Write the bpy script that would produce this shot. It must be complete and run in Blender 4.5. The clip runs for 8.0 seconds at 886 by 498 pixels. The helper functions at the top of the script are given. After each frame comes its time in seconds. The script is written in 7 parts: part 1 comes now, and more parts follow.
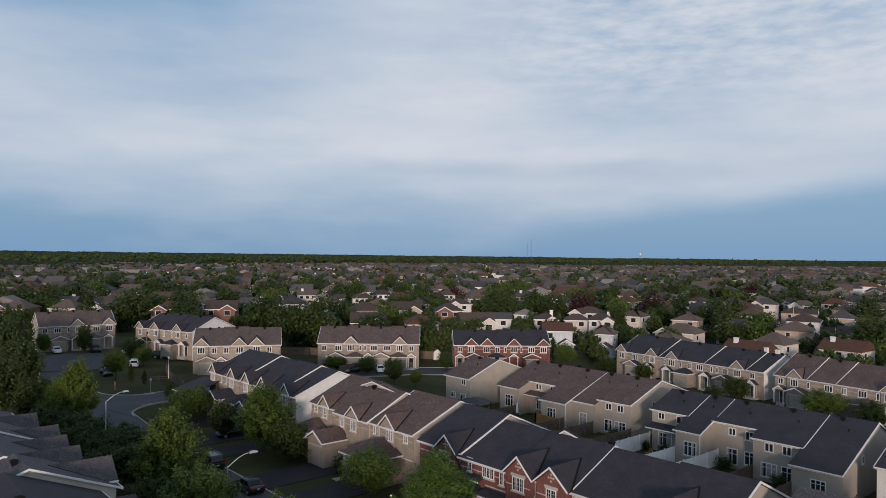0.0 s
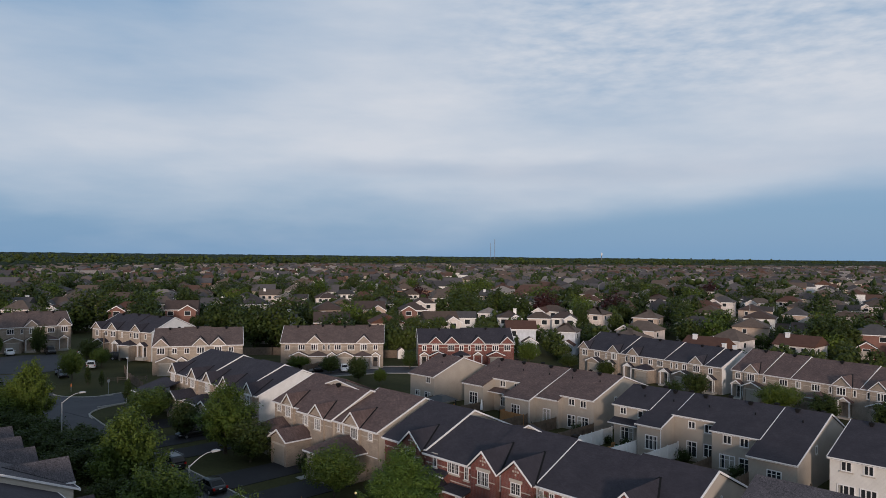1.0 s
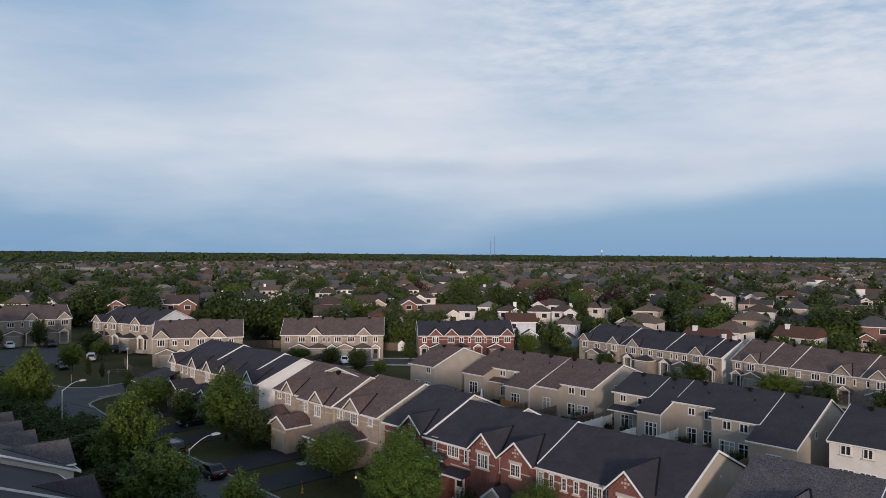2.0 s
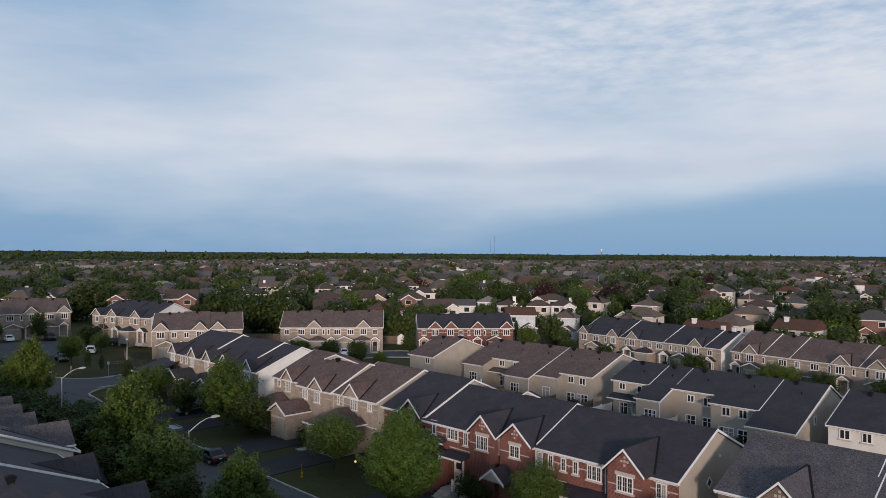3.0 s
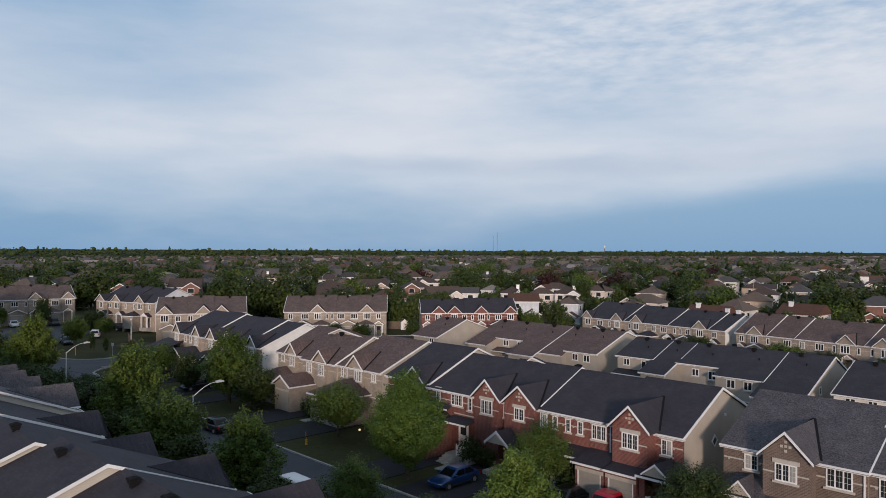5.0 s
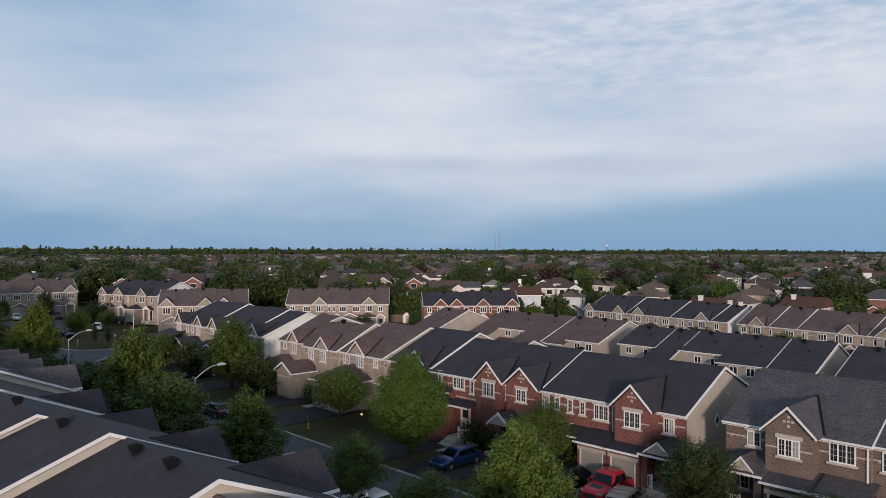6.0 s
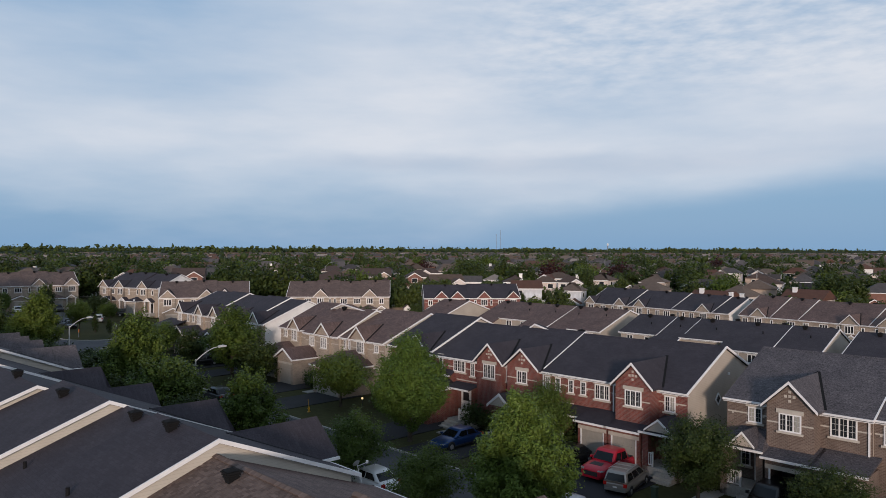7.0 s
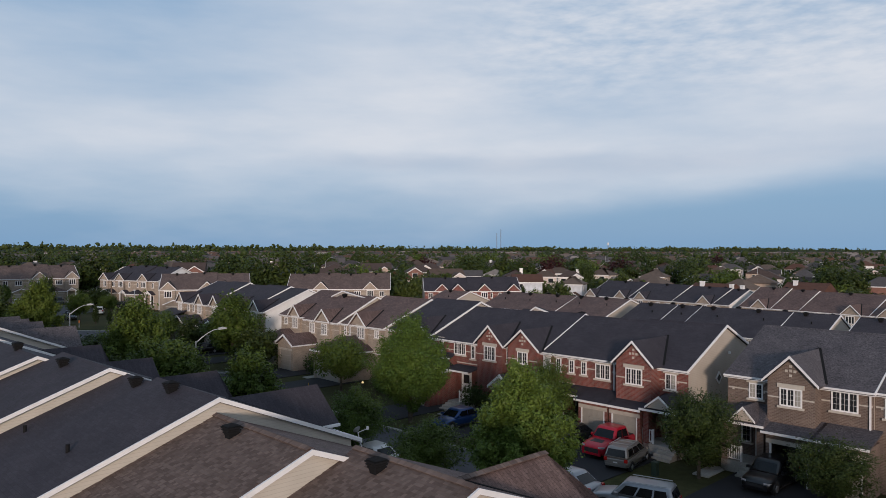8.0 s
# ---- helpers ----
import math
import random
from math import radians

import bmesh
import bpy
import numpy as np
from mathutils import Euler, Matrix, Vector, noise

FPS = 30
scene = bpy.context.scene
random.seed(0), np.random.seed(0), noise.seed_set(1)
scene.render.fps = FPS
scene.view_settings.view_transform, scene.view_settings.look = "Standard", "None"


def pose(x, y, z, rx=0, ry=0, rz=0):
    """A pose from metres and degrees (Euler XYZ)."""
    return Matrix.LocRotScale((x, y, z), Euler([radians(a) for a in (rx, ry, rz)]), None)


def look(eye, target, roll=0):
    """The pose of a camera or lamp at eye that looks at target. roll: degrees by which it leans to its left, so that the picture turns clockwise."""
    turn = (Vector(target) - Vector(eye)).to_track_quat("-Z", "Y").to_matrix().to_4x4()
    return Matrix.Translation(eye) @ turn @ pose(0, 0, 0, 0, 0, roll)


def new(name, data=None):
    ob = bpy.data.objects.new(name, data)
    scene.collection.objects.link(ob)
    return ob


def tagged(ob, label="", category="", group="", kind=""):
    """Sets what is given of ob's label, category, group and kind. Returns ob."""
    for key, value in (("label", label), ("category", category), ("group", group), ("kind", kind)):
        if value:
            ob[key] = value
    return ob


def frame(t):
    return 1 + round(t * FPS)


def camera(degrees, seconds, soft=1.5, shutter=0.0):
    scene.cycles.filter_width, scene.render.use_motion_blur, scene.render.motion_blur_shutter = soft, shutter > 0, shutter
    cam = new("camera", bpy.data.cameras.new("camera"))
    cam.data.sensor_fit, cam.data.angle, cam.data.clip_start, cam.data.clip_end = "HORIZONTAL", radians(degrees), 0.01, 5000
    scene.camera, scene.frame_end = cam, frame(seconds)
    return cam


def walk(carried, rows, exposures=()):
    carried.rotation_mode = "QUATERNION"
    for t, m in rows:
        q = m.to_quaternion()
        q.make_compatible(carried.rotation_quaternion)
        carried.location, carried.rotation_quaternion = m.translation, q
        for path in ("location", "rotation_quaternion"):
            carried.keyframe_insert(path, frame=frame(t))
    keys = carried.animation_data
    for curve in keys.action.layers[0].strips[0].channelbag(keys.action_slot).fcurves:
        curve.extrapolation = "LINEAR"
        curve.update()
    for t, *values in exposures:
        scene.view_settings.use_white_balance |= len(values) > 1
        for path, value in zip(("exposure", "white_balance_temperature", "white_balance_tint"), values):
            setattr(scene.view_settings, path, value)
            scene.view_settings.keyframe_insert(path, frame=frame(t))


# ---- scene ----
cam = camera(63.4, 8.0, soft=0.66)
PATH = [
    (0, (0.147, -0.234, 23.622), (0.149, 1.766, 23.636), 0.7),
    (0.5, (0.039, -0.309, 23.645), (0.125, 1.689, 23.659), 0.6),
    (1, (0.052, -0.295, 23.243), (0.155, 1.702, 23.259), 0.6),
    (1.5, (0.1, -0.297, 22.636), (0.202, 1.7, 22.649), 0.5),
    (3, (0.171, -0.365, 20.553), (0.275, 1.632, 20.562), 0.4),
    (3.5, (0.199, -0.292, 19.823), (0.301, 1.705, 19.831), 0.3),
    (4, (0.17, -0.319, 19.128), (0.268, 1.678, 19.134), 0.3),
    (4.5, (0.124, -0.277, 18.444), (0.221, 1.72, 18.448), 0.3),
    (6, (0.149, -0.175, 16.339), (0.239, 1.823, 16.34), 0.2),
    (6.5, (0.168, -0.138, 15.603), (0.256, 1.86, 15.603), 0.2),
    (7, (0.191, -0.107, 14.9), (0.278, 1.891, 14.899), 0.2),
    (7.5, (0.167, -0.06, 14.154), (0.254, 1.938, 14.154), 0.2),
    (8, (0.192, -0.062, 13.429), (0.278, 1.936, 13.427), 0.2),
]
walk(cam, [(t, look(eye, target, roll)) for t, eye, target, roll in PATH], [(0, -0.09), (1.1, -0.11), (1.5, 0.02), (7, 0.02), (8, -0.03)])

# ---- world and sun ----
SUN_EL, SUN_AZ = 7.5, 182.0          # elevation; azimuth, clockwise from +y
world = bpy.data.worlds.new("sky")
scene.world = world
world.use_nodes = True


def wire(tree, a, out, b, inp):
    tree.links.new(a.outputs[out], b.inputs[inp])


def build_sky(nt):
    """A hazy sky: a clear-sky base under a broad sheet of thin cloud with soft ripples, open and blue low to the right."""
    N = nt.nodes
    N.clear()
    out = N.new("ShaderNodeOutputWorld")
    bg = N.new("ShaderNodeBackground")
    sky = N.new("ShaderNodeTexSky")
    sky.sky_type, sky.sun_disc = "NISHITA", False
    sky.sun_elevation, sky.sun_rotation = radians(SUN_EL), radians(SUN_AZ)
    sky.air_density, sky.dust_density = 1.0, 1.5
    tc = N.new("ShaderNodeTexCoord")
    sep = N.new("ShaderNodeSeparateXYZ")
    wire(nt, tc, "Generated", sep, 0)
    X, Z = sep.outputs["X"], sep.outputs["Z"]

    def calc(op, *args):
        n = N.new("ShaderNodeMath")
        n.operation = op
        for k, a in enumerate(args):
            if isinstance(a, (int, float)):
                n.inputs[k].default_value = a
            else:
                nt.links.new(a, n.inputs[k])
        return n.outputs[0]

    def step(v, lo, hi, a=0.0, b=1.0):
        n = N.new("ShaderNodeMapRange")
        n.interpolation_type = "SMOOTHSTEP"
        nt.links.new(v, n.inputs[0])
        for k, val in ((1, lo), (2, hi), (3, a), (4, b)):
            n.inputs[k].default_value = val
        return n.outputs[0]

    def cloud(scale, sx, sz, tilt, detail, rough, off):
        mp = N.new("ShaderNodeMapping")
        mp.inputs["Rotation"].default_value = (0, radians(tilt), 0)
        mp.inputs["Scale"].default_value = (sx, sx, sz)
        mp.inputs["Location"].default_value = (off, off * 0.7, off * 1.3)
        wire(nt, tc, "Generated", mp, 0)
        no = N.new("ShaderNodeTexNoise")
        no.inputs["Scale"].default_value = scale
        no.inputs["Detail"].default_value = detail
        no.inputs["Roughness"].default_value = rough
        wire(nt, mp, 0, no, "Vector")
        return no.outputs[0]

    broad = cloud(1.5, 1.0, 3.2, 8, 2, 0.45, 3.1)
    mid = cloud(4.0, 1.0, 3.4, 6, 4, 0.5, 1.7)
    wisp = cloud(9.0, 0.8, 4.0, 10, 5, 0.55, 5.3)
    ripple = cloud(26.0, 1.0, 3.6, -14, 3, 0.55, 8.2)
    # the sheet is whitest in a belt above the horizon and to the right, thinner high to the left
    belt = calc("MULTIPLY", step(Z, 0.02, 0.15), step(Z, 0.17, 0.36, 1.0, 0.45))
    t = calc("MULTIPLY_ADD", belt, 0.38, 0.08)
    t = calc("MULTIPLY_ADD", step(X, -0.5, 0.25), 0.48, t)
    t = calc("MULTIPLY_ADD", calc("SUBTRACT", broad, 0.5), 1.1, t)
    t = calc("MULTIPLY_ADD", calc("SUBTRACT", mid, 0.5), 0.75, t)
    t = calc("MULTIPLY_ADD", calc("SUBTRACT", wisp, 0.5), 0.35, t)
    high = calc("MULTIPLY", step(Z, 0.15, 0.28), step(X, -0.05, 0.25))
    t = calc("MULTIPLY_ADD", calc("MULTIPLY", calc("SUBTRACT", ripple, 0.5), high), 1.1, t)
    # it ends in a soft edge that lifts to the right
    edge = calc("ADD", Z, step(X, -0.15, 0.5, 0.0, -0.085))
    edge = calc("MULTIPLY_ADD", calc("SUBTRACT", mid, 0.5), 0.05, edge)
    t = calc("MULTIPLY", t, step(edge, -0.03, 0.05, 0.03, 1.0))
    # overhead the sheet thins out to a clear, deeper sky
    t = calc("MULTIPLY", t, step(Z, 0.36, 0.75, 1.0, 0.45))
    t = calc("MINIMUM", calc("MAXIMUM", t, 0.0), 0.96)
    base = N.new("ShaderNodeMix"); base.data_type = "RGBA"; base.blend_type = "MIX"
    nt.links.new(step(Z, 0.34, 0.7, 0.85, 0.5), base.inputs[0])
    wire(nt, sky, 0, base, 6)
    base.inputs[7].default_value = (2.25, 4.05, 6.45, 1)
    # grey undersides along the lower edge
    grey = N.new("ShaderNodeMix"); grey.data_type = "RGBA"
    under = calc("MULTIPLY", step(edge, 0.025, 0.045), step(edge, 0.048, 0.085, 1.0, 0.0))
    nt.links.new(calc("MULTIPLY", under, step(X, -0.3, 0.0, 0.0, 0.4)), grey.inputs[0])
    grey.inputs[6].default_value = (6.9, 7.25, 7.95, 1)
    grey.inputs[7].default_value = (5.0, 5.7, 6.9, 1)
    # a long thin grey streak across the belt
    zs = calc("MULTIPLY_ADD", calc("SUBTRACT", mid, 0.5), 0.035, Z)
    streak = calc("MULTIPLY", step(zs, 0.098, 0.117), step(zs, 0.119, 0.140, 1.0, 0.0))
    streak = calc("MULTIPLY", calc("MULTIPLY", streak, step(X, -0.22, -0.02)), step(X, 0.2, 0.5, 1.0, 0.35))
    lined = N.new("ShaderNodeMix"); lined.data_type = "RGBA"
    nt.links.new(calc("MULTIPLY", streak, 0.6), lined.inputs[0])
    wire(nt, grey, 2, lined, 6)
    lined.inputs[7].default_value = (5.0, 5.6, 6.7, 1)
    mix = N.new("ShaderNodeMix"); mix.data_type = "RGBA"
    nt.links.new(t, mix.inputs[0])
    wire(nt, base, 2, mix, 6); wire(nt, lined, 2, mix, 7)
    wire(nt, mix, 2, bg, 0)
    bg.inputs[1].default_value = 0.1
    wire(nt, bg, 0, out, 0)


build_sky(world.node_tree)
sun = new("sun", bpy.data.lights.new("sun", "SUN"))
sun.data.energy, sun.data.angle, sun.data.color = 2.75, radians(6), (1.0, 0.81, 0.69)
az, el = radians(SUN_AZ), radians(SUN_EL)
sun.matrix_world = look((0, 0, 60), (-math.sin(az) * math.cos(el) * 10, -math.cos(az) * math.cos(el) * 10, 60 - math.sin(el) * 10))

# ---- materials ----


def material(name, rough=0.8, metal=0.0, spec=0.3):
    m = bpy.data.materials.new(name)
    m.use_nodes = True
    b = m.node_tree.nodes["Principled BSDF"]
    b.inputs["Roughness"].default_value = rough
    b.inputs["Metallic"].default_value = metal
    b.inputs["Specular IOR Level"].default_value = spec
    return m, m.node_tree, b


def coords(nt, scale=(1, 1, 1), wall=False):
    """Object coordinates; for walls (x + y, z), so that courses lie level on every side."""
    tc = nt.nodes.new("ShaderNodeTexCoord")
    if wall:
        sep = nt.nodes.new("ShaderNodeSeparateXYZ")
        wire(nt, tc, "Object", sep, 0)
        add = nt.nodes.new("ShaderNodeMath")
        wire(nt, sep, "X", add, 0); wire(nt, sep, "Y", add, 1)
        com = nt.nodes.new("ShaderNodeCombineXYZ")
        wire(nt, add, 0, com, 0); wire(nt, sep, "Z", com, 1)
        src, out = com, 0
    else:
        src, out = tc, "Object"
    mp = nt.nodes.new("ShaderNodeMapping")
    mp.inputs["Scale"].default_value = scale
    wire(nt, src, out, mp, 0)
    return mp


def noise_node(nt, vec, scale, detail=4, rough=0.55):
    n = nt.nodes.new("ShaderNodeTexNoise")
    n.inputs["Scale"].default_value, n.inputs["Detail"].default_value, n.inputs["Roughness"].default_value = scale, detail, rough
    if vec:
        wire(nt, vec, 0, n, "Vector")
    return n


def ramp(nt, src, out, stops):
    r = nt.nodes.new("ShaderNodeValToRGB")
    e = r.color_ramp.elements
    while len(e) < len(stops):
        e.new(0.5)
    for k, (p, c) in zip(e, stops):
        k.position, k.color = p, (*c, 1)
    wire(nt, src, out, r, 0)
    return r


def blend(nt, fac, a, b, kind="MIX", value=None):
    m = nt.nodes.new("ShaderNodeMix")
    m.data_type, m.blend_type = "RGBA", kind
    if fac is None:
        m.inputs[0].default_value = value
    else:
        nt.links.new(fac, m.inputs[0])
    for sock, x in ((6, a), (7, b)):
        if isinstance(x, tuple):
            m.inputs[sock].default_value = (*x, 1)
        else:
            nt.links.new(x, m.inputs[sock])
    return m.outputs[2]


def bump(nt, b, src, strength=0.3, dist=0.02):
    n = nt.nodes.new("ShaderNodeBump")
    n.inputs["Strength"].default_value, n.inputs["Distance"].default_value = strength, dist
    nt.links.new(src, n.inputs["Height"])
    nt.links.new(n.outputs[0], b.inputs["Normal"])


def brick_material(name, c1, c2, mortar):
    m, nt, b = material(name, 0.9)
    vec = coords(nt, (1, 1, 1), True)
    br = nt.nodes.new("ShaderNodeTexBrick")
    for k, c in (("Color1", c1), ("Color2", c2), ("Mortar", mortar)):
        br.inputs[k].default_value = (*c, 1)
    br.inputs["Scale"].default_value = 1.0
    br.inputs["Brick Width"].default_value, br.inputs["Row Height"].default_value = 0.23, 0.085
    br.inputs["Mortar Size"].default_value, br.inputs["Bias"].default_value = 0.012, -0.1
    wire(nt, vec, 0, br, "Vector")
    big = ramp(nt, noise_node(nt, vec, 0.9, 3), 0, [(0.3, (0.78, 0.78, 0.78)), (0.7, (1.12, 1.1, 1.08))])
    col = blend(nt, None, br.outputs[0], big.outputs[0], "MULTIPLY", 1.0)
    nt.links.new(col, b.inputs["Base Color"])
    bump(nt, b, br.outputs["Fac"], 0.35, -0.01)
    return m


def siding_material(name, c, board=0.12):
    m, nt, b = material(name, 0.6)
    vec = coords(nt, (1, 1, 1), True)
    sep = nt.nodes.new("ShaderNodeSeparateXYZ")
    wire(nt, vec, 0, sep, 0)
    fr = nt.nodes.new("ShaderNodeMath"); fr.operation = "MULTIPLY"; fr.inputs[1].default_value = 1 / board
    wire(nt, sep, "Y", fr, 0)
    saw = nt.nodes.new("ShaderNodeMath"); saw.operation = "FRACT"
    wire(nt, fr, 0, saw, 0)
    grain = ramp(nt, noise_node(nt, vec, 0.7, 4), 0, [(0.3, tuple(x * 0.9 for x in c)), (0.75, tuple(x * 1.06 for x in c))])
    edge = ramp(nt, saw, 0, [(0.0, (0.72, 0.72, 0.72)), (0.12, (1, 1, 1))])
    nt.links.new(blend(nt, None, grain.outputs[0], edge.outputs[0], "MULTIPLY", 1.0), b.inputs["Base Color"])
    bump(nt, b, saw.outputs[0], 0.4, -0.012)
    return m


def shingle_material(name, dark, light, mottled=0.5, joint=0.6, grain=14):
    """Asphalt shingle: courses with staggered tabs of slightly different shades, streaks and granules."""
    m, nt, b = material(name, 0.8, spec=0.3)
    vec = coords(nt)
    br = nt.nodes.new("ShaderNodeTexBrick")
    br.inputs["Color1"].default_value, br.inputs["Color2"].default_value = (*dark, 1), (*light, 1)
    br.inputs["Mortar"].default_value = (*[x * joint for x in dark], 1)
    br.inputs["Scale"].default_value = 1.0
    br.inputs["Brick Width"].default_value, br.inputs["Row Height"].default_value = 0.32, 0.14
    br.inputs["Mortar Size"].default_value, br.inputs["Mortar Smooth"].default_value = 0.008, 0.4
    br.offset_frequency, br.squash_frequency = 2, 3
    wire(nt, vec, 0, br, "Vector")
    big = ramp(nt, noise_node(nt, vec, 0.5, 5, 0.6), 0, [(0.3, (0.78, 0.78, 0.8)), (0.7, (1.2, 1.18, 1.15))])
    fine = ramp(nt, noise_node(nt, vec, grain, 2, 0.7), 0, [(0.3, (1 - mottled * 0.5,) * 3), (0.7, (1 + mottled * 0.5,) * 3)])
    col = blend(nt, None, blend(nt, None, br.outputs[0], big.outputs[0], "MULTIPLY", 1.0), fine.outputs[0], "MULTIPLY", 1.0)
    nt.links.new(col, b.inputs["Base Color"])
    bump(nt, b, br.outputs["Fac"], 0.4, -0.012)
    return m


def mottled_material(name, stops, scale=1.0, rough=0.9, fine=20.0, relief=0.2, spec=0.3, depth=0.03):
    m, nt, b = material(name, rough, spec=spec)
    vec = coords(nt)
    big = ramp(nt, noise_node(nt, vec, scale, 6, 0.6), 0, stops)
    small = noise_node(nt, vec, fine, 3, 0.65)
    sp = ramp(nt, small, 0, [(0.3, (0.82, 0.82, 0.82)), (0.7, (1.15, 1.15, 1.15))])
    nt.links.new(blend(nt, None, big.outputs[0], sp.outputs[0], "MULTIPLY", 1.0), b.inputs["Base Color"])
    if relief:
        bump(nt, b, small.outputs[0], relief, depth)
    return m


def plain(name, c, rough=0.5, metal=0.0, spec=0.4, vary=0.06):
    m, nt, b = material(name, rough, metal, spec)
    vec = coords(nt)
    r = ramp(nt, noise_node(nt, vec, 2.5, 4), 0, [(0.3, tuple(x * (1 - vary) for x in c)), (0.7, tuple(x * (1 + vary) for x in c))])
    nt.links.new(r.outputs[0], b.inputs["Base Color"])
    return m


def leaf_material(name, dark, light):
    m, nt, b = material(name, 0.5, spec=0.2)
    geo = nt.nodes.new("ShaderNodeNewGeometry")
    info = nt.nodes.new("ShaderNodeObjectInfo")
    r = ramp(nt, geo, "Random Per Island", [(0.0, tuple(a * 0.5 + b * 0.5 for a, b in zip(dark, light))), (0.6, tuple(x * 0.85 for x in light)), (0.93, light), (1.0, tuple(x * 1.2 for x in light))])
    t = ramp(nt, info, "Random", [(0.0, (0.8, 0.85, 0.8)), (0.5, (1.0, 1.0, 1.0)), (1.0, (1.2, 1.12, 0.95))])
    col = blend(nt, None, r.outputs[0], t.outputs[0], "MULTIPLY", 1.0)
    nt.links.new(col, b.inputs["Base Color"])
    tr = nt.nodes.new("ShaderNodeBsdfTranslucent")
    nt.links.new(col, tr.inputs[0])
    mx = nt.nodes.new("ShaderNodeMixShader")
    mx.inputs[0].default_value = 0.22
    out = nt.nodes["Material Output"]
    wire(nt, b, 0, mx, 1); wire(nt, tr, 0, mx, 2); wire(nt, mx, 0, out, 0)
    return m


def random_tint(name, stops, rough=0.85, islands=False):
    """A surface whose colour differs from piece to piece."""
    m, nt, b = material(name, rough)
    if islands:
        src, o = nt.nodes.new("ShaderNodeNewGeometry"), "Random Per Island"
    else:
        src, o = nt.nodes.new("ShaderNodeObjectInfo"), "Random"
    r = ramp(nt, src, o, stops)
    r.color_ramp.interpolation = "CONSTANT"
    vec = coords(nt)
    g = ramp(nt, noise_node(nt, vec, 1.3, 4), 0, [(0.3, (0.85, 0.85, 0.85)), (0.7, (1.12, 1.12, 1.12))])
    nt.links.new(blend(nt, None, r.outputs[0], g.outputs[0], "MULTIPLY", 1.0), b.inputs["Base Color"])
    return m


RED_BRICK = brick_material("red_brick", (0.132, 0.033, 0.029), (0.215, 0.056, 0.045), (0.215, 0.152, 0.134))
BROWN_BRICK = brick_material("brown_brick", (0.118, 0.083, 0.068), (0.172, 0.126, 0.105), (0.20, 0.165, 0.145))
TAN_BRICK = brick_material("tan_brick", (0.268, 0.218, 0.176), (0.335, 0.276, 0.226), (0.36, 0.315, 0.27))
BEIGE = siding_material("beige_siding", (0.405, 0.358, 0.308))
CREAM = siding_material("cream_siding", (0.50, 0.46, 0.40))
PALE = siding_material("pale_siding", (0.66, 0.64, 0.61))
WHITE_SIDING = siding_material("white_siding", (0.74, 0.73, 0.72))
SH_DARK = shingle_material("charcoal_shingle", (0.033, 0.029, 0.0365), (0.042, 0.037, 0.047), 0.4, 0.85)
SH_GREY = shingle_material("grey_shingle", (0.070, 0.063, 0.070), (0.092, 0.083, 0.091), 1.3, 0.9, 11)
SH_BROWN = shingle_material("brown_shingle", (0.094, 0.061, 0.055), (0.146, 0.098, 0.088), 0.5)
SH_TAUPE = shingle_material("taupe_shingle", (0.094, 0.066, 0.059), (0.140, 0.102, 0.091), 0.4)
WHITE = plain("white_trim", (0.72, 0.71, 0.71), 0.45)
STONE = plain("cast_stone", (0.44, 0.40, 0.35), 0.85, vary=0.12)
GARAGE = plain("garage_door_paint", (0.31, 0.285, 0.25), 0.55)
DARK = plain("dark_metal", (0.03, 0.03, 0.032), 0.5)
# black of the vents, and of the painted shadow lines in roof valleys
VENT = plain("black_vent_and_valley_shadow", (0.008, 0.008, 0.009), 0.85, spec=0.2)
GLASS, gnt, gb = material("window_glass", 0.06, spec=0.6)
gb.inputs["Base Color"].default_value = (0.025, 0.028, 0.032, 1)
CURTAIN = plain("curtain", (0.30, 0.29, 0.26), 0.9)
ROAD = mottled_material("road_asphalt", [(0.3, (0.058, 0.057, 0.063)), (0.7, (0.080, 0.079, 0.086))], 0.25, 0.85, 30, 0.1)
ASPHALT = mottled_material("asphalt", [(0.3, (0.022, 0.021, 0.024)), (0.7, (0.033, 0.032, 0.035))], 0.25, 0.9, 30, 0.1)
DRIVE = mottled_material("driveway_asphalt", [(0.3, (0.022, 0.022, 0.024)), (0.7, (0.034, 0.034, 0.036))], 0.5, 0.9, 30, 0.1)
CONCRETE = mottled_material("concrete", [(0.3, (0.30, 0.29, 0.27)), (0.7, (0.42, 0.40, 0.37))], 0.6, 0.9, 12, 0.15)
GRASS = mottled_material("grass", [(0.25, (0.032, 0.034, 0.014)), (0.5, (0.054, 0.054, 0.022)), (0.75, (0.080, 0.072, 0.034))], 0.09, 0.95, 2.2, 0.25, 0.1, 0.1)
BARK = mottled_material("bark", [(0.3, (0.05, 0.04, 0.03)), (0.7, (0.11, 0.09, 0.07))], 3, 0.95, 30, 0.5)
LEAF = leaf_material("maple_leaf", (0.024, 0.043, 0.010), (0.112, 0.174, 0.035))
LEAF_MID = leaf_material("green_leaf", (0.021, 0.036, 0.008), (0.094, 0.138, 0.026))
LEAF_PURPLE = leaf_material("purple_leaf", (0.018, 0.008, 0.009), (0.050, 0.018, 0.020))
LEAF_DARK = leaf_material("dark_leaf", (0.018, 0.028, 0.008), (0.050, 0.074, 0.019))
WOOD = mottled_material("fence_wood", [(0.3, (0.10, 0.075, 0.055)), (0.7, (0.17, 0.13, 0.10))], 2, 0.9, 25, 0.3)
CEDAR = mottled_material("cedar_wood", [(0.3, (0.30, 0.15, 0.06)), (0.7, (0.40, 0.21, 0.09))], 2, 0.85, 25, 0.3)
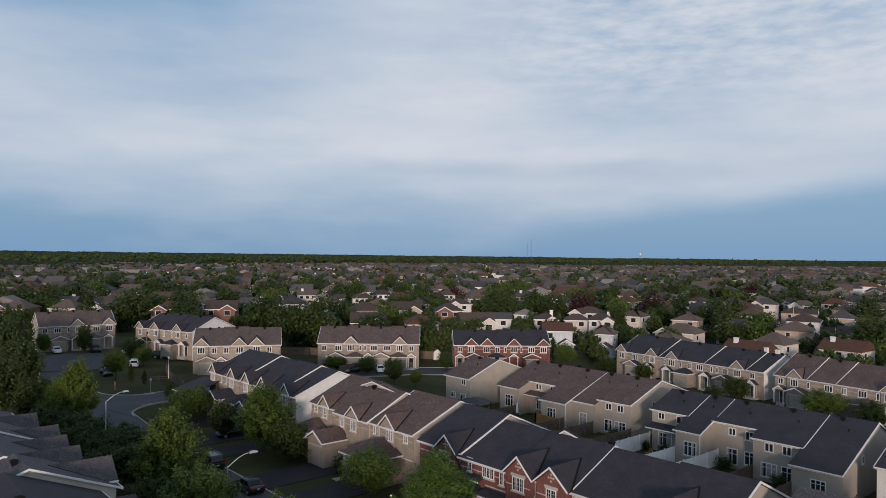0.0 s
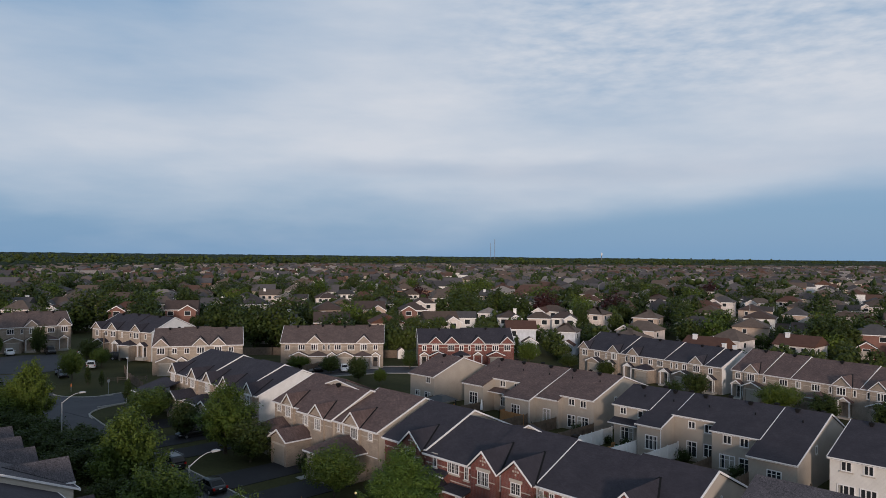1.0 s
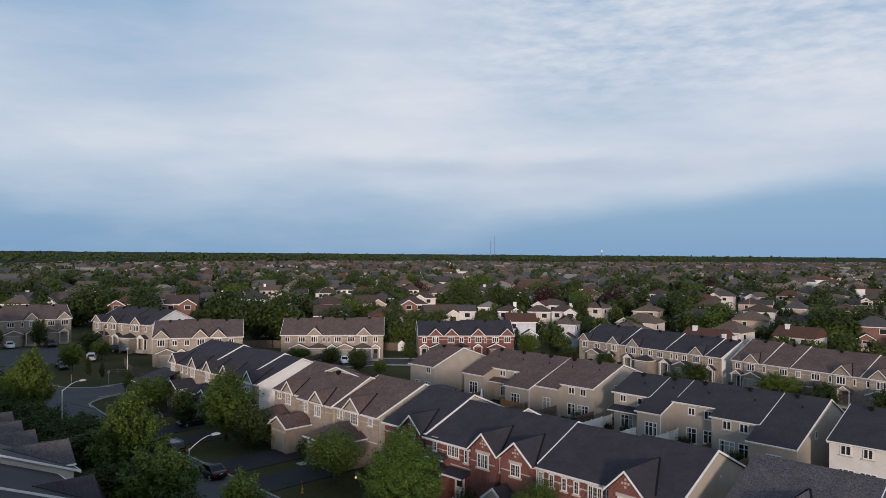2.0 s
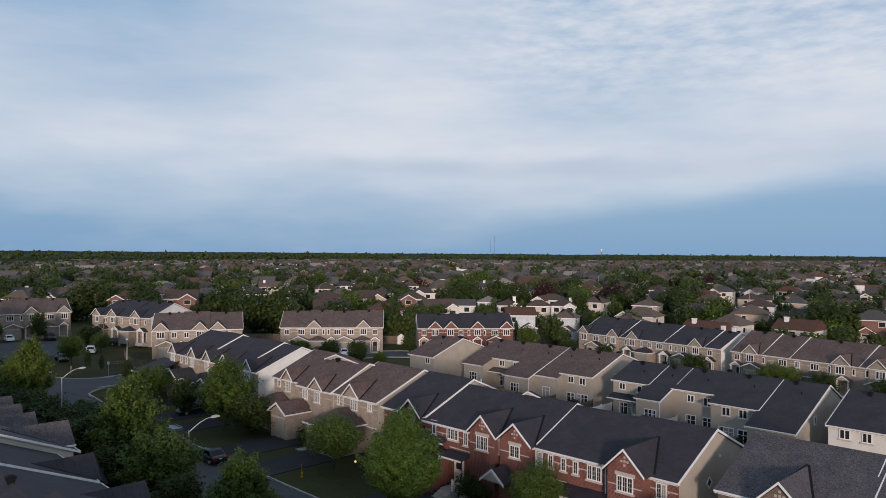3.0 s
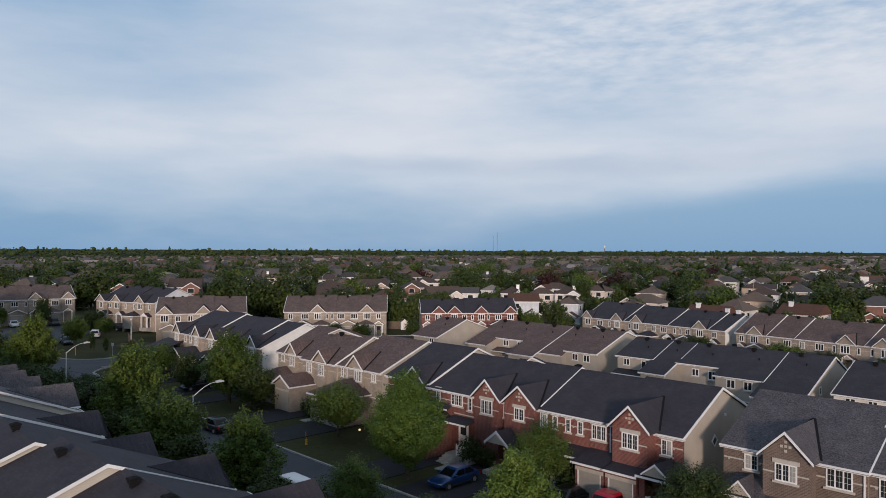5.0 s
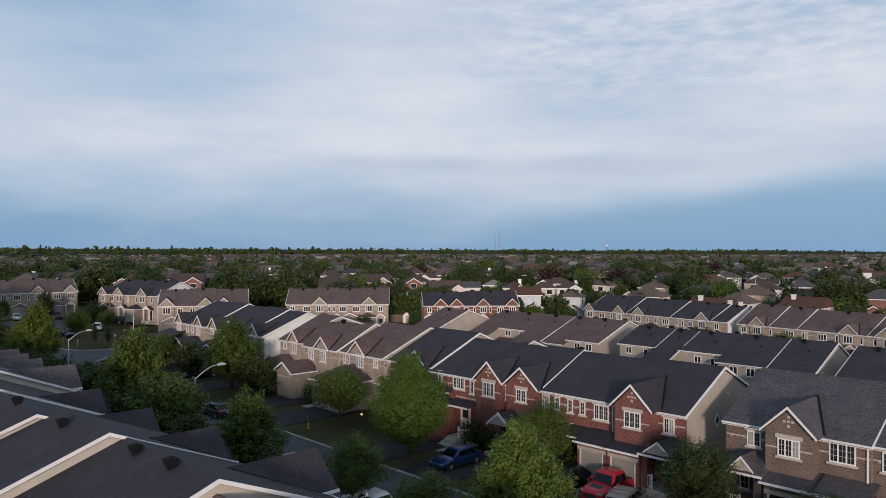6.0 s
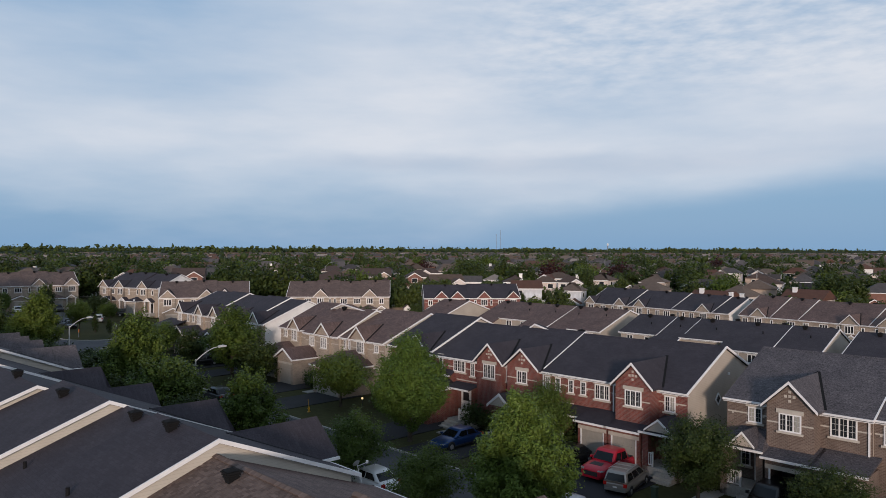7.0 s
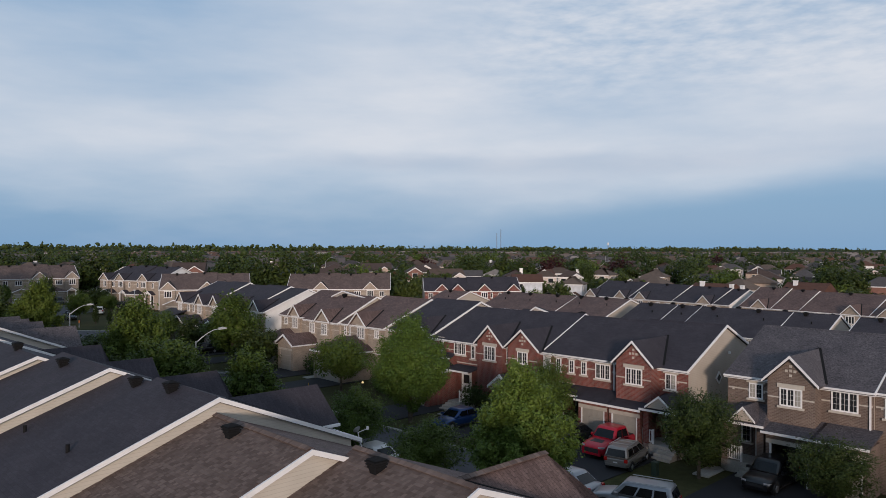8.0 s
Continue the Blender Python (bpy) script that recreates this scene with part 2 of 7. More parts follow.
STEEL = plain("galvanised_steel", (0.42, 0.43, 0.44), 0.5, 0.5)

# ---- mesh helpers ----
U, V = Vector((0.662, -0.7495, 0)), Vector((0.7495, 0.662, 0))
ANG = math.degrees(math.atan2(-0.7495, 0.662))


def smooth(a, lo, hi):
    t = min(1.0, max(0.0, (a - lo) / (hi - lo)))
    return t * t * (3 - 2 * t)


def sd_of(x, y):
    return -x * 0.662 + y * 0.7495, x * 0.7495 + y * 0.662


def land(x, y):
    """The height of the ground: level along the street, falling gently beyond it."""
    s, d = sd_of(x, y)
    drop = 0.8 * smooth(d, 57, 75) + 0.9 * smooth(d, 95, 125)
    return -drop * (1 - 0.75 * smooth(s, 88, 118)) + 0.8 * smooth(s, 148, 172)


def spot(s, d):
    """Street coordinates (s: along the street, d: across it) to the world's x, y."""
    return -s * U.x + d * V.x, -s * U.y + d * V.y


def row_pose(s, d, z=0.0, turn=0.0):
    x, y = spot(s, d)
    return pose(x, y, z, 0, 0, ANG + turn)


class Shape:
    """Collects boxes, prisms and tubes into one mesh."""

    def __init__(self):
        self.v, self.f = [], []

    def add(self, verts, faces):
        n = len(self.v)
        self.v += [tuple(p) for p in verts]
        self.f += [tuple(i + n for i in f) for f in faces]
        return self

    def box(self, x0, x1, y0, y1, z0, z1):
        return self.add([(x, y, z) for z in (z0, z1) for y in (y0, y1) for x in (x0, x1)],
                        [(0, 2, 3, 1), (4, 5, 7, 6), (0, 1, 5, 4), (2, 6, 7, 3), (0, 4, 6, 2), (1, 3, 7, 5)])

    def prism(self, ring, axis, a, b):
        """A closed ring of points in the plane across the axis, run from a to b along it."""
        put = {"x": lambda t, p: (t, p[0], p[1]), "y": lambda t, p: (p[0], t, p[1]), "z": lambda t, p: (p[0], p[1], t)}[axis]
        n = len(ring)
        vs = [put(a, p) for p in ring] + [put(b, p) for p in ring]
        return self.add(vs, [tuple(range(n))[::-1], tuple(range(n, 2 * n))] + [(i, (i + 1) % n, n + (i + 1) % n, n + i) for i in range(n)])

    def slab(self, corners, t):
        """A flat plate under the polygon through the corners, t thick downward."""
        n = len(corners)
        low = [(x, y, z - t) for x, y, z in corners]
        return self.add(list(corners) + low, [tuple(range(n)), tuple(range(n, 2 * n))[::-1]] + [(i, n + i, n + (i + 1) % n, (i + 1) % n) for i in range(n)])

    def beam(self, p, q, w, h, up=(0, 0, 1)):
        """A square bar from p to q."""
        p, q = Vector(p), Vector(q)
        a = (q - p).normalized()
        side = a.cross(Vector(up))
        side = side.normalized() * w / 2 if side.length > 1e-6 else Vector((w / 2, 0, 0))
        top = side.cross(a).normalized() * h / 2
        vs = [e + i * side + j * top for e in (p, q) for i, j in ((-1, -1), (1, -1), (1, 1), (-1, 1))]
        return self.add(vs, [(3, 2, 1, 0), (4, 5, 6, 7)] + [(i, (i + 1) % 4, 4 + (i + 1) % 4, 4 + i) for i in range(4)])

    def tube(self, points, radii, n=8):
        """A round bar through the points with a radius at each."""
        pts = [Vector(p) for p in points]
        vs = []
        for i, p in enumerate(pts):
            a = (pts[min(i + 1, len(pts) - 1)] - pts[max(i - 1, 0)]).normalized()
            side = a.orthogonal().normalized()
            up = a.cross(side)
            vs += [p + radii[i] * (math.cos(2 * math.pi * k / n) * side + math.sin(2 * math.pi * k / n) * up) for k in range(n)]
        m = len(pts)
        fs = [(i * n + k, i * n + (k + 1) % n, (i + 1) * n + (k + 1) % n, (i + 1) * n + k) for i in range(m - 1) for k in range(n)]
        return self.add(vs, fs + [tuple(range(n))[::-1], tuple(range((m - 1) * n, m * n))])

    def mesh(self, name, mat, weld=False):
        me = bpy.data.meshes.new(name)
        me.from_pydata(self.v, [], self.f)
        bm = bmesh.new()
        bm.from_mesh(me)
        if weld:
            bmesh.ops.remove_doubles(bm, verts=bm.verts, dist=1e-5)
            inner = [f for f in bm.faces if len(f.edges) and all(len(e.link_faces) > 2 for e in f.edges)]
            bmesh.ops.delete(bm, geom=inner, context="FACES_ONLY")
        bmesh.ops.recalc_face_normals(bm, faces=bm.faces)
        bm.to_mesh(me)
        bm.free()
        me.materials.append(mat)
        return me


def part(name, shape, mat, parent, label="", m=None):
    """Links a shape (or a finished mesh) as one part of a thing."""
    me = shape if isinstance(shape, bpy.types.Mesh) else shape.mesh(name, mat)
    ob = new(name, me)
    ob.parent = parent
    if m is not None:
        ob.matrix_basis = m
    if label:
        ob["label"] = label
    return ob


def thing(name, m, label, category, group="", kind=""):
    ob = new(name)
    ob.matrix_basis = m
    ob.empty_display_size = 0.3
    return tagged(ob, label, category, group, kind)

# ---- ground and roads ----


def ground_sheet():
    def axis(lo, hi, near, n):
        t = np.linspace(-1, 1, n)
        k = np.sinh(t * 4.2) / np.sinh(4.2)
        return np.where(k < 0, -k * (lo - near), k * (hi - near)) + near
    xs, ys = axis(-4300, 4300, 0, 171), axis(-1500, 4600, 70, 171)
    vs = [(x, y, land(x, y)) for y in ys for x in xs]
    n = len(xs)
    fs = [(j * n + i, j * n + i + 1, (j + 1) * n + i + 1, (j + 1) * n + i) for j in range(n - 1) for i in range(n - 1)]
    me = bpy.data.meshes.new("ground")
    me.from_pydata(vs, [], fs)
    me.materials.append(GRASS)
    me.polygons.foreach_set("use_smooth", [True] * len(fs))
    return tagged(new("ground", me), "patchy mown grass and soil of the neighbourhood", "ground", kind="structure")


ground = ground_sheet()


def ribbon(name, line, width, mat, label, category, lift=0.05, thick=0.12, kerb=False, open_at=None):
    """A road along a line of (x, y): a plate that follows the land, with a concrete kerb on both sides."""
    pts = [Vector((x, y, 0)) for x, y in line]
    fine = [pts[0]]
    for a, b in zip(pts, pts[1:]):
        n = max(1, int((b - a).length / 4))
        fine += [a.lerp(b, i / n) for i in range(1, n + 1)]
    sides = []
    for i, p in enumerate(fine):
        t = (fine[min(i + 1, len(fine) - 1)] - fine[max(i - 1, 0)]).normalized()
        sides.append(Vector((t.y, -t.x, 0)))

    def strip(o0, o1, z0, z1, gap=None):
        sh = Shape()
        vs, fs = [], []
        for p, q in zip(fine, sides):
            for o in (o0, o1):
                w = p + q * o
                g = land(w.x, w.y)
                vs += [(w.x, w.y, g + z0), (w.x, w.y, g + z1)]
        for i in range(len(fine) - 1):
            a, b = 4 * i, 4 * i + 4
            if gap and (Vector(vs[a]).xy - Vector(gap[:2])).length < gap[2]:
                continue
            fs += [(a + 1, a + 3, b + 3, b + 1), (a, b, b + 2, a + 2), (a, a + 1, b + 1, b), (a + 2, b + 2, b + 3, a + 3)]
        return sh.add(vs, fs)
    ob = new(name, strip(-width / 2, width / 2, lift - thick, lift).mesh(name, mat))
    tagged(ob, label, category, kind="structure")
    if kerb:
        for o in (-width / 2 - 0.16, width / 2):
            k = part("kerb", strip(o, o + 0.16, -0.1, lift + 0.12, open_at), CONCRETE, ob, "worn pale concrete kerb")
    return ob


STREET = [spot(s, 30.4) for s in (-40, -10, 20, 50, 70, 88)] + [spot(100, 31.0), spot(112, 32.0), spot(125, 32.6), spot(140, 34.0), spot(151.2, 36.8)]
ribbon("road", STREET, 7.4, ROAD, "grey asphalt street with faded patches", "road", kerb=True, open_at=(*spot(115.3, 37.5), 11.2))
BACK_STREET = [spot(s, 110) for s in (-30, 20, 60, 90)] + [spot(104, 104), spot(113, 92), spot(118, 76), spot(118, 60), spot(116.5, 46), spot(115.4, 37.5), spot(115, 32)]
ribbon("road", BACK_STREET, 7.8, ROAD, "grey asphalt side street between the rows", "road", lift=0.07, kerb=True, open_at=(*spot(115.3, 32.0), 10.6))


def street_corner(s, d, r, a0, a1, tip, label):
    """The rounded corner of a lawn where two streets meet: asphalt out to the tip, and a curved kerb."""
    arc = [(s + r * math.cos(radians(a0 + (a1 - a0) * k / 12)), d + r * math.sin(radians(a0 + (a1 - a0) * k / 12))) for k in range(13)]
    out = [(s + (r - 0.16) * math.cos(radians(a0 + (a1 - a0) * k / 12)), d + (r - 0.16) * math.sin(radians(a0 + (a1 - a0) * k / 12))) for k in range(13)]
    on = lambda q, lift: (*spot(*q), land(*spot(*q)) + lift)
    fill, kerb = Shape(), Shape()
    for k in range(12):
        fill.slab([on(arc[k], 0.082), on(arc[k + 1], 0.082), on(tip, 0.082)], 0.15)
        kerb.slab([on(arc[k], 0.18), on(arc[k + 1], 0.18), on(out[k + 1], 0.18), on(out[k], 0.18)], 0.25)
    ob = tagged(new("road", fill.mesh("road", ROAD)), label, "road", kind="structure")
    part("kerb", kerb.mesh("kerb", CONCRETE, weld=True), None, ob, "worn pale concrete kerb")


street_corner(104.5, 42.0, 7.2, -90, 0, (113.5, 33.0), "grey asphalt at the rounded corner of a lawn")
street_corner(126.3, 43.0, 7.0, 180, 270, (117.5, 34.0), "grey asphalt where the side street meets the street")


def turning_circle(s, d, r, lift=0.09):
    x, y = spot(s, d)
    ring = [(x + r * math.cos(k * math.pi / 16), y + r * math.sin(k * math.pi / 16)) for k in range(32)]
    sh = Shape().slab([(a, b, land(a, b) + lift) for a, b in ring], 0.12)
    return tagged(new("road", sh.mesh("road", ROAD)), "grey asphalt turning circle at the end of the street", "road", kind="structure")


turning_circle(161, 41.5, 10.5)

# ---- townhouses ----
WINDOWS = {}


def lattice(solid_x, solid_z, y0, y1):
    """A frame with bars at the given stretches of x and z, in one piece."""
    xs = sorted({c for a in solid_x for c in a})
    zs = sorted({c for a in solid_z for c in a})
    inside = lambda lo, hi, bars: any(a - 1e-6 <= lo and hi <= b + 1e-6 for a, b in bars)
    sh = Shape()
    for xa, xb in zip(xs, xs[1:]):
        for za, zb in zip(zs, zs[1:]):
            if inside(xa, xb, solid_x) or inside(za, zb, solid_z):
                sh.box(xa, xb, y0, y1, za, zb)
    return sh


def window_meshes(w, h, n, grid, door=False):
    key = (round(w, 2), round(h, 2), n, grid, door)
    if key not in WINDOWS:
        t, p = (0.08 if grid is True else 0.10), 0.07
        lw = (w - t) / n
        solid_x = [(i * lw, i * lw + t) for i in range(n)] + [(w - t, w)]
        solid_z = [(0, t), (h - t, h)]
        if grid == "transom":
            solid_z.append((h * 0.66, h * 0.66 + 0.05))
        elif grid:
            for i in range(n):
                mid = (i * lw + t + (i + 1) * lw) / 2
                solid_x.append((mid - 0.004, mid + 0.004))
            rows = max(2, round(h / 0.36))
            solid_z += [(t + (h - 2 * t) * k / rows - 0.004, t + (h - 2 * t) * k / rows + 0.004) for k in range(1, rows)]
        fr = lattice(sorted(solid_x), sorted(solid_z), -p, 0.0)
        pane = Shape().box(0, lw - t, -0.03, 0.0, 0, h - 2 * t)
        sill = Shape().box(-0.12, w + 0.12, -0.13, 0.0, -0.12, 0.0)
        head = Shape().box(-0.14, w + 0.14, -0.09, 0.0, h, h + 0.24)
        WINDOWS[key] = (fr.mesh("window", WHITE, weld=True), pane.mesh("pane", GLASS), sill.mesh("sill", STONE), head.mesh("lintel", STONE), lw, t)
    return WINDOWS[key]


SIDES = {"near": lambda h, a, z: pose(a, h["y0"], z), "far": lambda h, a, z: pose(h["w"] - a, h["D"], z, 0, 0, 180),
         "right": lambda h, a, z: pose(h["w"], a, z, 0, 0, 90), "left": lambda h, a, z: pose(0, h["D"] - a, z, 0, 0, -90)}
rng = random.Random(4)


def window(h, side, a, z, w, hh, n=2, grid=False, sill=True, head=False, out=0.0, name="window"):
    """A white-framed window with n lights, its lower left corner a metres along that side."""
    fr, pane, sl, hd, lw, t = window_meshes(w, hh, n, grid)
    m = SIDES[side](h, a, z) @ pose(0, -out - 0.004, 0)
    ob = part(name, fr, None, h["ob"], "", m)
    for i in range(n):
        part("pane", pane, None, ob, "", pose(i * lw + t, -0.012, t))
    for i in range(n):
        if rng.random() > (0.42 if grid == "transom" else 0.1):
            continue
        part("curtain", Shape().box(i * lw + t + 0.02, i * lw + t + (lw - t) * rng.choice((0.45, 0.96)), -0.047, -0.043, t, hh - t), CURTAIN, ob, "pale curtain behind the pane")
    if sill:
        part("sill", sl, None, ob)
    if head:
        part("lintel", hd, None, ob, "cast stone lintel")
    return ob


def rake(sh, x, a, b, drop=0.165, t=0.07):
    """A board under the sloping edge from a to b (y, z)."""
    (ya, za), (yb, zb) = a, b
    sh.prism([(ya, za), (yb, zb), (yb, zb - drop), (ya, za - drop)], "x", x, x + t)


def house(label, m, w, R, D, En, H, Ef=None, front=None, side=BEIGE, roof=SH_DARK, o=0.4, r=0.12, low=-0.6, name="townhouse", category="house", rakes="right left"):
    """A house with its near wall on y = 0 and its ridge along x at y = R. En, Ef: the heights of the eaves' edges, H: of the ridge."""
    ob = thing(name, m, label, category, "townhouses of the street" if name == "townhouse" else "")
    Ef = En if Ef is None else Ef
    kn, kf = (H - En) / (R + o), (H - Ef) / (D - R + o)
    h = dict(ob=ob, w=w, R=R, D=D, En=En, Ef=Ef, H=H, kn=kn, kf=kf, o=o, y0=0.0, roof=roof, side=side, low=low, front=front or side)
    t = 0.16
    z0, z1 = En + kn * o - t - 0.01, Ef + kf * o - t - 0.01
    part("wall", Shape().prism([(0, low), (0, z0), (R, H - t - 0.01), (D, z1), (D, low)], "x", 0, w), side, ob)
    if front:
        h["y0"] = -0.08
        part("front_wall", Shape().box(0.0, w, -0.08, 0.002, low, z0 - 0.02), front, ob)
        sb = Shape().box(0.05, w - 0.05, -0.105, -0.078, En - 0.88, En - 0.8)
        for k in range(max(1, int(w / 0.95))):
            sb.box(0.3 + 0.95 * k, 0.42 + 0.95 * k, -0.105, -0.078, En - 0.97, En - 0.884)
        part("stone_band", sb, STONE, ob)
    part("roof", Shape().prism([(-o, En), (R, H), (D + o, Ef), (D + o, Ef - t), (R, H - t), (-o, En - t)], "x", -r, w + r), roof, ob)
    part("ridge_cap", Shape().prism([(R - 0.16, H - 0.06), (R, H + 0.03), (R + 0.16, H - 0.06), (R, H - 0.1)], "x", -r, w + r), roof, ob)
    part("fascia", Shape().box(-r, w + r, -o - 0.09, -o, En - 0.12, En - 0.01), WHITE, ob, "white gutter and fascia")
    part("fascia", Shape().box(-r, w + r, D + o, D + o + 0.09, Ef - 0.2, Ef - 0.01), WHITE, ob)
    part("soffit", Shape().box(-r, w + r, -o, 0.0, En - 0.22, En - 0.18), WHITE, ob)
    for end, x in (("right", w + r), ("left", -r - 0.07)):
        if end in rakes:
            for a, b in (((-o, En), (R, H)), ((R, H), (D + o, Ef))):
                sh = Shape()
                rake(sh, x, (a[0], a[1] + 0.02), (b[0], b[1] + 0.02))
                part("rake_board", sh, WHITE, ob, "white rake board")
    return h


def roof_z(h, y):
    return h["H"] - (h["R"] - y) * h["kn"] if y < h["R"] else h["H"] - (y - h["R"]) * h["kf"]


def gable(h, x0, x1, peak, proj=0.35, base=None, wall=None, diamonds=False, foot=None, roof=None):
    """A gabled bay on the near side, with its own small roof that runs back into the main one."""
    ob, o = h["ob"], 0.2
    xc, hw = (x0 + x1) / 2, (x1 - x0) / 2
    ze = h["En"] - 0.05 if foot is None else foot
    base = h["low"] if base is None else base
    yf = -proj
    k = (peak - ze) / hw
    wall_hw = hw - 0.28
    zw = ze + k * 0.28 - 0.14
    bay = part("gable_bay", Shape().prism([(xc - wall_hw, base), (xc + wall_hw, base), (xc + wall_hw, zw), (xc, peak - 0.18), (xc - wall_hw, zw)], "y", yf, 0.6), wall or h["front"], ob)
    rf = Shape()
    yb = h["R"] - (h["H"] - peak) / h["kn"] + 0.25
    yv = h["R"] - (h["H"] - ze) / h["kn"] + 0.1
    rf.slab([(xc, yf - o, peak), (x0, yf - o, ze), (x0, yv, ze), (xc, yb, peak)], 0.1)
    rf.slab([(x1, yf - o, ze), (xc, yf - o, peak), (xc, yb, peak), (x1, yv, ze)], 0.1)
    gr = part("gable_roof", rf, roof or h["roof"], ob)
    # black strips stand in for the shadow lines along both valleys
    for xe in (x0, x1):
        part("valley_flashing", Shape().beam((xe, yv - 0.1, ze + 0.03), (xc, yb - 0.25, peak + 0.03), 0.2, 0.03), VENT, gr, "dark strip drawn as the shadow line of a roof valley")
    for s, xe in ((-1, x0), (1, x1)):
        sh = Shape()
        ring = [(xc, peak + 0.03), (xe, ze + 0.03), (xe, ze - 0.12), (xc, peak - 0.14)]
        sh.prism(ring, "y", yf - o - 0.07, yf - o)
        part("rake_board", sh, WHITE, gr, "white rake board")
    if zw - 0.85 > base:
        part("stone_band", Shape().box(xc - wall_hw + 0.02, xc + wall_hw - 0.02, yf - 0.025, yf + 0.01, h["En"] - 0.88, h["En"] - 0.8), STONE, bay)
    if diamonds:
        for dx, dz in ((0, 0.0), (-0.24, -0.02), (0.24, -0.02), (0, 0.26), (0, -0.28)):
            part("stone_block", Shape().box(xc + dx - 0.075, xc + dx + 0.075, yf - 0.035, yf, peak - 0.95 + dz, peak - 0.8 + dz), STONE, bay)
    return bay


def band(h, x0, x1, z, y=None, mat=STONE):
    y = h["y0"] if y is None else y
    part("stone_band", Shape().box(x0, x1, y - 0.03, y, z, z + 0.09), mat, h["ob"])


def shed_roof(h, x0, x1, proj, z_wall, z_eave, hipped=False, roof=None):
    o = 0.3
    rf = Shape()
    y1 = -proj - o
    if hipped:
        k = (x1 - x0) * 0.22
        rf.slab([(x0, y1, z_eave), (x1, y1, z_eave), (x1 - k, 0.0, z_wall), (x0 + k, 0.0, z_wall)][::-1], 0.12)
        rf.slab([(x0, y1, z_eave), (x0 + k, 0, z_wall), (x0, 0, z_eave)][::-1], 0.12)
        rf.slab([(x1, y1, z_eave), (x1, 0, z_eave), (x1 - k, 0, z_wall)][::-1], 0.12)
    else:
        rf.slab([(x0, y1, z_eave), (x1, y1, z_eave), (x1, 0.0, z_wall), (x0, 0.0, z_wall)][::-1], 0.12)
    ob = part("garage_roof", rf, roof or h["roof"], h["ob"])
    part("fascia", Shape().box(x0 - 0.02, x1 + 0.02, y1 - 0.08, y1, z_eave - 0.13, z_eave), WHITE, ob)
    return ob


def garage(h, x0, x1, proj=2.2, wall=None, door=True, z_wall=3.35, z_eave=2.85, roofed=True, open_door=False):
    """A garage that stands out from the near wall: side and front walls round a real opening, a panelled door, a shed roof."""
    wall = wall or h["front"]
    ob = h["ob"]
    dx0, dx1, dz = x0 + 0.22, x1 - 0.22, 2.25
    sh = Shape()
    sh.box(x0, dx0, -proj, -proj + 0.2, h["low"], z_eave - 0.1)
    sh.box(dx1, x1, -proj, -proj + 0.2, h["low"], z_eave - 0.1)
    sh.box(dx0, dx1, -proj, -proj + 0.2, dz, z_eave - 0.1)
    sh.box(x0, x0 + 0.2, -proj + 0.2, 0.0, h["low"], z_eave - 0.1)
    sh.box(x1 - 0.2, x1, -proj + 0.2, 0.0, h["low"], z_eave - 0.1)
    g = part("garage_wall", sh, wall, ob)
    part("lintel", Shape().box(dx0 - 0.2, dx1 + 0.2, -proj - 0.03, -proj, dz, dz + 0.25), STONE, g, "cast stone lintel")
    part("door_jamb", Shape().box(dx0, dx0 + 0.08, -proj - 0.02, -proj + 0.12, 0, dz), WHITE, g)
    part("door_jamb", Shape().box(dx1 - 0.08, dx1, -proj - 0.02, -proj + 0.12, 0, dz), WHITE, g)
    if open_door:
        inner = Shape().box(dx0 - 0.1, dx1 + 0.1, -0.2, -0.02, 0, dz + 0.2)
        part("inner_wall", inner, DARK, g)
    else:
        d = Shape()
        for i in range(4):
            z = i * dz / 4
            d.box(dx0 + 0.08, dx1 - 0.08, -proj + 0.06, -proj + 0.12, z, z + dz / 4 - 0.012)
            n = 4
            for k in range(n):
                a = dx0 + 0.16 + k * (dx1 - dx0 - 0.2) / n
                d.box(a, a + (dx1 - dx0 - 0.2) / n - 0.1, -proj + 0.045, -proj + 0.06, z + 0.1, z + dz / 4 - 0.1)
        part("garage_door", d, GARAGE, g, "beige panelled garage door")
    if roofed:
        shed_roof(h, x0 - 0.15, x1 + 0.15, proj, z_wall, z_eave)
    return g


def porch_gable(h, x0, x1, proj, ze, peak, post=True):
    """A small gabled porch roof on posts."""
    ob = h["ob"]
    xc = (x0 + x1) / 2
    rf = Shape()
    rf.slab([(xc, -proj, peak), (x0, -proj, ze), (x0, 0, ze), (xc, 0, peak)], 0.1)
    rf.slab([(x1, -proj, ze), (xc, -proj, peak), (xc, 0, peak), (x1, 0, ze)], 0.1)
    g = part("porch_roof", rf, h["roof"], ob)
    for xe in (x0, x1):
        part("rake_board", Shape().prism([(xc, peak + 0.02), (xe, ze + 0.02), (xe, ze - 0.2), (xc, peak - 0.2)], "y", -proj - 0.07, -proj), WHITE, g)
    part("porch_gable", Shape().prism([(x0 + 0.2, ze), (x1 - 0.2, ze), (xc, peak - 0.12)], "y", -proj, -proj + 0.1), h["side"], g)
    if post:
        for x in (x0 + 0.25, x1 - 0.25):
            part("post", Shape().box(x - 0.09, x + 0.09, -proj + 0.05, -proj + 0.23, 0.0, ze), WHITE, g)
    part("porch_step", Shape().box(x0, x1, -proj - 0.2, 0.0, -0.3, 0.35), CONCRETE, ob)
    return g


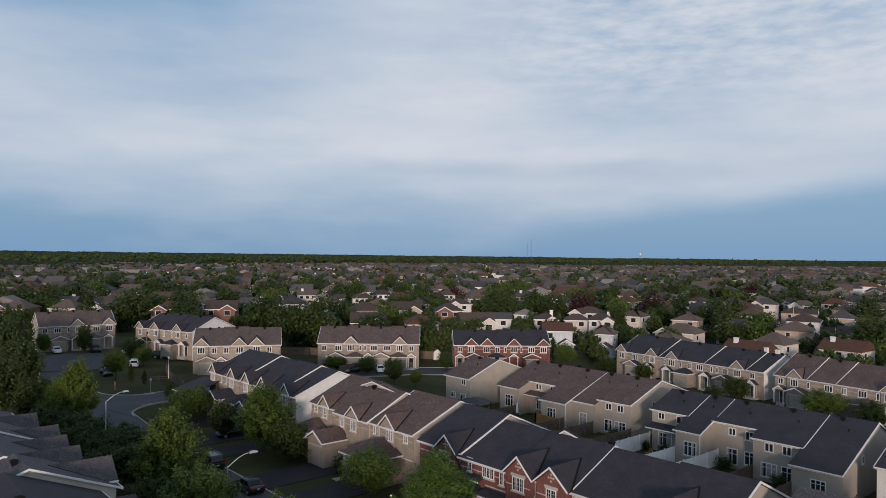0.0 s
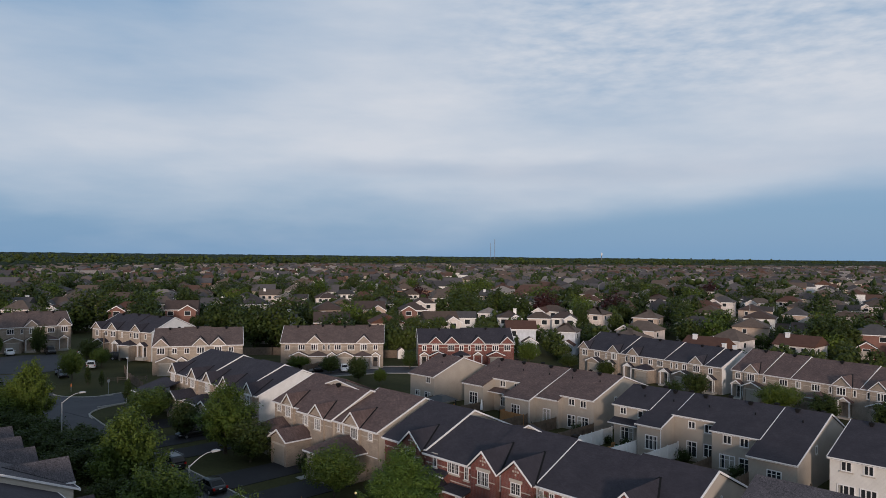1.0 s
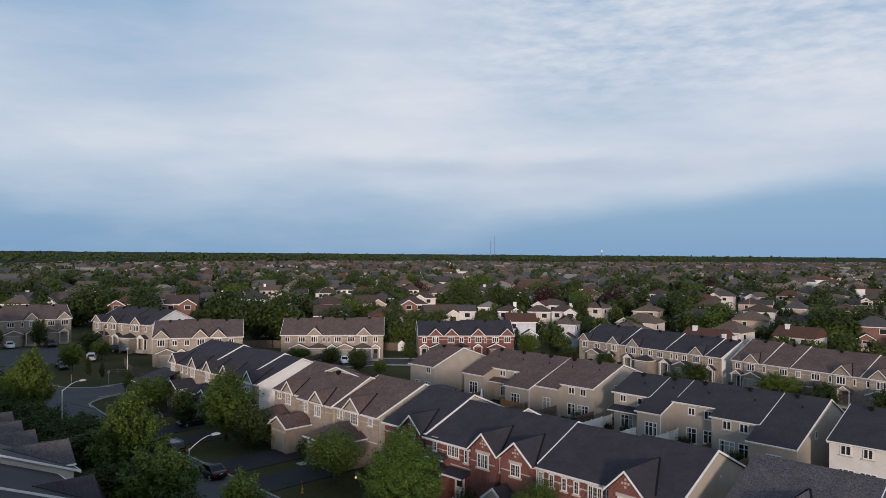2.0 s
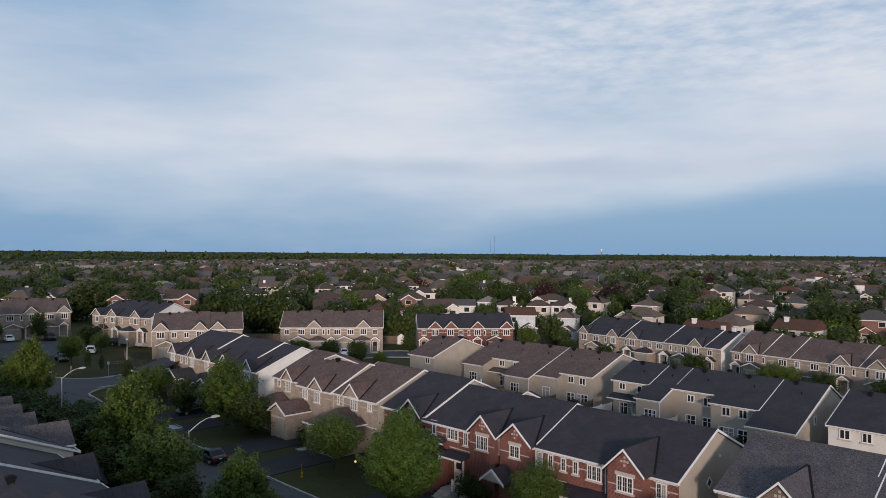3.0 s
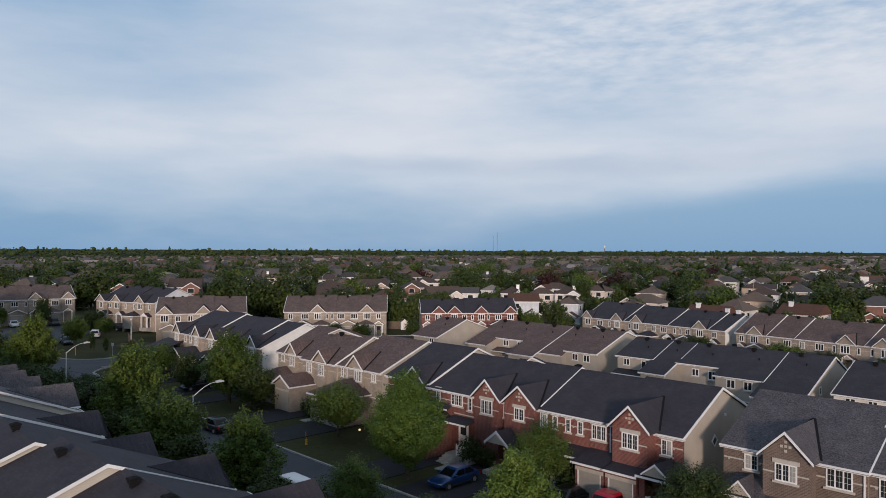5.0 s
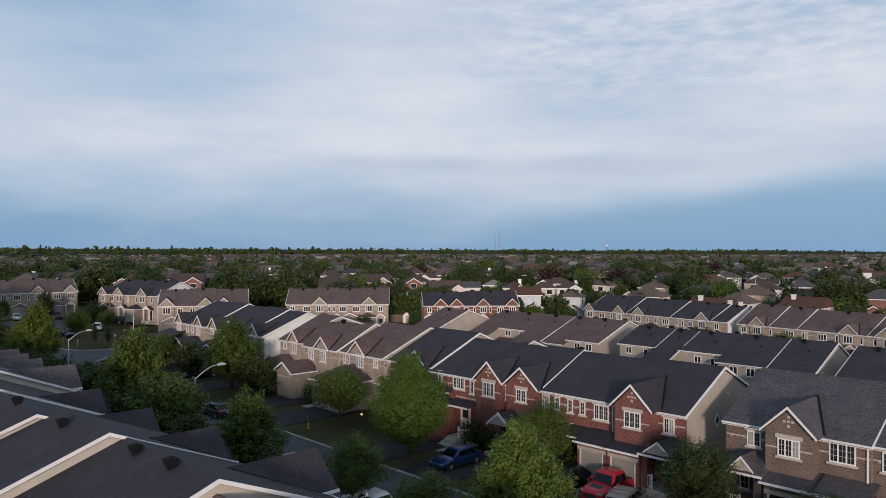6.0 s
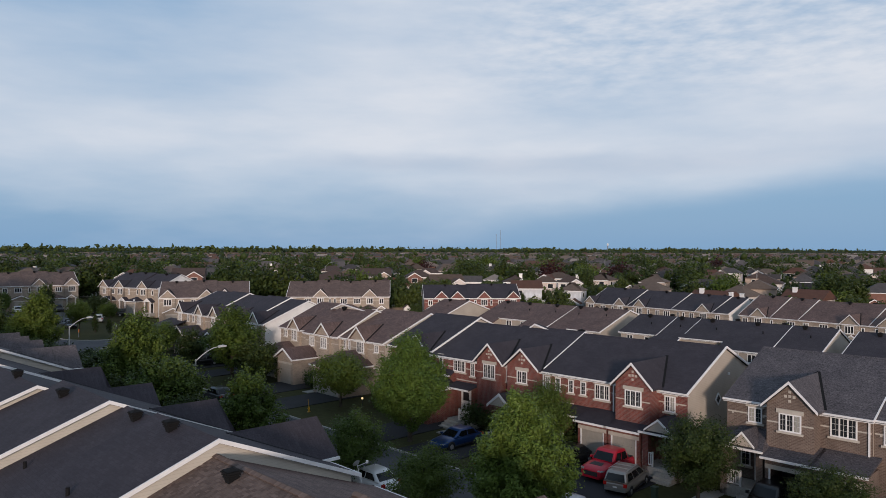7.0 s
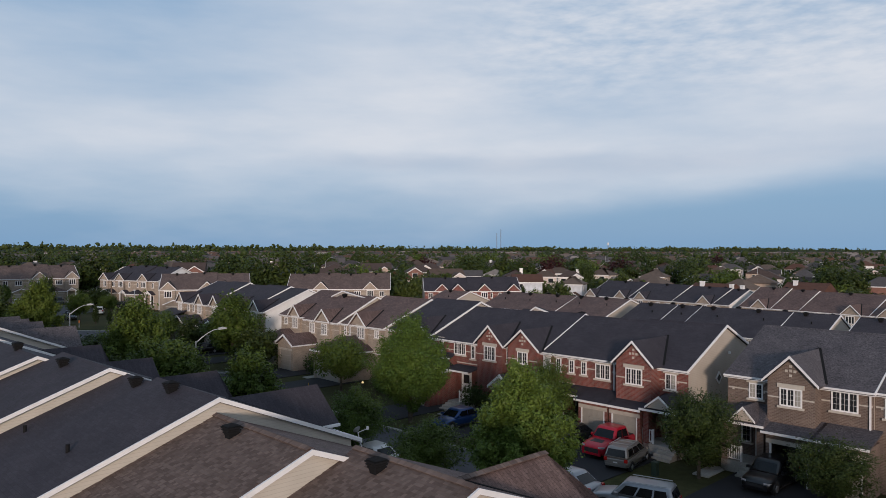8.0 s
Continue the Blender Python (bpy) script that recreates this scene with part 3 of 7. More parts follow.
def roof_vent(h, x, y, big=True):
    """A black louvred box vent, or a thin pipe, on the roof."""
    z = roof_z(h, y)
    sh = Shape()
    if big:
        z -= 0.12
        sh.add([(x + i * a, y + j * a, z + b) for a, b in ((0.14, -0.25), (0.15, 0.12), (0.235, 0.47)) for i, j in ((-1, -1), (1, -1), (1, 1), (-1, 1))],
               [(0, 1, 5, 4), (1, 2, 6, 5), (2, 3, 7, 6), (3, 0, 4, 7), (4, 5, 9, 8), (5, 6, 10, 9), (6, 7, 11, 10), (7, 4, 8, 11), (8, 9, 10, 11)])
        for k in range(3):
            a, b = 0.21 + 0.025 * k, z + 0.24 + k * 0.085
            sh.prism([(x - a, y - a), (x + a, y - a), (x + a, y + a), (x - a, y + a)], "z", b, b + 0.045)
        sh.add([(x - 0.24, y - 0.24, z + 0.49), (x + 0.24, y - 0.24, z + 0.49), (x + 0.24, y + 0.24, z + 0.49), (x - 0.24, y + 0.24, z + 0.49), (x, y, z + 0.58)],
               [(0, 1, 4), (1, 2, 4), (2, 3, 4), (3, 0, 4), (3, 2, 1, 0)])
        part("roof_vent", sh, VENT, h["ob"], "black louvred roof vent")
    else:
        sh.tube([(x, y, z - 0.1), (x, y, z + 0.27)], [0.07, 0.07])
        part("vent_pipe", sh, VENT, h["ob"])


def unit(s0, s1, dwall, z=0.0):
    """The pose of a unit between s0 and s1 (s grows towards the far end of the street) whose near wall is at dwall."""
    return row_pose(s1, dwall, z), s1 - s0


def terrace(label, s0, s1, d, R, D, En, H, z=0.0, **kw):
    m, w = unit(s0, s1, d, z)
    h = house(label, m, w, R, D, En, H, **kw)
    h["s1"] = s1
    return h


def win(h, sa, sb, z0, z1, n=2, grid=True, head=True, out=0.0, side="near"):
    """A window on the near wall between sa (its left end) and sb."""
    return window(h, side, h["s1"] - sa, z0, sa - sb, z1 - z0, n, grid, True, head, out)


def gab(h, sa, sb, peak, **kw):
    return gable(h, h["s1"] - sa, h["s1"] - sb, peak, **kw)


def garage_wing(h, x0, x1, proj, ze=3.0, peak=4.1, hipped=False, wall=None, door=True):
    """A garage wing that stands well forward under its own roof, gabled to the street or hipped."""
    ob, o = h["ob"], 0.3
    wall = wall or h["front"]
    xc, a, b = (x0 + x1) / 2, x0 - o, x1 + o
    dx0, dx1, dz, low = x0 + 0.4, x1 - 0.4, 2.2, h["low"]
    w = Shape()
    if hipped:
        w.box(x0, dx0, -proj, -proj + 0.2, low, ze - 0.1); w.box(dx1, x1, -proj, -proj + 0.2, low, ze - 0.1); w.box(dx0, dx1, -proj, -proj + 0.2, dz, ze - 0.1)
    else:
        top = lambda x: peak - 0.16 - abs(x - xc) * (peak - ze) / ((b - a) / 2)
        w.prism([(x0, low), (dx0, low), (dx0, dz), (dx1, dz), (dx1, low), (x1, low), (x1, top(x1)), (xc, top(xc)), (x0, top(x0))], "y", -proj, -proj + 0.2)
    w.box(x0, x0 + 0.2, -proj + 0.2, 0, low, ze - 0.1)
    w.box(x1 - 0.2, x1, -proj + 0.2, 0, low, ze - 0.1)
    g = part("garage_wall", w, wall, ob)
    rf = Shape()
    y1 = -proj - o
    if hipped:
        k = (b - a) * 0.42
        yk = y1 + k
        rf.slab([(a, y1, ze), (b, y1, ze), (xc, yk, peak)], 0.1)
        rf.slab([(b, y1, ze), (b, 0, ze), (xc, 0, peak), (xc, yk, peak)], 0.1)
        rf.slab([(a, 0, ze), (a, y1, ze), (xc, yk, peak), (xc, 0, peak)], 0.1)
    else:
        rf.slab([(a, y1, ze), (xc, y1, peak), (xc, 0, peak), (a, 0, ze)], 0.1)
        rf.slab([(xc, y1, peak), (b, y1, ze), (b, 0, ze), (xc, 0, peak)], 0.1)
    r = part("garage_roof", rf, h["roof"], ob)
    if hipped:
        part("fascia", Shape().box(a, b, y1 - 0.08, y1, ze - 0.15, ze), WHITE, r)
    else:
        for xe in (a, b):
            part("rake_board", Shape().prism([(xc, peak + 0.03), (xe, ze + 0.03), (xe, ze - 0.16), (xc, peak - 0.18)], "y", y1 - 0.07, y1), WHITE, r, "white rake board")
    for xe, q in ((a, -0.08), (b, 0.0)):
        part("gutter", Shape().box(xe + q, xe + q + 0.08, y1, 0.0, ze - 0.14, ze - 0.01), WHITE, r)
    d = Shape()
    for i in range(4):
        d.box(dx0, dx1, -proj + 0.08, -proj + 0.14, i * dz / 4, (i + 1) * dz / 4 - 0.012)
    part("garage_door", d, GARAGE, g, "beige panelled garage door")
    part("lintel", Shape().box(dx0 - 0.2, dx1 + 0.2, -proj - 0.03, -proj, dz, dz + 0.22), STONE, g)


def ridge_gable(h, sa, sb, peak, y):
    """The sided end of a higher roof that shows over the ridge, with thin white rakes."""
    x0, x1 = h["s1"] - sa, h["s1"] - sb
    xc = x0 + (x1 - x0) * 0.3
    z0, z1 = h["H"] - 0.35, h["H"] - 0.3
    g = part("roof_gable", Shape().prism([(x0 + 0.15, z0), (x1 - 0.2, z1), (xc, peak - 0.1)], "y", y, y + 0.4), h["side"], h["ob"], "beige sided gable over the ridge")
    for xe, ze in ((x0, z0), (x1, z1)):
        part("rake_board", Shape().prism([(xc, peak + 0.03), (xe, ze + 0.03), (xe, ze - 0.1), (xc, peak - 0.1)], "y", y - 0.06, y - 0.004), WHITE, g)
        part("gable_roof", Shape().slab([(xc, y, peak), (xe, y, ze), (xe, y + 0.45, ze), (xc, y + 0.45, peak)], 0.06), h["roof"], g)


def railing(h, x0, x1, y, z, height=0.9):
    """A white porch railing along x."""
    r = part("railing", Shape().box(x0, x1, y - 0.035, y + 0.035, z + height - 0.06, z + height), WHITE, h["ob"], "white porch railing")
    part("bottom_rail", Shape().box(x0, x1, y - 0.03, y + 0.03, z + 0.08, z + 0.14), WHITE, r)
    n = max(3, round((x1 - x0) / 0.15))
    for k in range(n + 1):
        x = x0 + (x1 - x0) * k / n
        w = 0.05 if k in (0, n) else 0.02
        part("post" if k in (0, n) else "baluster", Shape().box(x - w, x + w, y - w, y + w, z - (0.05 if k in (0, n) else -0.1), z + height + (0.06 if k in (0, n) else -0.05)), WHITE, r)


DOOR = plain("front_door_paint", (0.055, 0.045, 0.04), 0.5)


def front_door(h, x, z, w=0.95, hh=2.1, y=None, mat=DOOR):
    y = h["y0"] if y is None else y
    d = part("front_door", Shape().box(x, x + w, y - 0.035, y, z, z + hh), mat, h["ob"], "front door with white surround")
    for a, b in ((x - 0.1, x), (x + w, x + w + 0.1)):
        part("door_jamb", Shape().box(a, b, y - 0.06, y, z, z + hh), WHITE, d)
    part("door_head", Shape().box(x - 0.1, x + w + 0.1, y - 0.06, y, z + hh, z + hh + 0.12), WHITE, d)
    for k in range(2):
        part("door_panel", Shape().box(x + 0.14, x + w - 0.14, y - 0.05, y - 0.035, z + 0.2 + k * hh * 0.48, z + hh * 0.44 + k * hh * 0.48), GLASS if k else mat, d)


def porch(h, x0, x1, proj, zw, ze, gx0, gx1, peak, floor=0.7):
    """A porch under a lean-to roof with a small decorative gable, on square posts."""
    rf = shed_roof(h, x0, x1, proj, zw, ze, True)
    xc, y0 = (gx0 + gx1) / 2, -proj - 0.32
    zg = ze + 0.16
    back = lambda z: y0 + (z - ze) / (zw - ze) * (proj + 0.3) + 0.15
    sl = Shape().slab([(xc, y0, peak), (gx0, y0, zg), (gx0, back(zg), zg), (xc, min(-0.05, back(peak)), peak)], 0.06)
    sl.slab([(gx1, y0, zg), (xc, y0, peak), (xc, min(-0.05, back(peak)), peak), (gx1, back(zg), zg)], 0.06)
    part("gable_roof", sl, h["roof"], rf)
    part("porch_gable", Shape().prism([(gx0 + 0.12, zg - 0.06), (gx1 - 0.12, zg - 0.06), (xc, peak - 0.1)], "y", y0 + 0.06, y0 + 0.12), BEIGE, rf)
    for xe in (gx0, gx1):
        part("rake_board", Shape().prism([(xc, peak + 0.02), (xe, zg + 0.02), (xe, zg - 0.11), (xc, peak - 0.13)], "y", y0 - 0.05, y0), WHITE, rf, "white rake board")
    for x in (x0 + 0.3, x1 - 0.3):
        part("porch_post", Shape().box(x - 0.2, x + 0.2, -proj, -proj + 0.4, 0.0, ze - 0.1), h["front"], h["ob"])
    part("porch_floor", Shape().box(x0 + 0.1, x1 - 0.1, -proj, 0.0, -0.3, floor), CONCRETE, h["ob"])
    for k in range(3):
        part("porch_step", Shape().box(xc - 0.2, x1 - 0.2, -proj - 0.3 * (k + 1), -proj - 0.3 * k, -0.3, floor - 0.18 * (k + 1)), CONCRETE, h["ob"])


def downspout(h, x, z0, z1, y=None):
    y = h["y0"] if y is None else y
    part("downspout", Shape().box(x - 0.045, x + 0.045, y - 0.1, y - 0.02, z0, z1), WHITE, h["ob"])


# the red brick row across the street
RED = "red brick townhouse with charcoal shingle roof and white trim"
h = terrace("red brick townhouse with charcoal roof, white trim and beige end wall", 22.6, 28.4, 44.5, 5.4, 10.8, 5.45, 8.05, front=RED_BRICK, rakes="right")
gab(h, 27.6, 24.35, 7.18, proj=1.2, base=3.0, diamonds=True, foot=5.57)
win(h, 26.55, 25.28, 4.2, 5.32, 3, out=1.13)
win(h, 24.2, 23.4, 4.0, 5.08, 2)
garage(h, 1.15, 3.55)
porch(h, 3.6, 6.3, 2.1, 3.75, 3.0, 4.0, 6.0, 3.95)
front_door(h, 4.3, 0.72)
railing(h, 3.7, 4.4, -2.0, 0.7)
dm = lattice([(0, 0.09), (0.56, 0.65)], [(0, 0.09), (0.56, 0.65)], -0.06, 0.0)
wn = part("window", dm.mesh("window", WHITE, weld=True), None, h["ob"], "diamond window with white frame", pose(h["w"] + 0.004, 3.9, 4.43, 0, 0, 90) @ pose(0, 0, 0, 0, 45, 0))
part("pane", Shape().box(0.09, 0.56, -0.03, 0.0, 0.09, 0.56), GLASS, wn)
part("wall_lamp", Shape().box(h["w"], h["w"] + 0.12, 5.9, 6.04, 5.95, 6.12), WHITE, h["ob"], "small white outdoor lamp")
downspout(h, 0.25, 0.1, 5.3)
h = terrace(RED, 28.4, 34.6, 44.5, 5.2, 10.6, 5.45, 7.92, front=RED_BRICK, rakes="")
win(h, 29.75, 28.5, 4.0, 5.1, 3)
for a in (34.3, 33.3, 32.1, 31.0):
    win(h, a, a - 0.48, 4.1, 5.1, 1)
garage(h, 4.85, 7.22)
band(h, 0.2, 3.0, 3.25)
front_door(h, 3.2, 0.5)
railing(h, 2.2, 3.0, -1.5, 0.45)
part("porch_floor", Shape().box(2.1, 4.6, -1.6, 0.0, -0.3, 0.45), CONCRETE, h["ob"])
downspout(h, 0.15, 0.1, 5.3)
shed_roof(h, 2.0, 4.7, 1.5, 3.3, 2.9)
h = terrace(RED, 34.6, 41.0, 44.5, 5.4, 10.8, 5.5, 8.03, front=RED_BRICK, rakes="right")
gab(h, 38.0, 34.4, 7.04, proj=0.65, diamonds=True, foot=5.5)
win(h, 36.66, 35.64, 4.3, 5.3, 2, out=0.58)
gab(h, 41.35, 38.05, 7.1, proj=0.65, diamonds=True, foot=5.5)
win(h, 40.27, 39.0, 4.22, 5.4, 3, out=0.58)
win(h, 38.29, 37.85, 4.1, 5.1, 1)
porch_gable(h, 2.7, 5.2, 2.4, 2.6, 3.6, post=False)
railing(h, -0.9, 0.2, -1.9, 0.6)
part("porch_floor", Shape().box(-2.2, 0.6, -2.0, -0.002, -0.3, 0.6), CONCRETE, h["ob"])
for k in range(3):
    part("porch_step", Shape().box(-2.2, -0.9, -2.0 - 0.35 * (k + 1), -2.0 - 0.35 * k, -0.3, 0.45 - 0.15 * k), STONE, h["ob"])
ridge_gable(h, 40.6, 37.4, 8.3, 5.25)
roof_vent(h, 5.6, 6.2)
h = terrace(RED, 41.0, 47.2, 44.5, 5.5, 10.8, 5.4, 7.88, front=RED_BRICK, rakes="")
win(h, 42.3, 41.82, 4.0, 5.15, 1)
win(h, 44.35, 42.95, 4.2, 5.25, 3)
win(h, 46.2, 45.7, 4.3, 5.3, 1)
garage_wing(h, 0.0, 3.0, 3.4, 2.9, 3.9, True)
front_door(h, 3.9, 0.62, mat=WHITE)
shed_roof(h, 3.2, 5.9, 1.2, 3.4, 3.1)
shed_roof(h, 0.0, 3.0, 0.5, 4.3, 3.9)
band(h, 3.2, 6.0, 3.5)
h = terrace(RED, 47.2, 53.2, 44.7, 6.0, 12.0, 5.65, 8.3, front=RED_BRICK, rakes="right")
gab(h, 50.4, 47.3, 7.05, proj=0.65, diamonds=True)
win(h, 49.5, 48.2, 4.15, 5.3, 3, out=0.58)

# the brown brick row
BROWN = "brown brick townhouse with grey shingle roof and white trim"
h = terrace(BROWN, 11.8, 20.0, 44.7, 5.8, 11.6, 5.6, 8.2, front=BROWN_BRICK, roof=SH_GREY, rakes="right")
gab(h, 17.4, 14.2, 7.25, proj=1.15, base=2.9, diamonds=True, foot=5.68)
win(h, 16.4, 15.15, 4.3, 5.36, 3, out=1.08)
win(h, 18.65, 17.8, 4.25, 5.2, 2)
win(h, 13.95, 12.55, 4.25, 5.4, 3)
garage(h, 3.2, 5.75, open_door=True, z_eave=2.95, z_wall=3.5)
garage(h, 5.85, 8.5, z_eave=2.95, z_wall=3.5)
porch(h, 0.35, 3.1, 2.0, 4.0, 3.15, 1.15, 2.65, 4.1)
front_door(h, 1.85, 0.72)
window(h, "near", 0.9, 1.5, 0.6, 1.2, 1, True)
railing(h, 0.8, 1.65, -1.9, 0.7)
downspout(h, 8.05, 3.4, 5.5)
h = terrace(BROWN, 3.5, 11.8, 44.9, 5.8, 11.6, 5.6, 8.3, front=BROWN_BRICK, roof=SH_GREY, rakes="left right")
win(h, 11.3, 10.4, 4.2, 5.3, 2)

# the tan brick row
TAN = "tan brick townhouse with brown shingle roof"
h = terrace(TAN + " and beige end wall", 55.8, 63.2, 46.0, 6.2, 12.6, 5.35, 8.0, front=TAN_BRICK, roof=SH_BROWN)
gab(h, 61.4, 58.3, 6.75, proj=0.35)
win(h, 59.95, 58.75, 4.05, 5.2, 3, out=0.28)
win(h, 57.4, 56.7, 4.25, 5.05, 2)
win(h, 62.6, 62.2, 4.15, 5.15, 1)
win(h, 61.75, 61.4, 4.15, 5.15, 1)
garage_wing(h, 0.6, 5.4, 4.0, 2.95, 4.3, True)
band(h, 5.5, 7.3, 2.6, mat=WHITE)
h = terrace(TAN, 63.2, 69.6, 45.7, 5.0, 11.4, 5.35, 7.95, front=TAN_BRICK, roof=SH_BROWN, rakes="right")
gab(h, 67.3, 64.3, 6.67, proj=0.35)
win(h, 66.1, 65.0, 3.9, 5.1, 3, out=0.28)
win(h, 68.8, 67.8, 3.9, 5.0, 3)
garage_wing(h, -0.5, 2.6, 3.4, 2.85, 3.95)
band(h, 3.6, 6.2, 2.7, mat=WHITE)
ridge_gable(h, 71.4, 63.9, 8.35, 4.7)
roof_vent(h, 1.3, 4.4)
h = terrace(TAN, 69.6, 76.0, 46.4, 5.8, 12.2, 5.4, 8.1, front=TAN_BRICK, roof=SH_BROWN, rakes="left")
gab(h, 74.0, 71.3, 6.75, proj=0.35)
win(h, 73.1, 72.0, 4.05, 5.3, 3, out=0.28)
win(h, 75.3, 74.5, 4.3, 5.1, 2)
garage_wing(h, 0.6, 4.0, 3.0, 2.9, 3.9, True)

# the row with the dark roofs beyond it
GREY = "tan townhouse with blue-grey charcoal shingle roof"
for s0, s1, H, lab in ((79.9, 84.2, 8.0, GREY + " and white end wall"), (84.2, 89.8, 8.2, GREY), (89.8, 95.3, 8.05, GREY), (95.3, 100.2, 8.3, GREY), (100.2, 105.3, 8.15, GREY)):
    h = terrace(lab, s0, s1, 46.4, 6.3, 12.6, 5.35, H, front=TAN_BRICK, side=WHITE_SIDING, rakes="right" if s0 != 100.2 else "right left")
    c = {79.9: 82.0, 84.2: 88.2, 89.8: 93.0, 95.3: 97.5, 100.2: 103.9}[s0]
    gab(h, c + 1.4, c - 1.4, 6.8, proj=0.35)
    win(h, c + 0.6, c - 0.6, 4.0, 5.2, 3, out=0.28)
    side_at = c - 2.0 if c - 2.6 > s0 else c + 2.7
    win(h, side_at, side_at - 0.6, 4.1, 5.1, 1)
    x = s1 - c
    if s0 == 100.2:
        shed_roof(h, -2.6, 3.2, 4.6, 4.2, 2.75)
        garage(h, -2.4, 3.0, 4.5, z_eave=2.75, roofed=False)
    elif s0 in (84.2, 95.3):
        garage_wing(h, x - 1.9, x + 1.4, 3.2, 2.85, 3.9)
    else:
        garage_wing(h, x - 1.7, x + 1.6, 2.6, 2.85, 3.8, True)

# back row: rear walls across the gardens; windows as (from s, to s, sill, head, lights)
REAR = "beige townhouse seen from its garden, "


def rear_unit(s0, s1, d, En, D, roof, wins):
    """One unit of the back row, with the windows of its garden wall."""
    ridge = 85.3 if s0 < 53 else (85.6 if s0 > 82 else 89.6)
    h = terrace(REAR + ("charcoal" if roof is SH_DARK else "brown") + " shingle roof", s0, s1, d, ridge - d, D, En, 6.3, side=BEIGE, roof=roof, low=-1.6,
                rakes="right" if s0 in (26.1, 31.0, 41.9, 45.1, 54.6, 63.7, 82.3) else "")
    for a, b, z0, z1, n in wins:
        win(h, a, b, z0, z1, n, grid="transom" if z1 < 2.2 else False, head=False)
    if s0 in (63.7, 41.9):
        part("downpipe", Shape().box(s1 - s0 - 0.12, s1 - s0 - 0.03, -0.08, -0.006, -1.2, En - 0.2), WHITE, h["ob"], "white downpipe")
    if s0 in (45.1, 68.3):
        shed_roof(h, 0.0, s1 - s0 - 0.6, 1.2, 2.75, 2.3)
    if s0 in (26.1, 54.6):
        window(h, "right", 5.0, 2.7, 0.6, 0.9, 1)
    roof_vent(h, (s1 - s0) * 0.35, h["R"] - 0.7)
    roof_vent(h, (s1 - s0) * 0.8, h["R"] + 0.8)
    roof_vent(h, (s1 - s0) * 0.6, h["R"] - 2.6, False)


rear_unit(26.1, 31.0, 75.5, 2.65, 17.2, SH_DARK, ((29.1, 27.6, 0.3, 1.6, 3),))
rear_unit(31.0, 36.4, 78.6, 3.8, 14.0, SH_DARK, ((35.1, 34.1, 2.5, 3.5, 2), (33.2, 32.2, 2.5, 3.5, 2), (35.5, 33.7, -0.3, 1.3, 3), (33.3, 32.0, -0.5, 1.3, 2)))
rear_unit(36.4, 41.9, 80.4, 4.4, 12.2, SH_DARK, ((40.1, 39.2, 3.0, 3.9, 2), (38.1, 37.1, 2.8, 3.85, 2), (40.3, 39.0, -0.3, 1.55, 2), (38.2, 37.0, 0.0, 1.55, 2)))
rear_unit(41.9, 45.1, 77.3, 3.25, 15.3, SH_DARK, ((44.0, 42.4, 0.4, 2.1, 3),))
rear_unit(45.1, 50.2, 80.4, 4.4, 12.2, SH_DARK, ((49.3, 48.4, 3.2, 4.1, 2), (46.8, 46.1, 3.1, 4.05, 1), (49.3, 47.4, 0.0, 1.65, 3)))
rear_unit(54.6, 59.8, 82.4, 3.8, 14.6, SH_BROWN, ((58.7, 57.7, 2.55, 3.5, 2), (56.8, 55.8, 2.5, 3.5, 2), (58.9, 57.6, -0.45, 1.25, 2), (57.2, 55.4, -0.35, 1.25, 3)))
rear_unit(59.8, 63.7, 81.4, 3.2, 15.6, SH_BROWN, ((62.4, 61.1, 0.0, 1.7, 2),))
rear_unit(63.7, 68.3, 80.0, 2.8, 17.0, SH_BROWN, ((67.1, 65.5, 0.1, 1.8, 3),))
rear_unit(68.3, 74.0, 84.1, 4.2, 12.9, SH_BROWN, ((72.8, 71.7, 3.0, 3.95, 2), (70.0, 69.1, 3.0, 3.9, 2), (72.7, 71.2, 0.0, 1.45, 3)))
rear_unit(74.0, 78.0, 81.5, 3.25, 15.5, SH_BROWN, ((76.8, 75.1, 0.2, 2.05, 3),))
rear_unit(82.3, 88.0, 79.1, 3.8, 13.6, SH_BROWN, ((84.2, 83.2, 2.6, 3.6, 2), (86.7, 85.6, 0.3, 1.25, 2), (84.5, 83.2, 0.1, 1.2, 2)))
for s0, s1, H in ((17.5, 23.6, 6.3), (11, 17.5, 6.3), (4, 11, 6.4)):
    h = terrace("pale townhouse with charcoal shingle roof", s0, s1, 77.0, 7.2, 14.4, 3.8, H, side=PALE, low=-1.6)
    for a, b in ((s1 - 1.0, s1 - 2.0), (s1 - 3.0, s1 - 3.9)):
        win(h, a, b, 2.55, 3.55, 2, grid=False, head=False)
        win(h, a + 0.3, b - 0.3, -0.4, 1.25, 3, grid=False, head=False)
    roof_vent(h, 2.0, 6.4)

# farther blocks, each with its own line


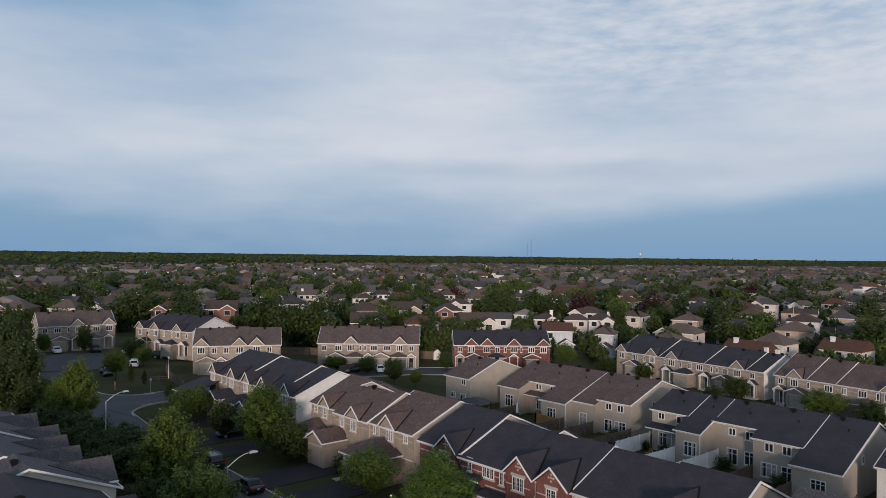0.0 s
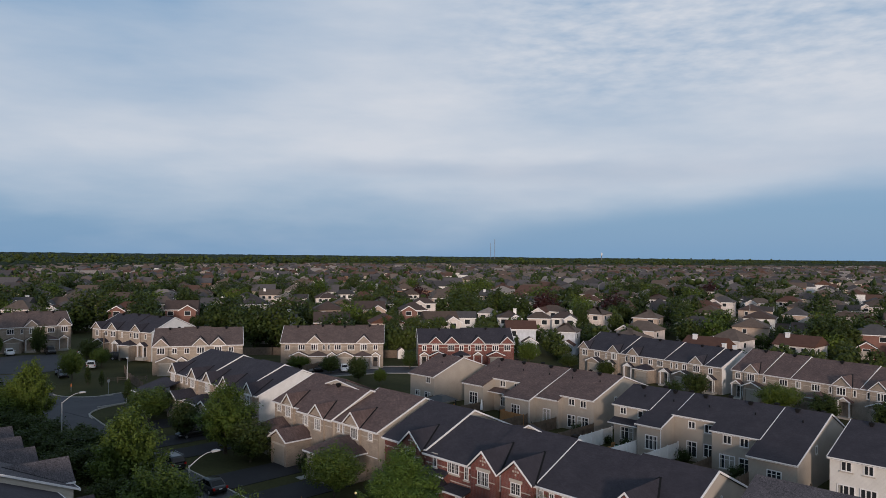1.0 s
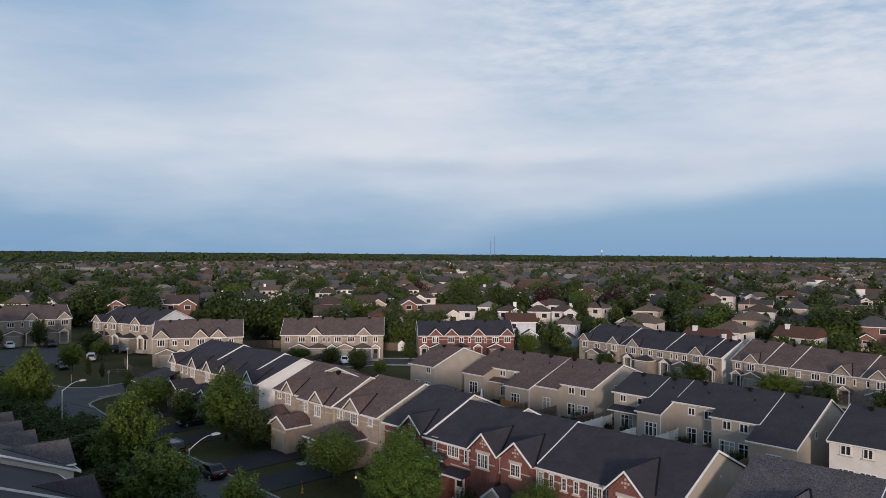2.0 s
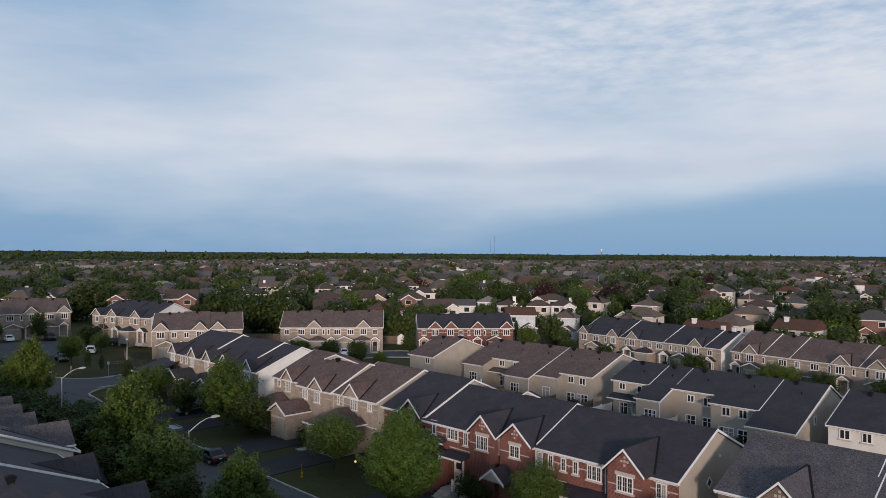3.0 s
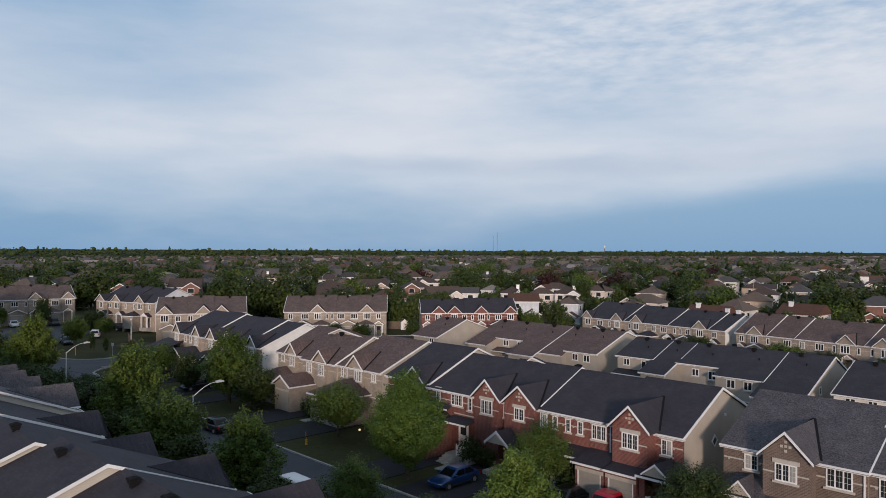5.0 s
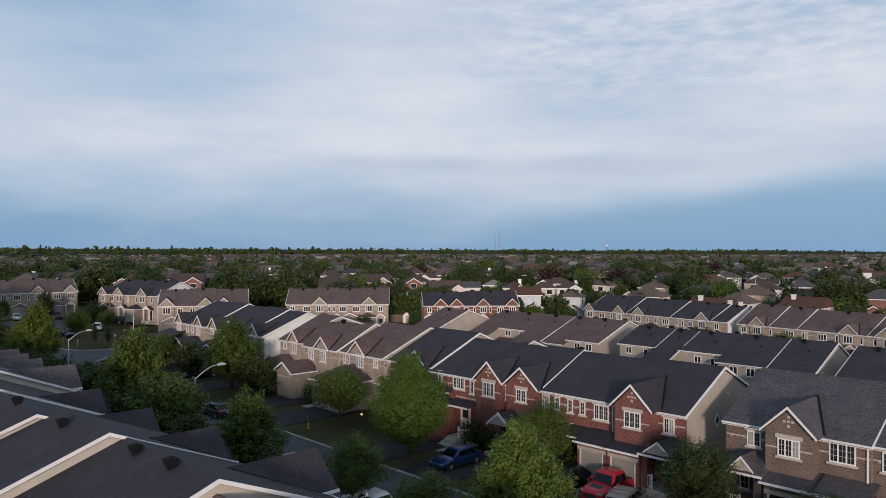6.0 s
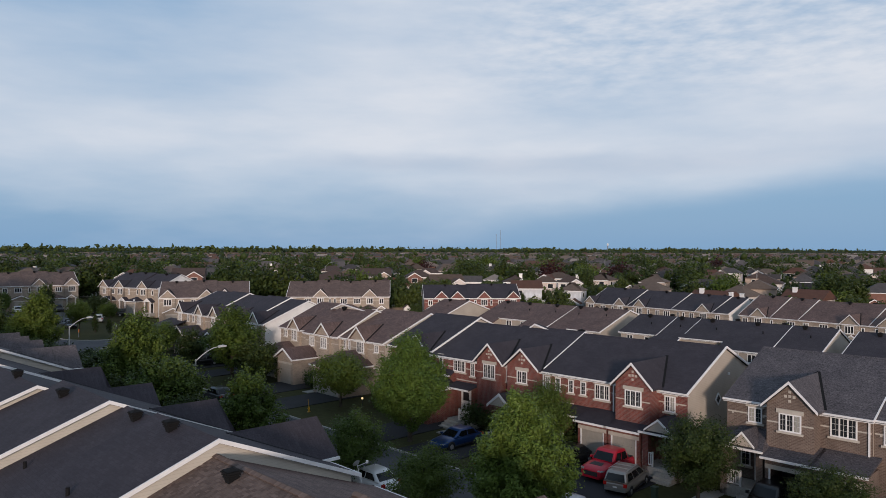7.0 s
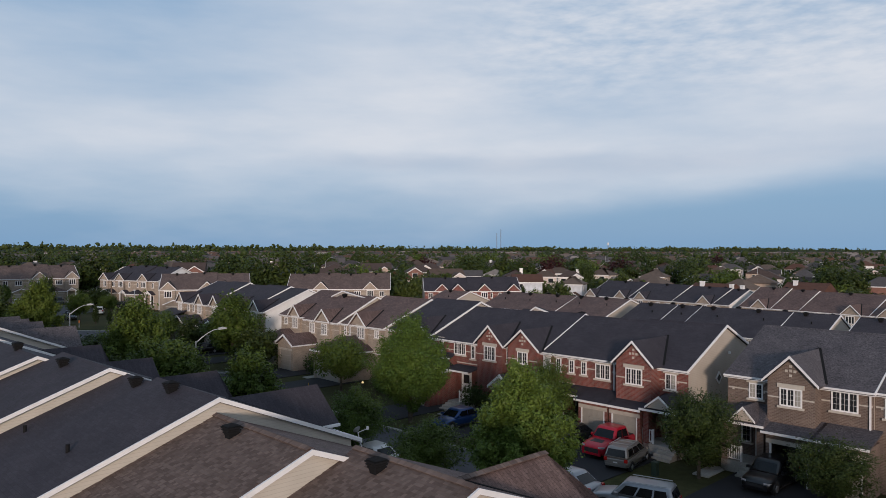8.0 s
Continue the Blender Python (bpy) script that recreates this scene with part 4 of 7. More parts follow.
def block(label, x0, y0, x1, y1, En, R, H, z, roof, front, side, joints, gables, windows, wings, porches, rakes=True, chimneys=()):
    """A row whose near wall runs from (x0, y0) to (x1, y1), left to right. joints: where its units meet; gables, windows (place, lights),
    wings and porches: metres along the wall."""
    L = math.hypot(x1 - x0, y1 - y0)
    a = math.degrees(math.atan2(y1 - y0, x1 - x0))
    ends = [0.0, *joints, L]
    e = En - z
    for i, (ua, ub) in enumerate(zip(ends, ends[1:])):
        w = ub - ua
        rise = 0.16 * (len(joints) - i) if rakes else 0.2 * (i % 2)
        h = house(label, pose(x0 + (x1 - x0) * ua / L, y0 + (y1 - y0) * ua / L, z, 0, 0, a), w, R, 2 * R, e, H - z + rise,
                  front=front, side=side, roof=roof, rakes=("left " if i == 0 else "") + ("right" if rakes or i == len(joints) else ""))
        mine = lambda u: ua <= u < ub or (i == 0 and u < 0)
        for u in gables:
            if mine(u):
                gable(h, u - ua - 1.6, u - ua + 1.6, e + 1.5, proj=0.35)
        for u, n in windows:
            if mine(u):
                ww = (0.5, 0.95, 1.4)[n - 1]
                bay = any(abs(u - v) < 1.2 for v in gables)
                window(h, "near", u - ua - ww / 2, e - 1.5, ww, 1.25 if bay else 1.1, n, False, True, bay, 0.3 if bay else 0.0)
        for k, u in enumerate(wings):
            if mine(u):
                garage_wing(h, u - ua - 1.6, u - ua + 1.6, 1.6 + 0.5 * (k % 2), 2.75, 3.6, k % 2 == 1)
        for u in porches:
            if mine(u):
                front_door(h, u - ua - 0.45, 0.2)
                porch_gable(h, u - ua - 1.1, u - ua + 1.1, 1.3, 2.7, 3.45)
        for u in chimneys:
            if mine(u):
                ch = part("chimney", Shape().box(u - ua - 0.32, u - ua + 0.32, R + 0.5, R + 1.1, h["H"] - 0.9, h["H"] + 0.62), WHITE_SIDING, h["ob"], "small white sided chimney")
                part("chimney_cap", Shape().box(u - ua - 0.38, u - ua + 0.38, R + 0.44, R + 1.16, h["H"] + 0.62, h["H"] + 0.7), WHITE, ch)
        roof_vent(h, w * 0.5, R - 0.6)
        roof_vent(h, w * 0.8, R + 0.6)


TAN_DARK, TAN_TAUPE = "tan townhouse with charcoal shingle roof", "tan townhouse with taupe shingle roof"
block(TAN_DARK, 38.7, 154.9, 57.6, 127.4, 3.3, 6.5, 5.9, -1.7, SH_DARK, TAN_BRICK, WHITE_SIDING, (10.6, 21.2, 30.0), (0.9, 8.9, 13.9, 28.3),
      ((1.2, 3), (4.3, 3), (6.8, 1), (9.1, 3), (12.1, 1), (13.9, 3), (15.9, 1), (18.0, 2), (20.2, 3), (22.8, 1), (24.0, 1), (25.7, 2), (28.4, 3), (31.2, 2)), (4.5, 17.2, 26.0), (8.6, 13.2, 21.9, 31.4), chimneys=(29.4, 31.6))
block("tan townhouse with brown shingle roof", 58.6, 125.2, 80.0, 92.2, 3.3, 6.5, 5.9, -1.7, SH_BROWN, TAN_BRICK, BEIGE, (5.7, 10.6, 21.6, 30.0), (3.7, 19.0, 24.4, 33.0),
      ((1.1, 2), (3.7, 3), (6.0, 1), (9.4, 3), (11.9, 2), (14.8, 3), (17.1, 1), (18.9, 3), (20.8, 1), (23.0, 2), (24.8, 3), (28.0, 2), (33.0, 3), (36.5, 2)), (4.6, 15.6, 25.0, 34.0), (1.4, 9.6, 19.6, 28.6))
block(TAN_TAUPE, -25.2, 147.5, -4.4, 148.1, 5.0, 5.6, 7.9, -0.2, SH_TAUPE, TAN_BRICK, BEIGE, (5.7, 10.3, 14.9), (6.8, 16.8),
      ((1.3, 2), (4.2, 3), (6.8, 3), (8.7, 1), (9.7, 1), (11.5, 3), (14.2, 3), (16.8, 3), (19.2, 2)), (3.8, 7.6, 13.0, 16.6), (10.4, 19.2), rakes=False)
block("red brick townhouse with charcoal shingle roof", 2.9, 152.3, 23.4, 152.9, 4.35, 5.4, 6.95, -0.7, SH_DARK, RED_BRICK, BEIGE, (9.5,), (3.65, 7.05, 12.75, 19.0),
      ((1.3, 2), (3.65, 3), (6.95, 3), (9.2, 2), (10.9, 1), (12.75, 3), (14.3, 1), (16.5, 3), (19.0, 3)), (4.2, 9.0, 16.4), (1.2, 12.6), rakes=False)
block(TAN_TAUPE, -47.4, 137.5, -31.5, 141.4, 5.4, 6.0, 8.2, 0.0, SH_TAUPE, TAN_BRICK, BEIGE, (5.4, 10.2), (1.5, 8.5, 11.8),
      ((1.5, 3), (3.9, 2), (6.1, 2), (8.6, 3), (11.8, 3), (14.2, 2)), (2.6, 9.6), (5.2, 13.6), rakes=False)
block(TAN_DARK, -68.1, 161.5, -53.0, 153.1, 6.3, 6.2, 9.1, 0.8, SH_DARK, TAN_BRICK, WHITE_SIDING, (4.4, 9.8), (0.9, 5.9, 13.0),
      ((1.2, 2), (3.6, 2), (6.2, 3), (8.6, 1), (11.2, 1), (13.2, 3), (15.7, 1)), (3.2, 11.6), (7.8, 15.4), rakes=False)
block(TAN_TAUPE, -88.8, 158.5, -76.1, 167.8, 6.4, 5.6, 9.2, 0.8, SH_TAUPE, TAN_BRICK, BEIGE, (5.0, 10.2), (7.7, 14.2),
      ((1.2, 2), (3.7, 3), (5.9, 1), (7.7, 2), (11.6, 3), (14.3, 3)), (4.0, 11.0), (7.4, 14.0), rakes=False)

# the near row, seen from behind over its roofs, with unseen units added at its end
NEAR = "townhouse seen from behind, charcoal shingle roof with white rakes"


def near_unit(label, s0, s1, dr, H, roof, rakes="right", cross=None, back=5.95):
    """A unit of the near row with its ridge at dr; cross: a gabled bay on the street side as (place, half width, peak, front, pitch)."""
    drop = 2.6 if back < 6.5 else 2.75
    h = terrace(label, s0, s1, dr - 6.9, 6.9, 6.9 + back, H - 2.75, H, Ef=H - drop, side=CREAM, roof=roof, rakes=rakes)
    if cross:
        c, hw, peak, front, pitch = cross
        x = s1 - c
        sh = Shape()
        yf = 6.9 + front
        ze = peak - hw * pitch
        yb = 6.9 + (H - peak) / h["kf"] - 0.2
        yv = 6.9 + (H - ze) / h["kf"]
        sh.slab([(x, yf, peak), (x, yb, peak), (x - hw, yv, ze), (x - hw, yf, ze)], 0.12)
        sh.slab([(x, yb, peak), (x, yf, peak), (x + hw, yf, ze), (x + hw, yv, ze)], 0.12)
        g = part("gable_roof", sh, roof, h["ob"])
        # a black strip in place of the shadow line in this valley
        part("valley_flashing", Shape().beam((x + hw, yv - 0.1, ze + 0.03), (x, yb + 0.2, peak + 0.02), 0.16, 0.03), VENT, g, "dark strip drawn as the shadow line of a roof valley")
        part("gutter", Shape().box(x + hw, x + hw + 0.1, min(yv, yf - 0.4), yf, ze - 0.12, ze), WHITE, g, "white gutter")
        part("gable_wall", Shape().prism([(x - hw + 0.3, 0), (x + hw - 0.3, 0), (x + hw - 0.3, ze), (x, peak - 0.15), (x - hw + 0.3, ze)], "y", min(12, yf - 1.0), yf - 0.3), TAN_BRICK, h["ob"])
    return h


NEAR_GREY, NEAR_BROWN = "townhouse seen from behind, grey shingle roof", "townhouse with brown shingle roof, seen from behind or added unseen for shade"
near = [near_unit(NEAR_BROWN, 12.9, 18.0, 13.9, 7.1, SH_BROWN, "right", (14.4, 2.6, 6.75, 4.9, 0.72), 6.9),
        near_unit(NEAR_BROWN, 18.0, 24.0, 12.1, 7.42, SH_BROWN, "right", None, 6.9),
        near_unit(NEAR, 24.0, 29.2, 12.15, 8.05, SH_DARK, "right", (27.85, 1.75, 7.1, 6.85, 0.85)),
        near_unit(NEAR, 29.2, 33.9, 12.55, 7.58, SH_DARK, ""),
        near_unit(NEAR, 33.9, 40.5, 11.8, 7.93, SH_DARK, "right", (35.6, 1.75, 6.9, 6.1, 0.9)),
        near_unit(NEAR, 40.5, 48.9, 10.55, 7.86, SH_DARK, "right", (42.3, 1.75, 6.92, 6.6, 0.9)),
        near_unit(NEAR, 48.9, 57.3, 10.4, 8.05, SH_DARK, "right", (50.8, 1.75, 6.85, 6.7, 0.95)),
        near_unit(NEAR_GREY, 57.3, 62.2, 11.9, 8.05, SH_GREY, "right", (60.0, 1.75, 7.3, 6.4, 0.9)),
        near_unit(NEAR_GREY, 62.2, 67.6, 11.2, 8.0, SH_GREY, "right", (64.4, 1.75, 7.4, 5.9, 0.9)),
        near_unit(NEAR_GREY, 67.6, 73.2, 11.4, 7.9, SH_GREY, "", (69.6, 1.75, 7.2, 6.0, 0.9)),
        near_unit(NEAR_GREY, 73.2, 79.0, 11.6, 8.0, SH_GREY, "right", (75.0, 1.75, 7.0, 6.4, 0.9)),
        near_unit(NEAR_GREY, 79.0, 91.5, 10.8, 7.9, SH_GREY, "right", (80.8, 1.75, 7.2, 6.6, 0.9))]
near.append(near_unit(NEAR_BROWN, 6.5, 12.9, 13.6, 6.6, SH_BROWN, "right", None, 6.9))
# five plain units out of view, added to shade the lawns and driveways opposite
for s0, s1, dr, H in ((0.4, 6.5, 13.2, 6.9), (-5.8, 0.4, 13.6, 6.6), (-12.0, -5.8, 13.2, 7.0), (-18.4, -12.0, 13.6, 6.7), (-25.0, -18.4, 13.2, 6.9)):
    near.append(near_unit(NEAR_BROWN, s0, s1, dr, H, SH_BROWN, "right"))
BROWN_NEAR = near[:2]
for k, s_at, d_at, big in ((0, 16.3, 13.3, 1), (1, 21.7, 11.5, 1), (2, 26.9, 11.7, 1), (3, 31.5, 12.1, 1), (4, 37.8, 11.0, 1), (5, 43.9, 10.5, 1), (2, 26.3, 7.86, 0), (3, 32.6, 8.1, 0), (6, 50.4, 10.0, 1), (7, 59.5, 11.4, 1)):
    h = near[k]
    roof_vent(h, h["s1"] - s_at, d_at - ((h["ob"].location.x) * 0.7495 + (h["ob"].location.y) * 0.662), bool(big))

# ---- trees ----


def leaf_quads(g, centres, outward, size):
    """A pointed leaf or spray at every centre, tilted at random about the outward direction."""
    n = len(centres)
    nrm = outward * 0.8 + g.normal(0, 0.62, (n, 3))
    nrm[:, 2] += 0.4
    nrm /= np.linalg.norm(nrm, axis=1)[:, None] + 1e-9
    a = np.cross(nrm, g.normal(0, 1, (n, 3)))
    a /= np.linalg.norm(a, axis=1)[:, None] + 1e-9
    b = np.cross(nrm, a)
    L = size * g.uniform(0.6, 1.3, (n, 1))
    q = np.stack([centres - a * L * 0.55, centres - b * L * 0.30 + a * L * 0.05, centres + a * L * 0.65, centres + b * L * 0.30 + a * L * 0.02], axis=1)
    return q


def unit_blob(level):
    """The points and triangles of a small ball, to be pulled out of shape."""
    bm = bmesh.new()
    bmesh.ops.create_icosphere(bm, subdivisions=level, radius=1.0)
    bm.verts.ensure_lookup_table()
    v = np.array([tuple(q.co) for q in bm.verts])
    f = np.array([[q.index for q in t.verts] for t in bm.faces])
    bm.free()
    return v, f


BLOB = {1: unit_blob(1), 2: unit_blob(2)}


def blobs(g, centres, radii, level=2, rough=0.16):
    """One uneven lump of dense leaves at every centre: points and triangles."""
    v, f = BLOB[level]
    n, k = len(centres), len(v)
    lump = v[None] * (1 + g.normal(0, rough, (n, k, 1))) * radii[:, None, :]
    pts = (centres[:, None, :] + lump).reshape(-1, 3)
    tri = (np.arange(n)[:, None, None] * k + f[None]).reshape(-1, 3)
    return pts, tri


def crown_mesh(name, pts, tri, quads, mat):
    """Lumps (triangles) and separate leaves (quads) in one mesh."""
    n, m, q = len(pts), len(tri), len(quads)
    me = bpy.data.meshes.new(name)
    me.vertices.add(n + 4 * q)
    me.vertices.foreach_set("co", np.concatenate([pts, quads.reshape(-1, 3)]).astype(np.float32).ravel())
    me.loops.add(3 * m + 4 * q)
    me.loops.foreach_set("vertex_index", np.concatenate([tri.ravel(), n + np.arange(4 * q)]).astype(np.int32))
    me.polygons.add(m + q)
    me.polygons.foreach_set("loop_start", np.concatenate([np.arange(m) * 3, 3 * m + np.arange(q) * 4]).astype(np.int32))
    me.update(calc_edges=True)
    me.materials.append(mat)
    return me


def unit_rows(v):
    return v / (np.linalg.norm(v, axis=1)[:, None] + 1e-9)


def crown_boughs(g, h0, h1, r, count, shape="oval"):
    """Boughs of leaves that make up an uneven crown: their centres, outward directions and radii."""
    mid, half = (h0 + h1) / 2, (h1 - h0) / 2
    i = np.arange(count) + 0.5
    z = 1 - 2 * i / count
    a = i * 2.39996 + g.uniform(0, 6)
    k = np.stack([np.cos(a) * np.sqrt(1 - z * z), np.sin(a) * np.sqrt(1 - z * z), z], axis=1) + g.normal(0, 0.10, (count, 3))
    k = unit_rows(k)
    rad = np.where(g.uniform(0, 1, count) < 0.78, g.uniform(0.74, 1.05, count), g.uniform(0.35, 0.7, count))
    lobe = 1 + 0.10 * np.sin(3 * np.arctan2(k[:, 1], k[:, 0]) + g.uniform(0, 6)) + 0.07 * np.sin(5 * k[:, 2] + g.uniform(0, 6))
    c = k * (rad * lobe)[:, None]
    if shape == "oval":
        wide = np.clip(1.05 - 0.40 * np.clip(c[:, 2] + 0.1, 0, 2) - 0.18 * np.clip(-c[:, 2] - 0.4, 0, 1), 0.2, 1.2)
    elif shape == "round":
        wide = np.ones(count)
    else:
        wide = 0.95 - 0.75 * (c[:, 2] * 0.5 + 0.5)
    size = r * g.uniform(0.10, 0.175, count) * (190 / count) ** 0.4 * (0.72 if shape == "cone" else 1.0)
    c = np.stack([c[:, 0] * r * wide * 0.84, c[:, 1] * r * wide * 0.84, mid + c[:, 2] * half * 0.90], axis=1)
    return c, k, size


def tree_kind(seed, height, r, leaves, size, mat, bole=0.22, clumps=90, shape="oval", level=2, dense=0.36):
    """The trunk and crown meshes of one kind of tree: boughs of leaves over dense lumps of shade, with loose shoots on top."""
    g = np.random.default_rng(seed)
    h0 = height * bole
    c, k, br = crown_boughs(g, h0, height, r, clumps, shape)
    lift = unit_rows(k * np.array([0.8, 0.8, 0.35]) + np.array([0, 0, 0.75]))
    # every bough is drawn out along its own shoot, and its leaves lie on its skin
    n_shoot = leaves // 5
    i = g.choice(clumps, leaves, p=br ** 2 / (br ** 2).sum())
    v = unit_rows(g.normal(0, 1, (leaves, 3)))
    along = (v * lift[i]).sum(1)[:, None]
    skin = g.uniform(0.70, 1.08, (leaves, 1))
    p = c[i] + (v + 0.55 * along * lift[i]) * br[i][:, None] * skin
    tip = g.integers(0, clumps, n_shoot)
    d = unit_rows(lift[tip] + g.normal(0, 0.35, (n_shoot, 3)))
    p[:n_shoot] = c[tip] + d * br[tip][:, None] * (g.uniform(0.9, 2.3, (n_shoot, 1))) + g.normal(0, 0.05, (n_shoot, 3)) * r * 0.3
    v[:n_shoot] = d
    quads = leaf_quads(g, p, v, size)
    mid = np.array([0, 0, (h0 + height) / 2])
    pts, tri = blobs(g, c, br[:, None] * np.array([1, 1, 1.3]) * dense, level, 0.32)
    fill = g.uniform(0.10, 0.42, (max(4, clumps // 6), 1)) * unit_rows(g.normal(0, 1, (max(4, clumps // 6), 3)))
    core, ctri = blobs(g, mid + fill * np.array([r, r, (height - h0) / 2]) * (0.9 if shape != "cone" else 0.5), np.full((len(fill), 3), r * 0.22 * (0.6 if shape == "cone" else 1.0)), 1, 0.3)
    crown = crown_mesh("crown", np.concatenate([pts, core]), np.concatenate([tri, ctri + len(pts)]), quads, mat)
    sh = Shape()
    top = height * 0.86
    bend = g.normal(0, 0.12, (6, 2)) * r * 0.25
    pts = [(bend[i][0] * (i > 0), bend[i][1] * (i > 0), top * i / 5 - (0.3 if i == 0 else 0)) for i in range(6)]
    r0 = 0.018 * height
    sh.tube(pts, [r0 * 1.25, r0, r0 * 0.85, r0 * 0.6, r0 * 0.35, r0 * 0.1], 7)
    for j in g.choice(len(c), min(len(c), 14), replace=False):
        e = c[j]
        z = max(h0 * 0.85, e[2] - 0.55 * math.hypot(e[0], e[1]) - 0.3)
        z = min(z, top)
        sh.tube([(0, 0, z), (e[0] * 0.5, e[1] * 0.5, (z + e[2]) / 2 + 0.1), tuple(e)], [r0 * 0.38, r0 * 0.22, r0 * 0.06], 5)
    return sh.mesh("trunk", BARK), crown


def plant(kind, x, y, label, turn=0.0, scale=1.0, name="tree", category="tree", z=None, group="street trees", wide=1.0):
    m = pose(x, y, land(x, y) if z is None else z, 0, 0, turn) @ Matrix.Diagonal((scale * wide, scale * wide, scale, 1))
    ob = thing(name, m, label, category, group)
    part("trunk", kind[0], None, ob)
    part("crown", kind[1], None, ob)
    return ob


MAPLES = [tree_kind(10 + i, 9.0, 2.9, (54000, 44000, 15000)[i], (0.15, 0.155, 0.22)[i], LEAF if i < 2 else LEAF_MID, 0.08, clumps=(230, 220, 170)[i], level=1) for i in range(3)]
# the second kind has the shade beside the driveways put into its leaf colour
AIRY = [tree_kind(25 + i, 6.0, 2.6, 17000, 0.13, (LEAF_MID, LEAF_DARK)[i], 0.22, clumps=85, level=1, dense=0.22) for i in range(2)]
ROUND = [tree_kind(20 + i, 6.0, 2.6, 12000, 0.19, LEAF_MID, clumps=120, shape="round", level=1) for i in range(2)]
DARKS = [tree_kind(30 + i, 9.0, 3.4, 4600, 0.40, LEAF_DARK, 0.10, 80, shape="round", level=1, dense=0.5) for i in range(3)]
CONE = tree_kind(40, 9.0, 2.3, 2200, 0.34, LEAF_DARK, 0.05, 90, "cone", 1)
FARS = [tree_kind(50 + i, 9.0, 3.8, 1150, 0.64, (LEAF_DARK, LEAF_DARK, LEAF_MID, LEAF_DARK, LEAF_PURPLE)[i], 0.08, 40, "round" if i % 2 else "oval", 1, 0.36) for i in range(5)]

MAPLE, DARKT = "broad leafy green maple on the lawn", "dense dark green leafy tree"
BUSH = [tree_kind(60 + i, 2.0, 1.3, 1100, 0.20, LEAF_DARK, 0.02, 30, "round", 1) for i in range(2)]


def maple(k, s, d, height, r, label=MAPLE, turn=0):
    x, y = spot(s, d)
    plant(MAPLES[k % 3], x, y, label, turn, height / 9.25, wide=0.95 * r / 2.9 / (height / 9.25))


def rounded(k, s, d, height, r, label="round-crowned green street tree", turn=0):
    x, y = spot(s, d)
    plant(ROUND[k % 2], x, y, label, turn, height / 6.25, wide=0.95 * r / 2.6 / (height / 6.25))


def airy(k, s, d, height, r, label, turn=0):
    x, y = spot(s, d)
    plant(AIRY[k % 2], x, y, label, turn, height / 6.25, wide=0.95 * r / 2.6 / (height / 6.25))


def dark(k, x, y, height, r, label=DARKT, turn=0):
    plant(DARKS[k % 3], x, y, label, turn, height / 9.7, wide=0.86 * r / 3.4 / (height / 9.7))


# trees along the street
maple(0, 22.9, 27.6, 7.9, 2.75, "large leafy maple in front of the brick row")
maple(1, 41.4, 36.7, 8.4, 3.2)
rounded(0, 55.0, 40.0, 5.2, 2.9)
# kind 1: leaves coloured darker for the shade these two stand in
airy(1, 19.7, 40.1, 5.3, 2.5, "small sparse leafy tree beside the driveway")
airy(1, 12.4, 40.0, 3.9, 2.2, "small sparse leafy tree beside the driveway", 70)
maple(2, 76.5, 40.2, 8.4, 3.5)
dark(0, *spot(71.6, 40.6), 4.9, 2.6)
maple(2, 67.0, 25.5, 9.1, 3.3, turn=100)
rounded(1, 56.1, 24.1, 6.3, 3.3, turn=50)
maple(2, 45.2, 25.0, 6.6, 2.6, turn=200)
airy(0, 35.8, 27.0, 4.7, 2.4, "sparse leafy tree beside the near kerb", 120)
airy(0, 28.9, 26.8, 3.9, 2.4, "low spreading leafy tree beside the near kerb", 160)
maple(2, 102.2, 25.0, 7.4, 2.9, turn=30)
maple(2, 100.5, 26.2, 9.6, 2.9, turn=70)
airy(0, 32.1, 41.6, 5.2, 2.4, "small leafy tree before the brick row", 200)


def garden_trees(places, first):
    """Small trees about the gardens: place, height and crown radius."""
    for i, (x, y, hh, r) in enumerate(places, first):
        if i % 3 == 1:
            plant(ROUND[i % 2], x, y, "leafy green garden tree", i * 37, hh / 6.2, wide=r / 2.6 / (hh / 6.2))
        else:
            dark(i, x, y, hh, r, turn=i * 41)


garden_trees(((-101.7, 171, 10, 4), (-85.8, 155.0, 4.7, 1.6), (-78.6, 158.5, 6.5, 2), (-70.9, 120.3, 5.7, 3.3), (-59.1, 130.8, 5.6, 2.3), (-41.5, 86.2, 3.7, 2.4),
    (-37.7, 85.2, 3.2, 2.7), (-34.7, 99.7, 4.7, 3.1), (-27.3, 90.9, 5.0, 2.1), (-66.4, 155.0, 4.6, 2.6), (-60.5, 146.5, 4.0, 2.0), (-36.6, 178.8, 9.2, 4.2),
    (-31.5, 104.5, 4.0, 2.4), (-45.5, 148.5, 5.0, 2.6), (-76.0, 108.0, 7.0, 3.6), (-64.0, 100.0, 6.0, 3.4), (-47.0, 78.0, 5.0, 2.8), (-33.0, 78.5, 4.2, 2.6),
    (-29.5, 70.5, 5.0, 2.6)), 0)
garden_trees(((-21.1, 145, 2.9, 2.4), (-14.4, 141.5, 3.5, 2.3), (-8.6, 134.1, 4.8, 2.2), (-4.4, 130.5, 3.1, 1.3), (-3.3, 171.4, 9.2, 3.4), (-10.8, 211, 6.7, 3.3),
    (6.8, 200, 7.0, 5.2), (1.0, 147.8, 4.1, 1.8), (36.6, 158, 3.1, 2.6), (27.5, 158, 5.6, 2.5)), 1)
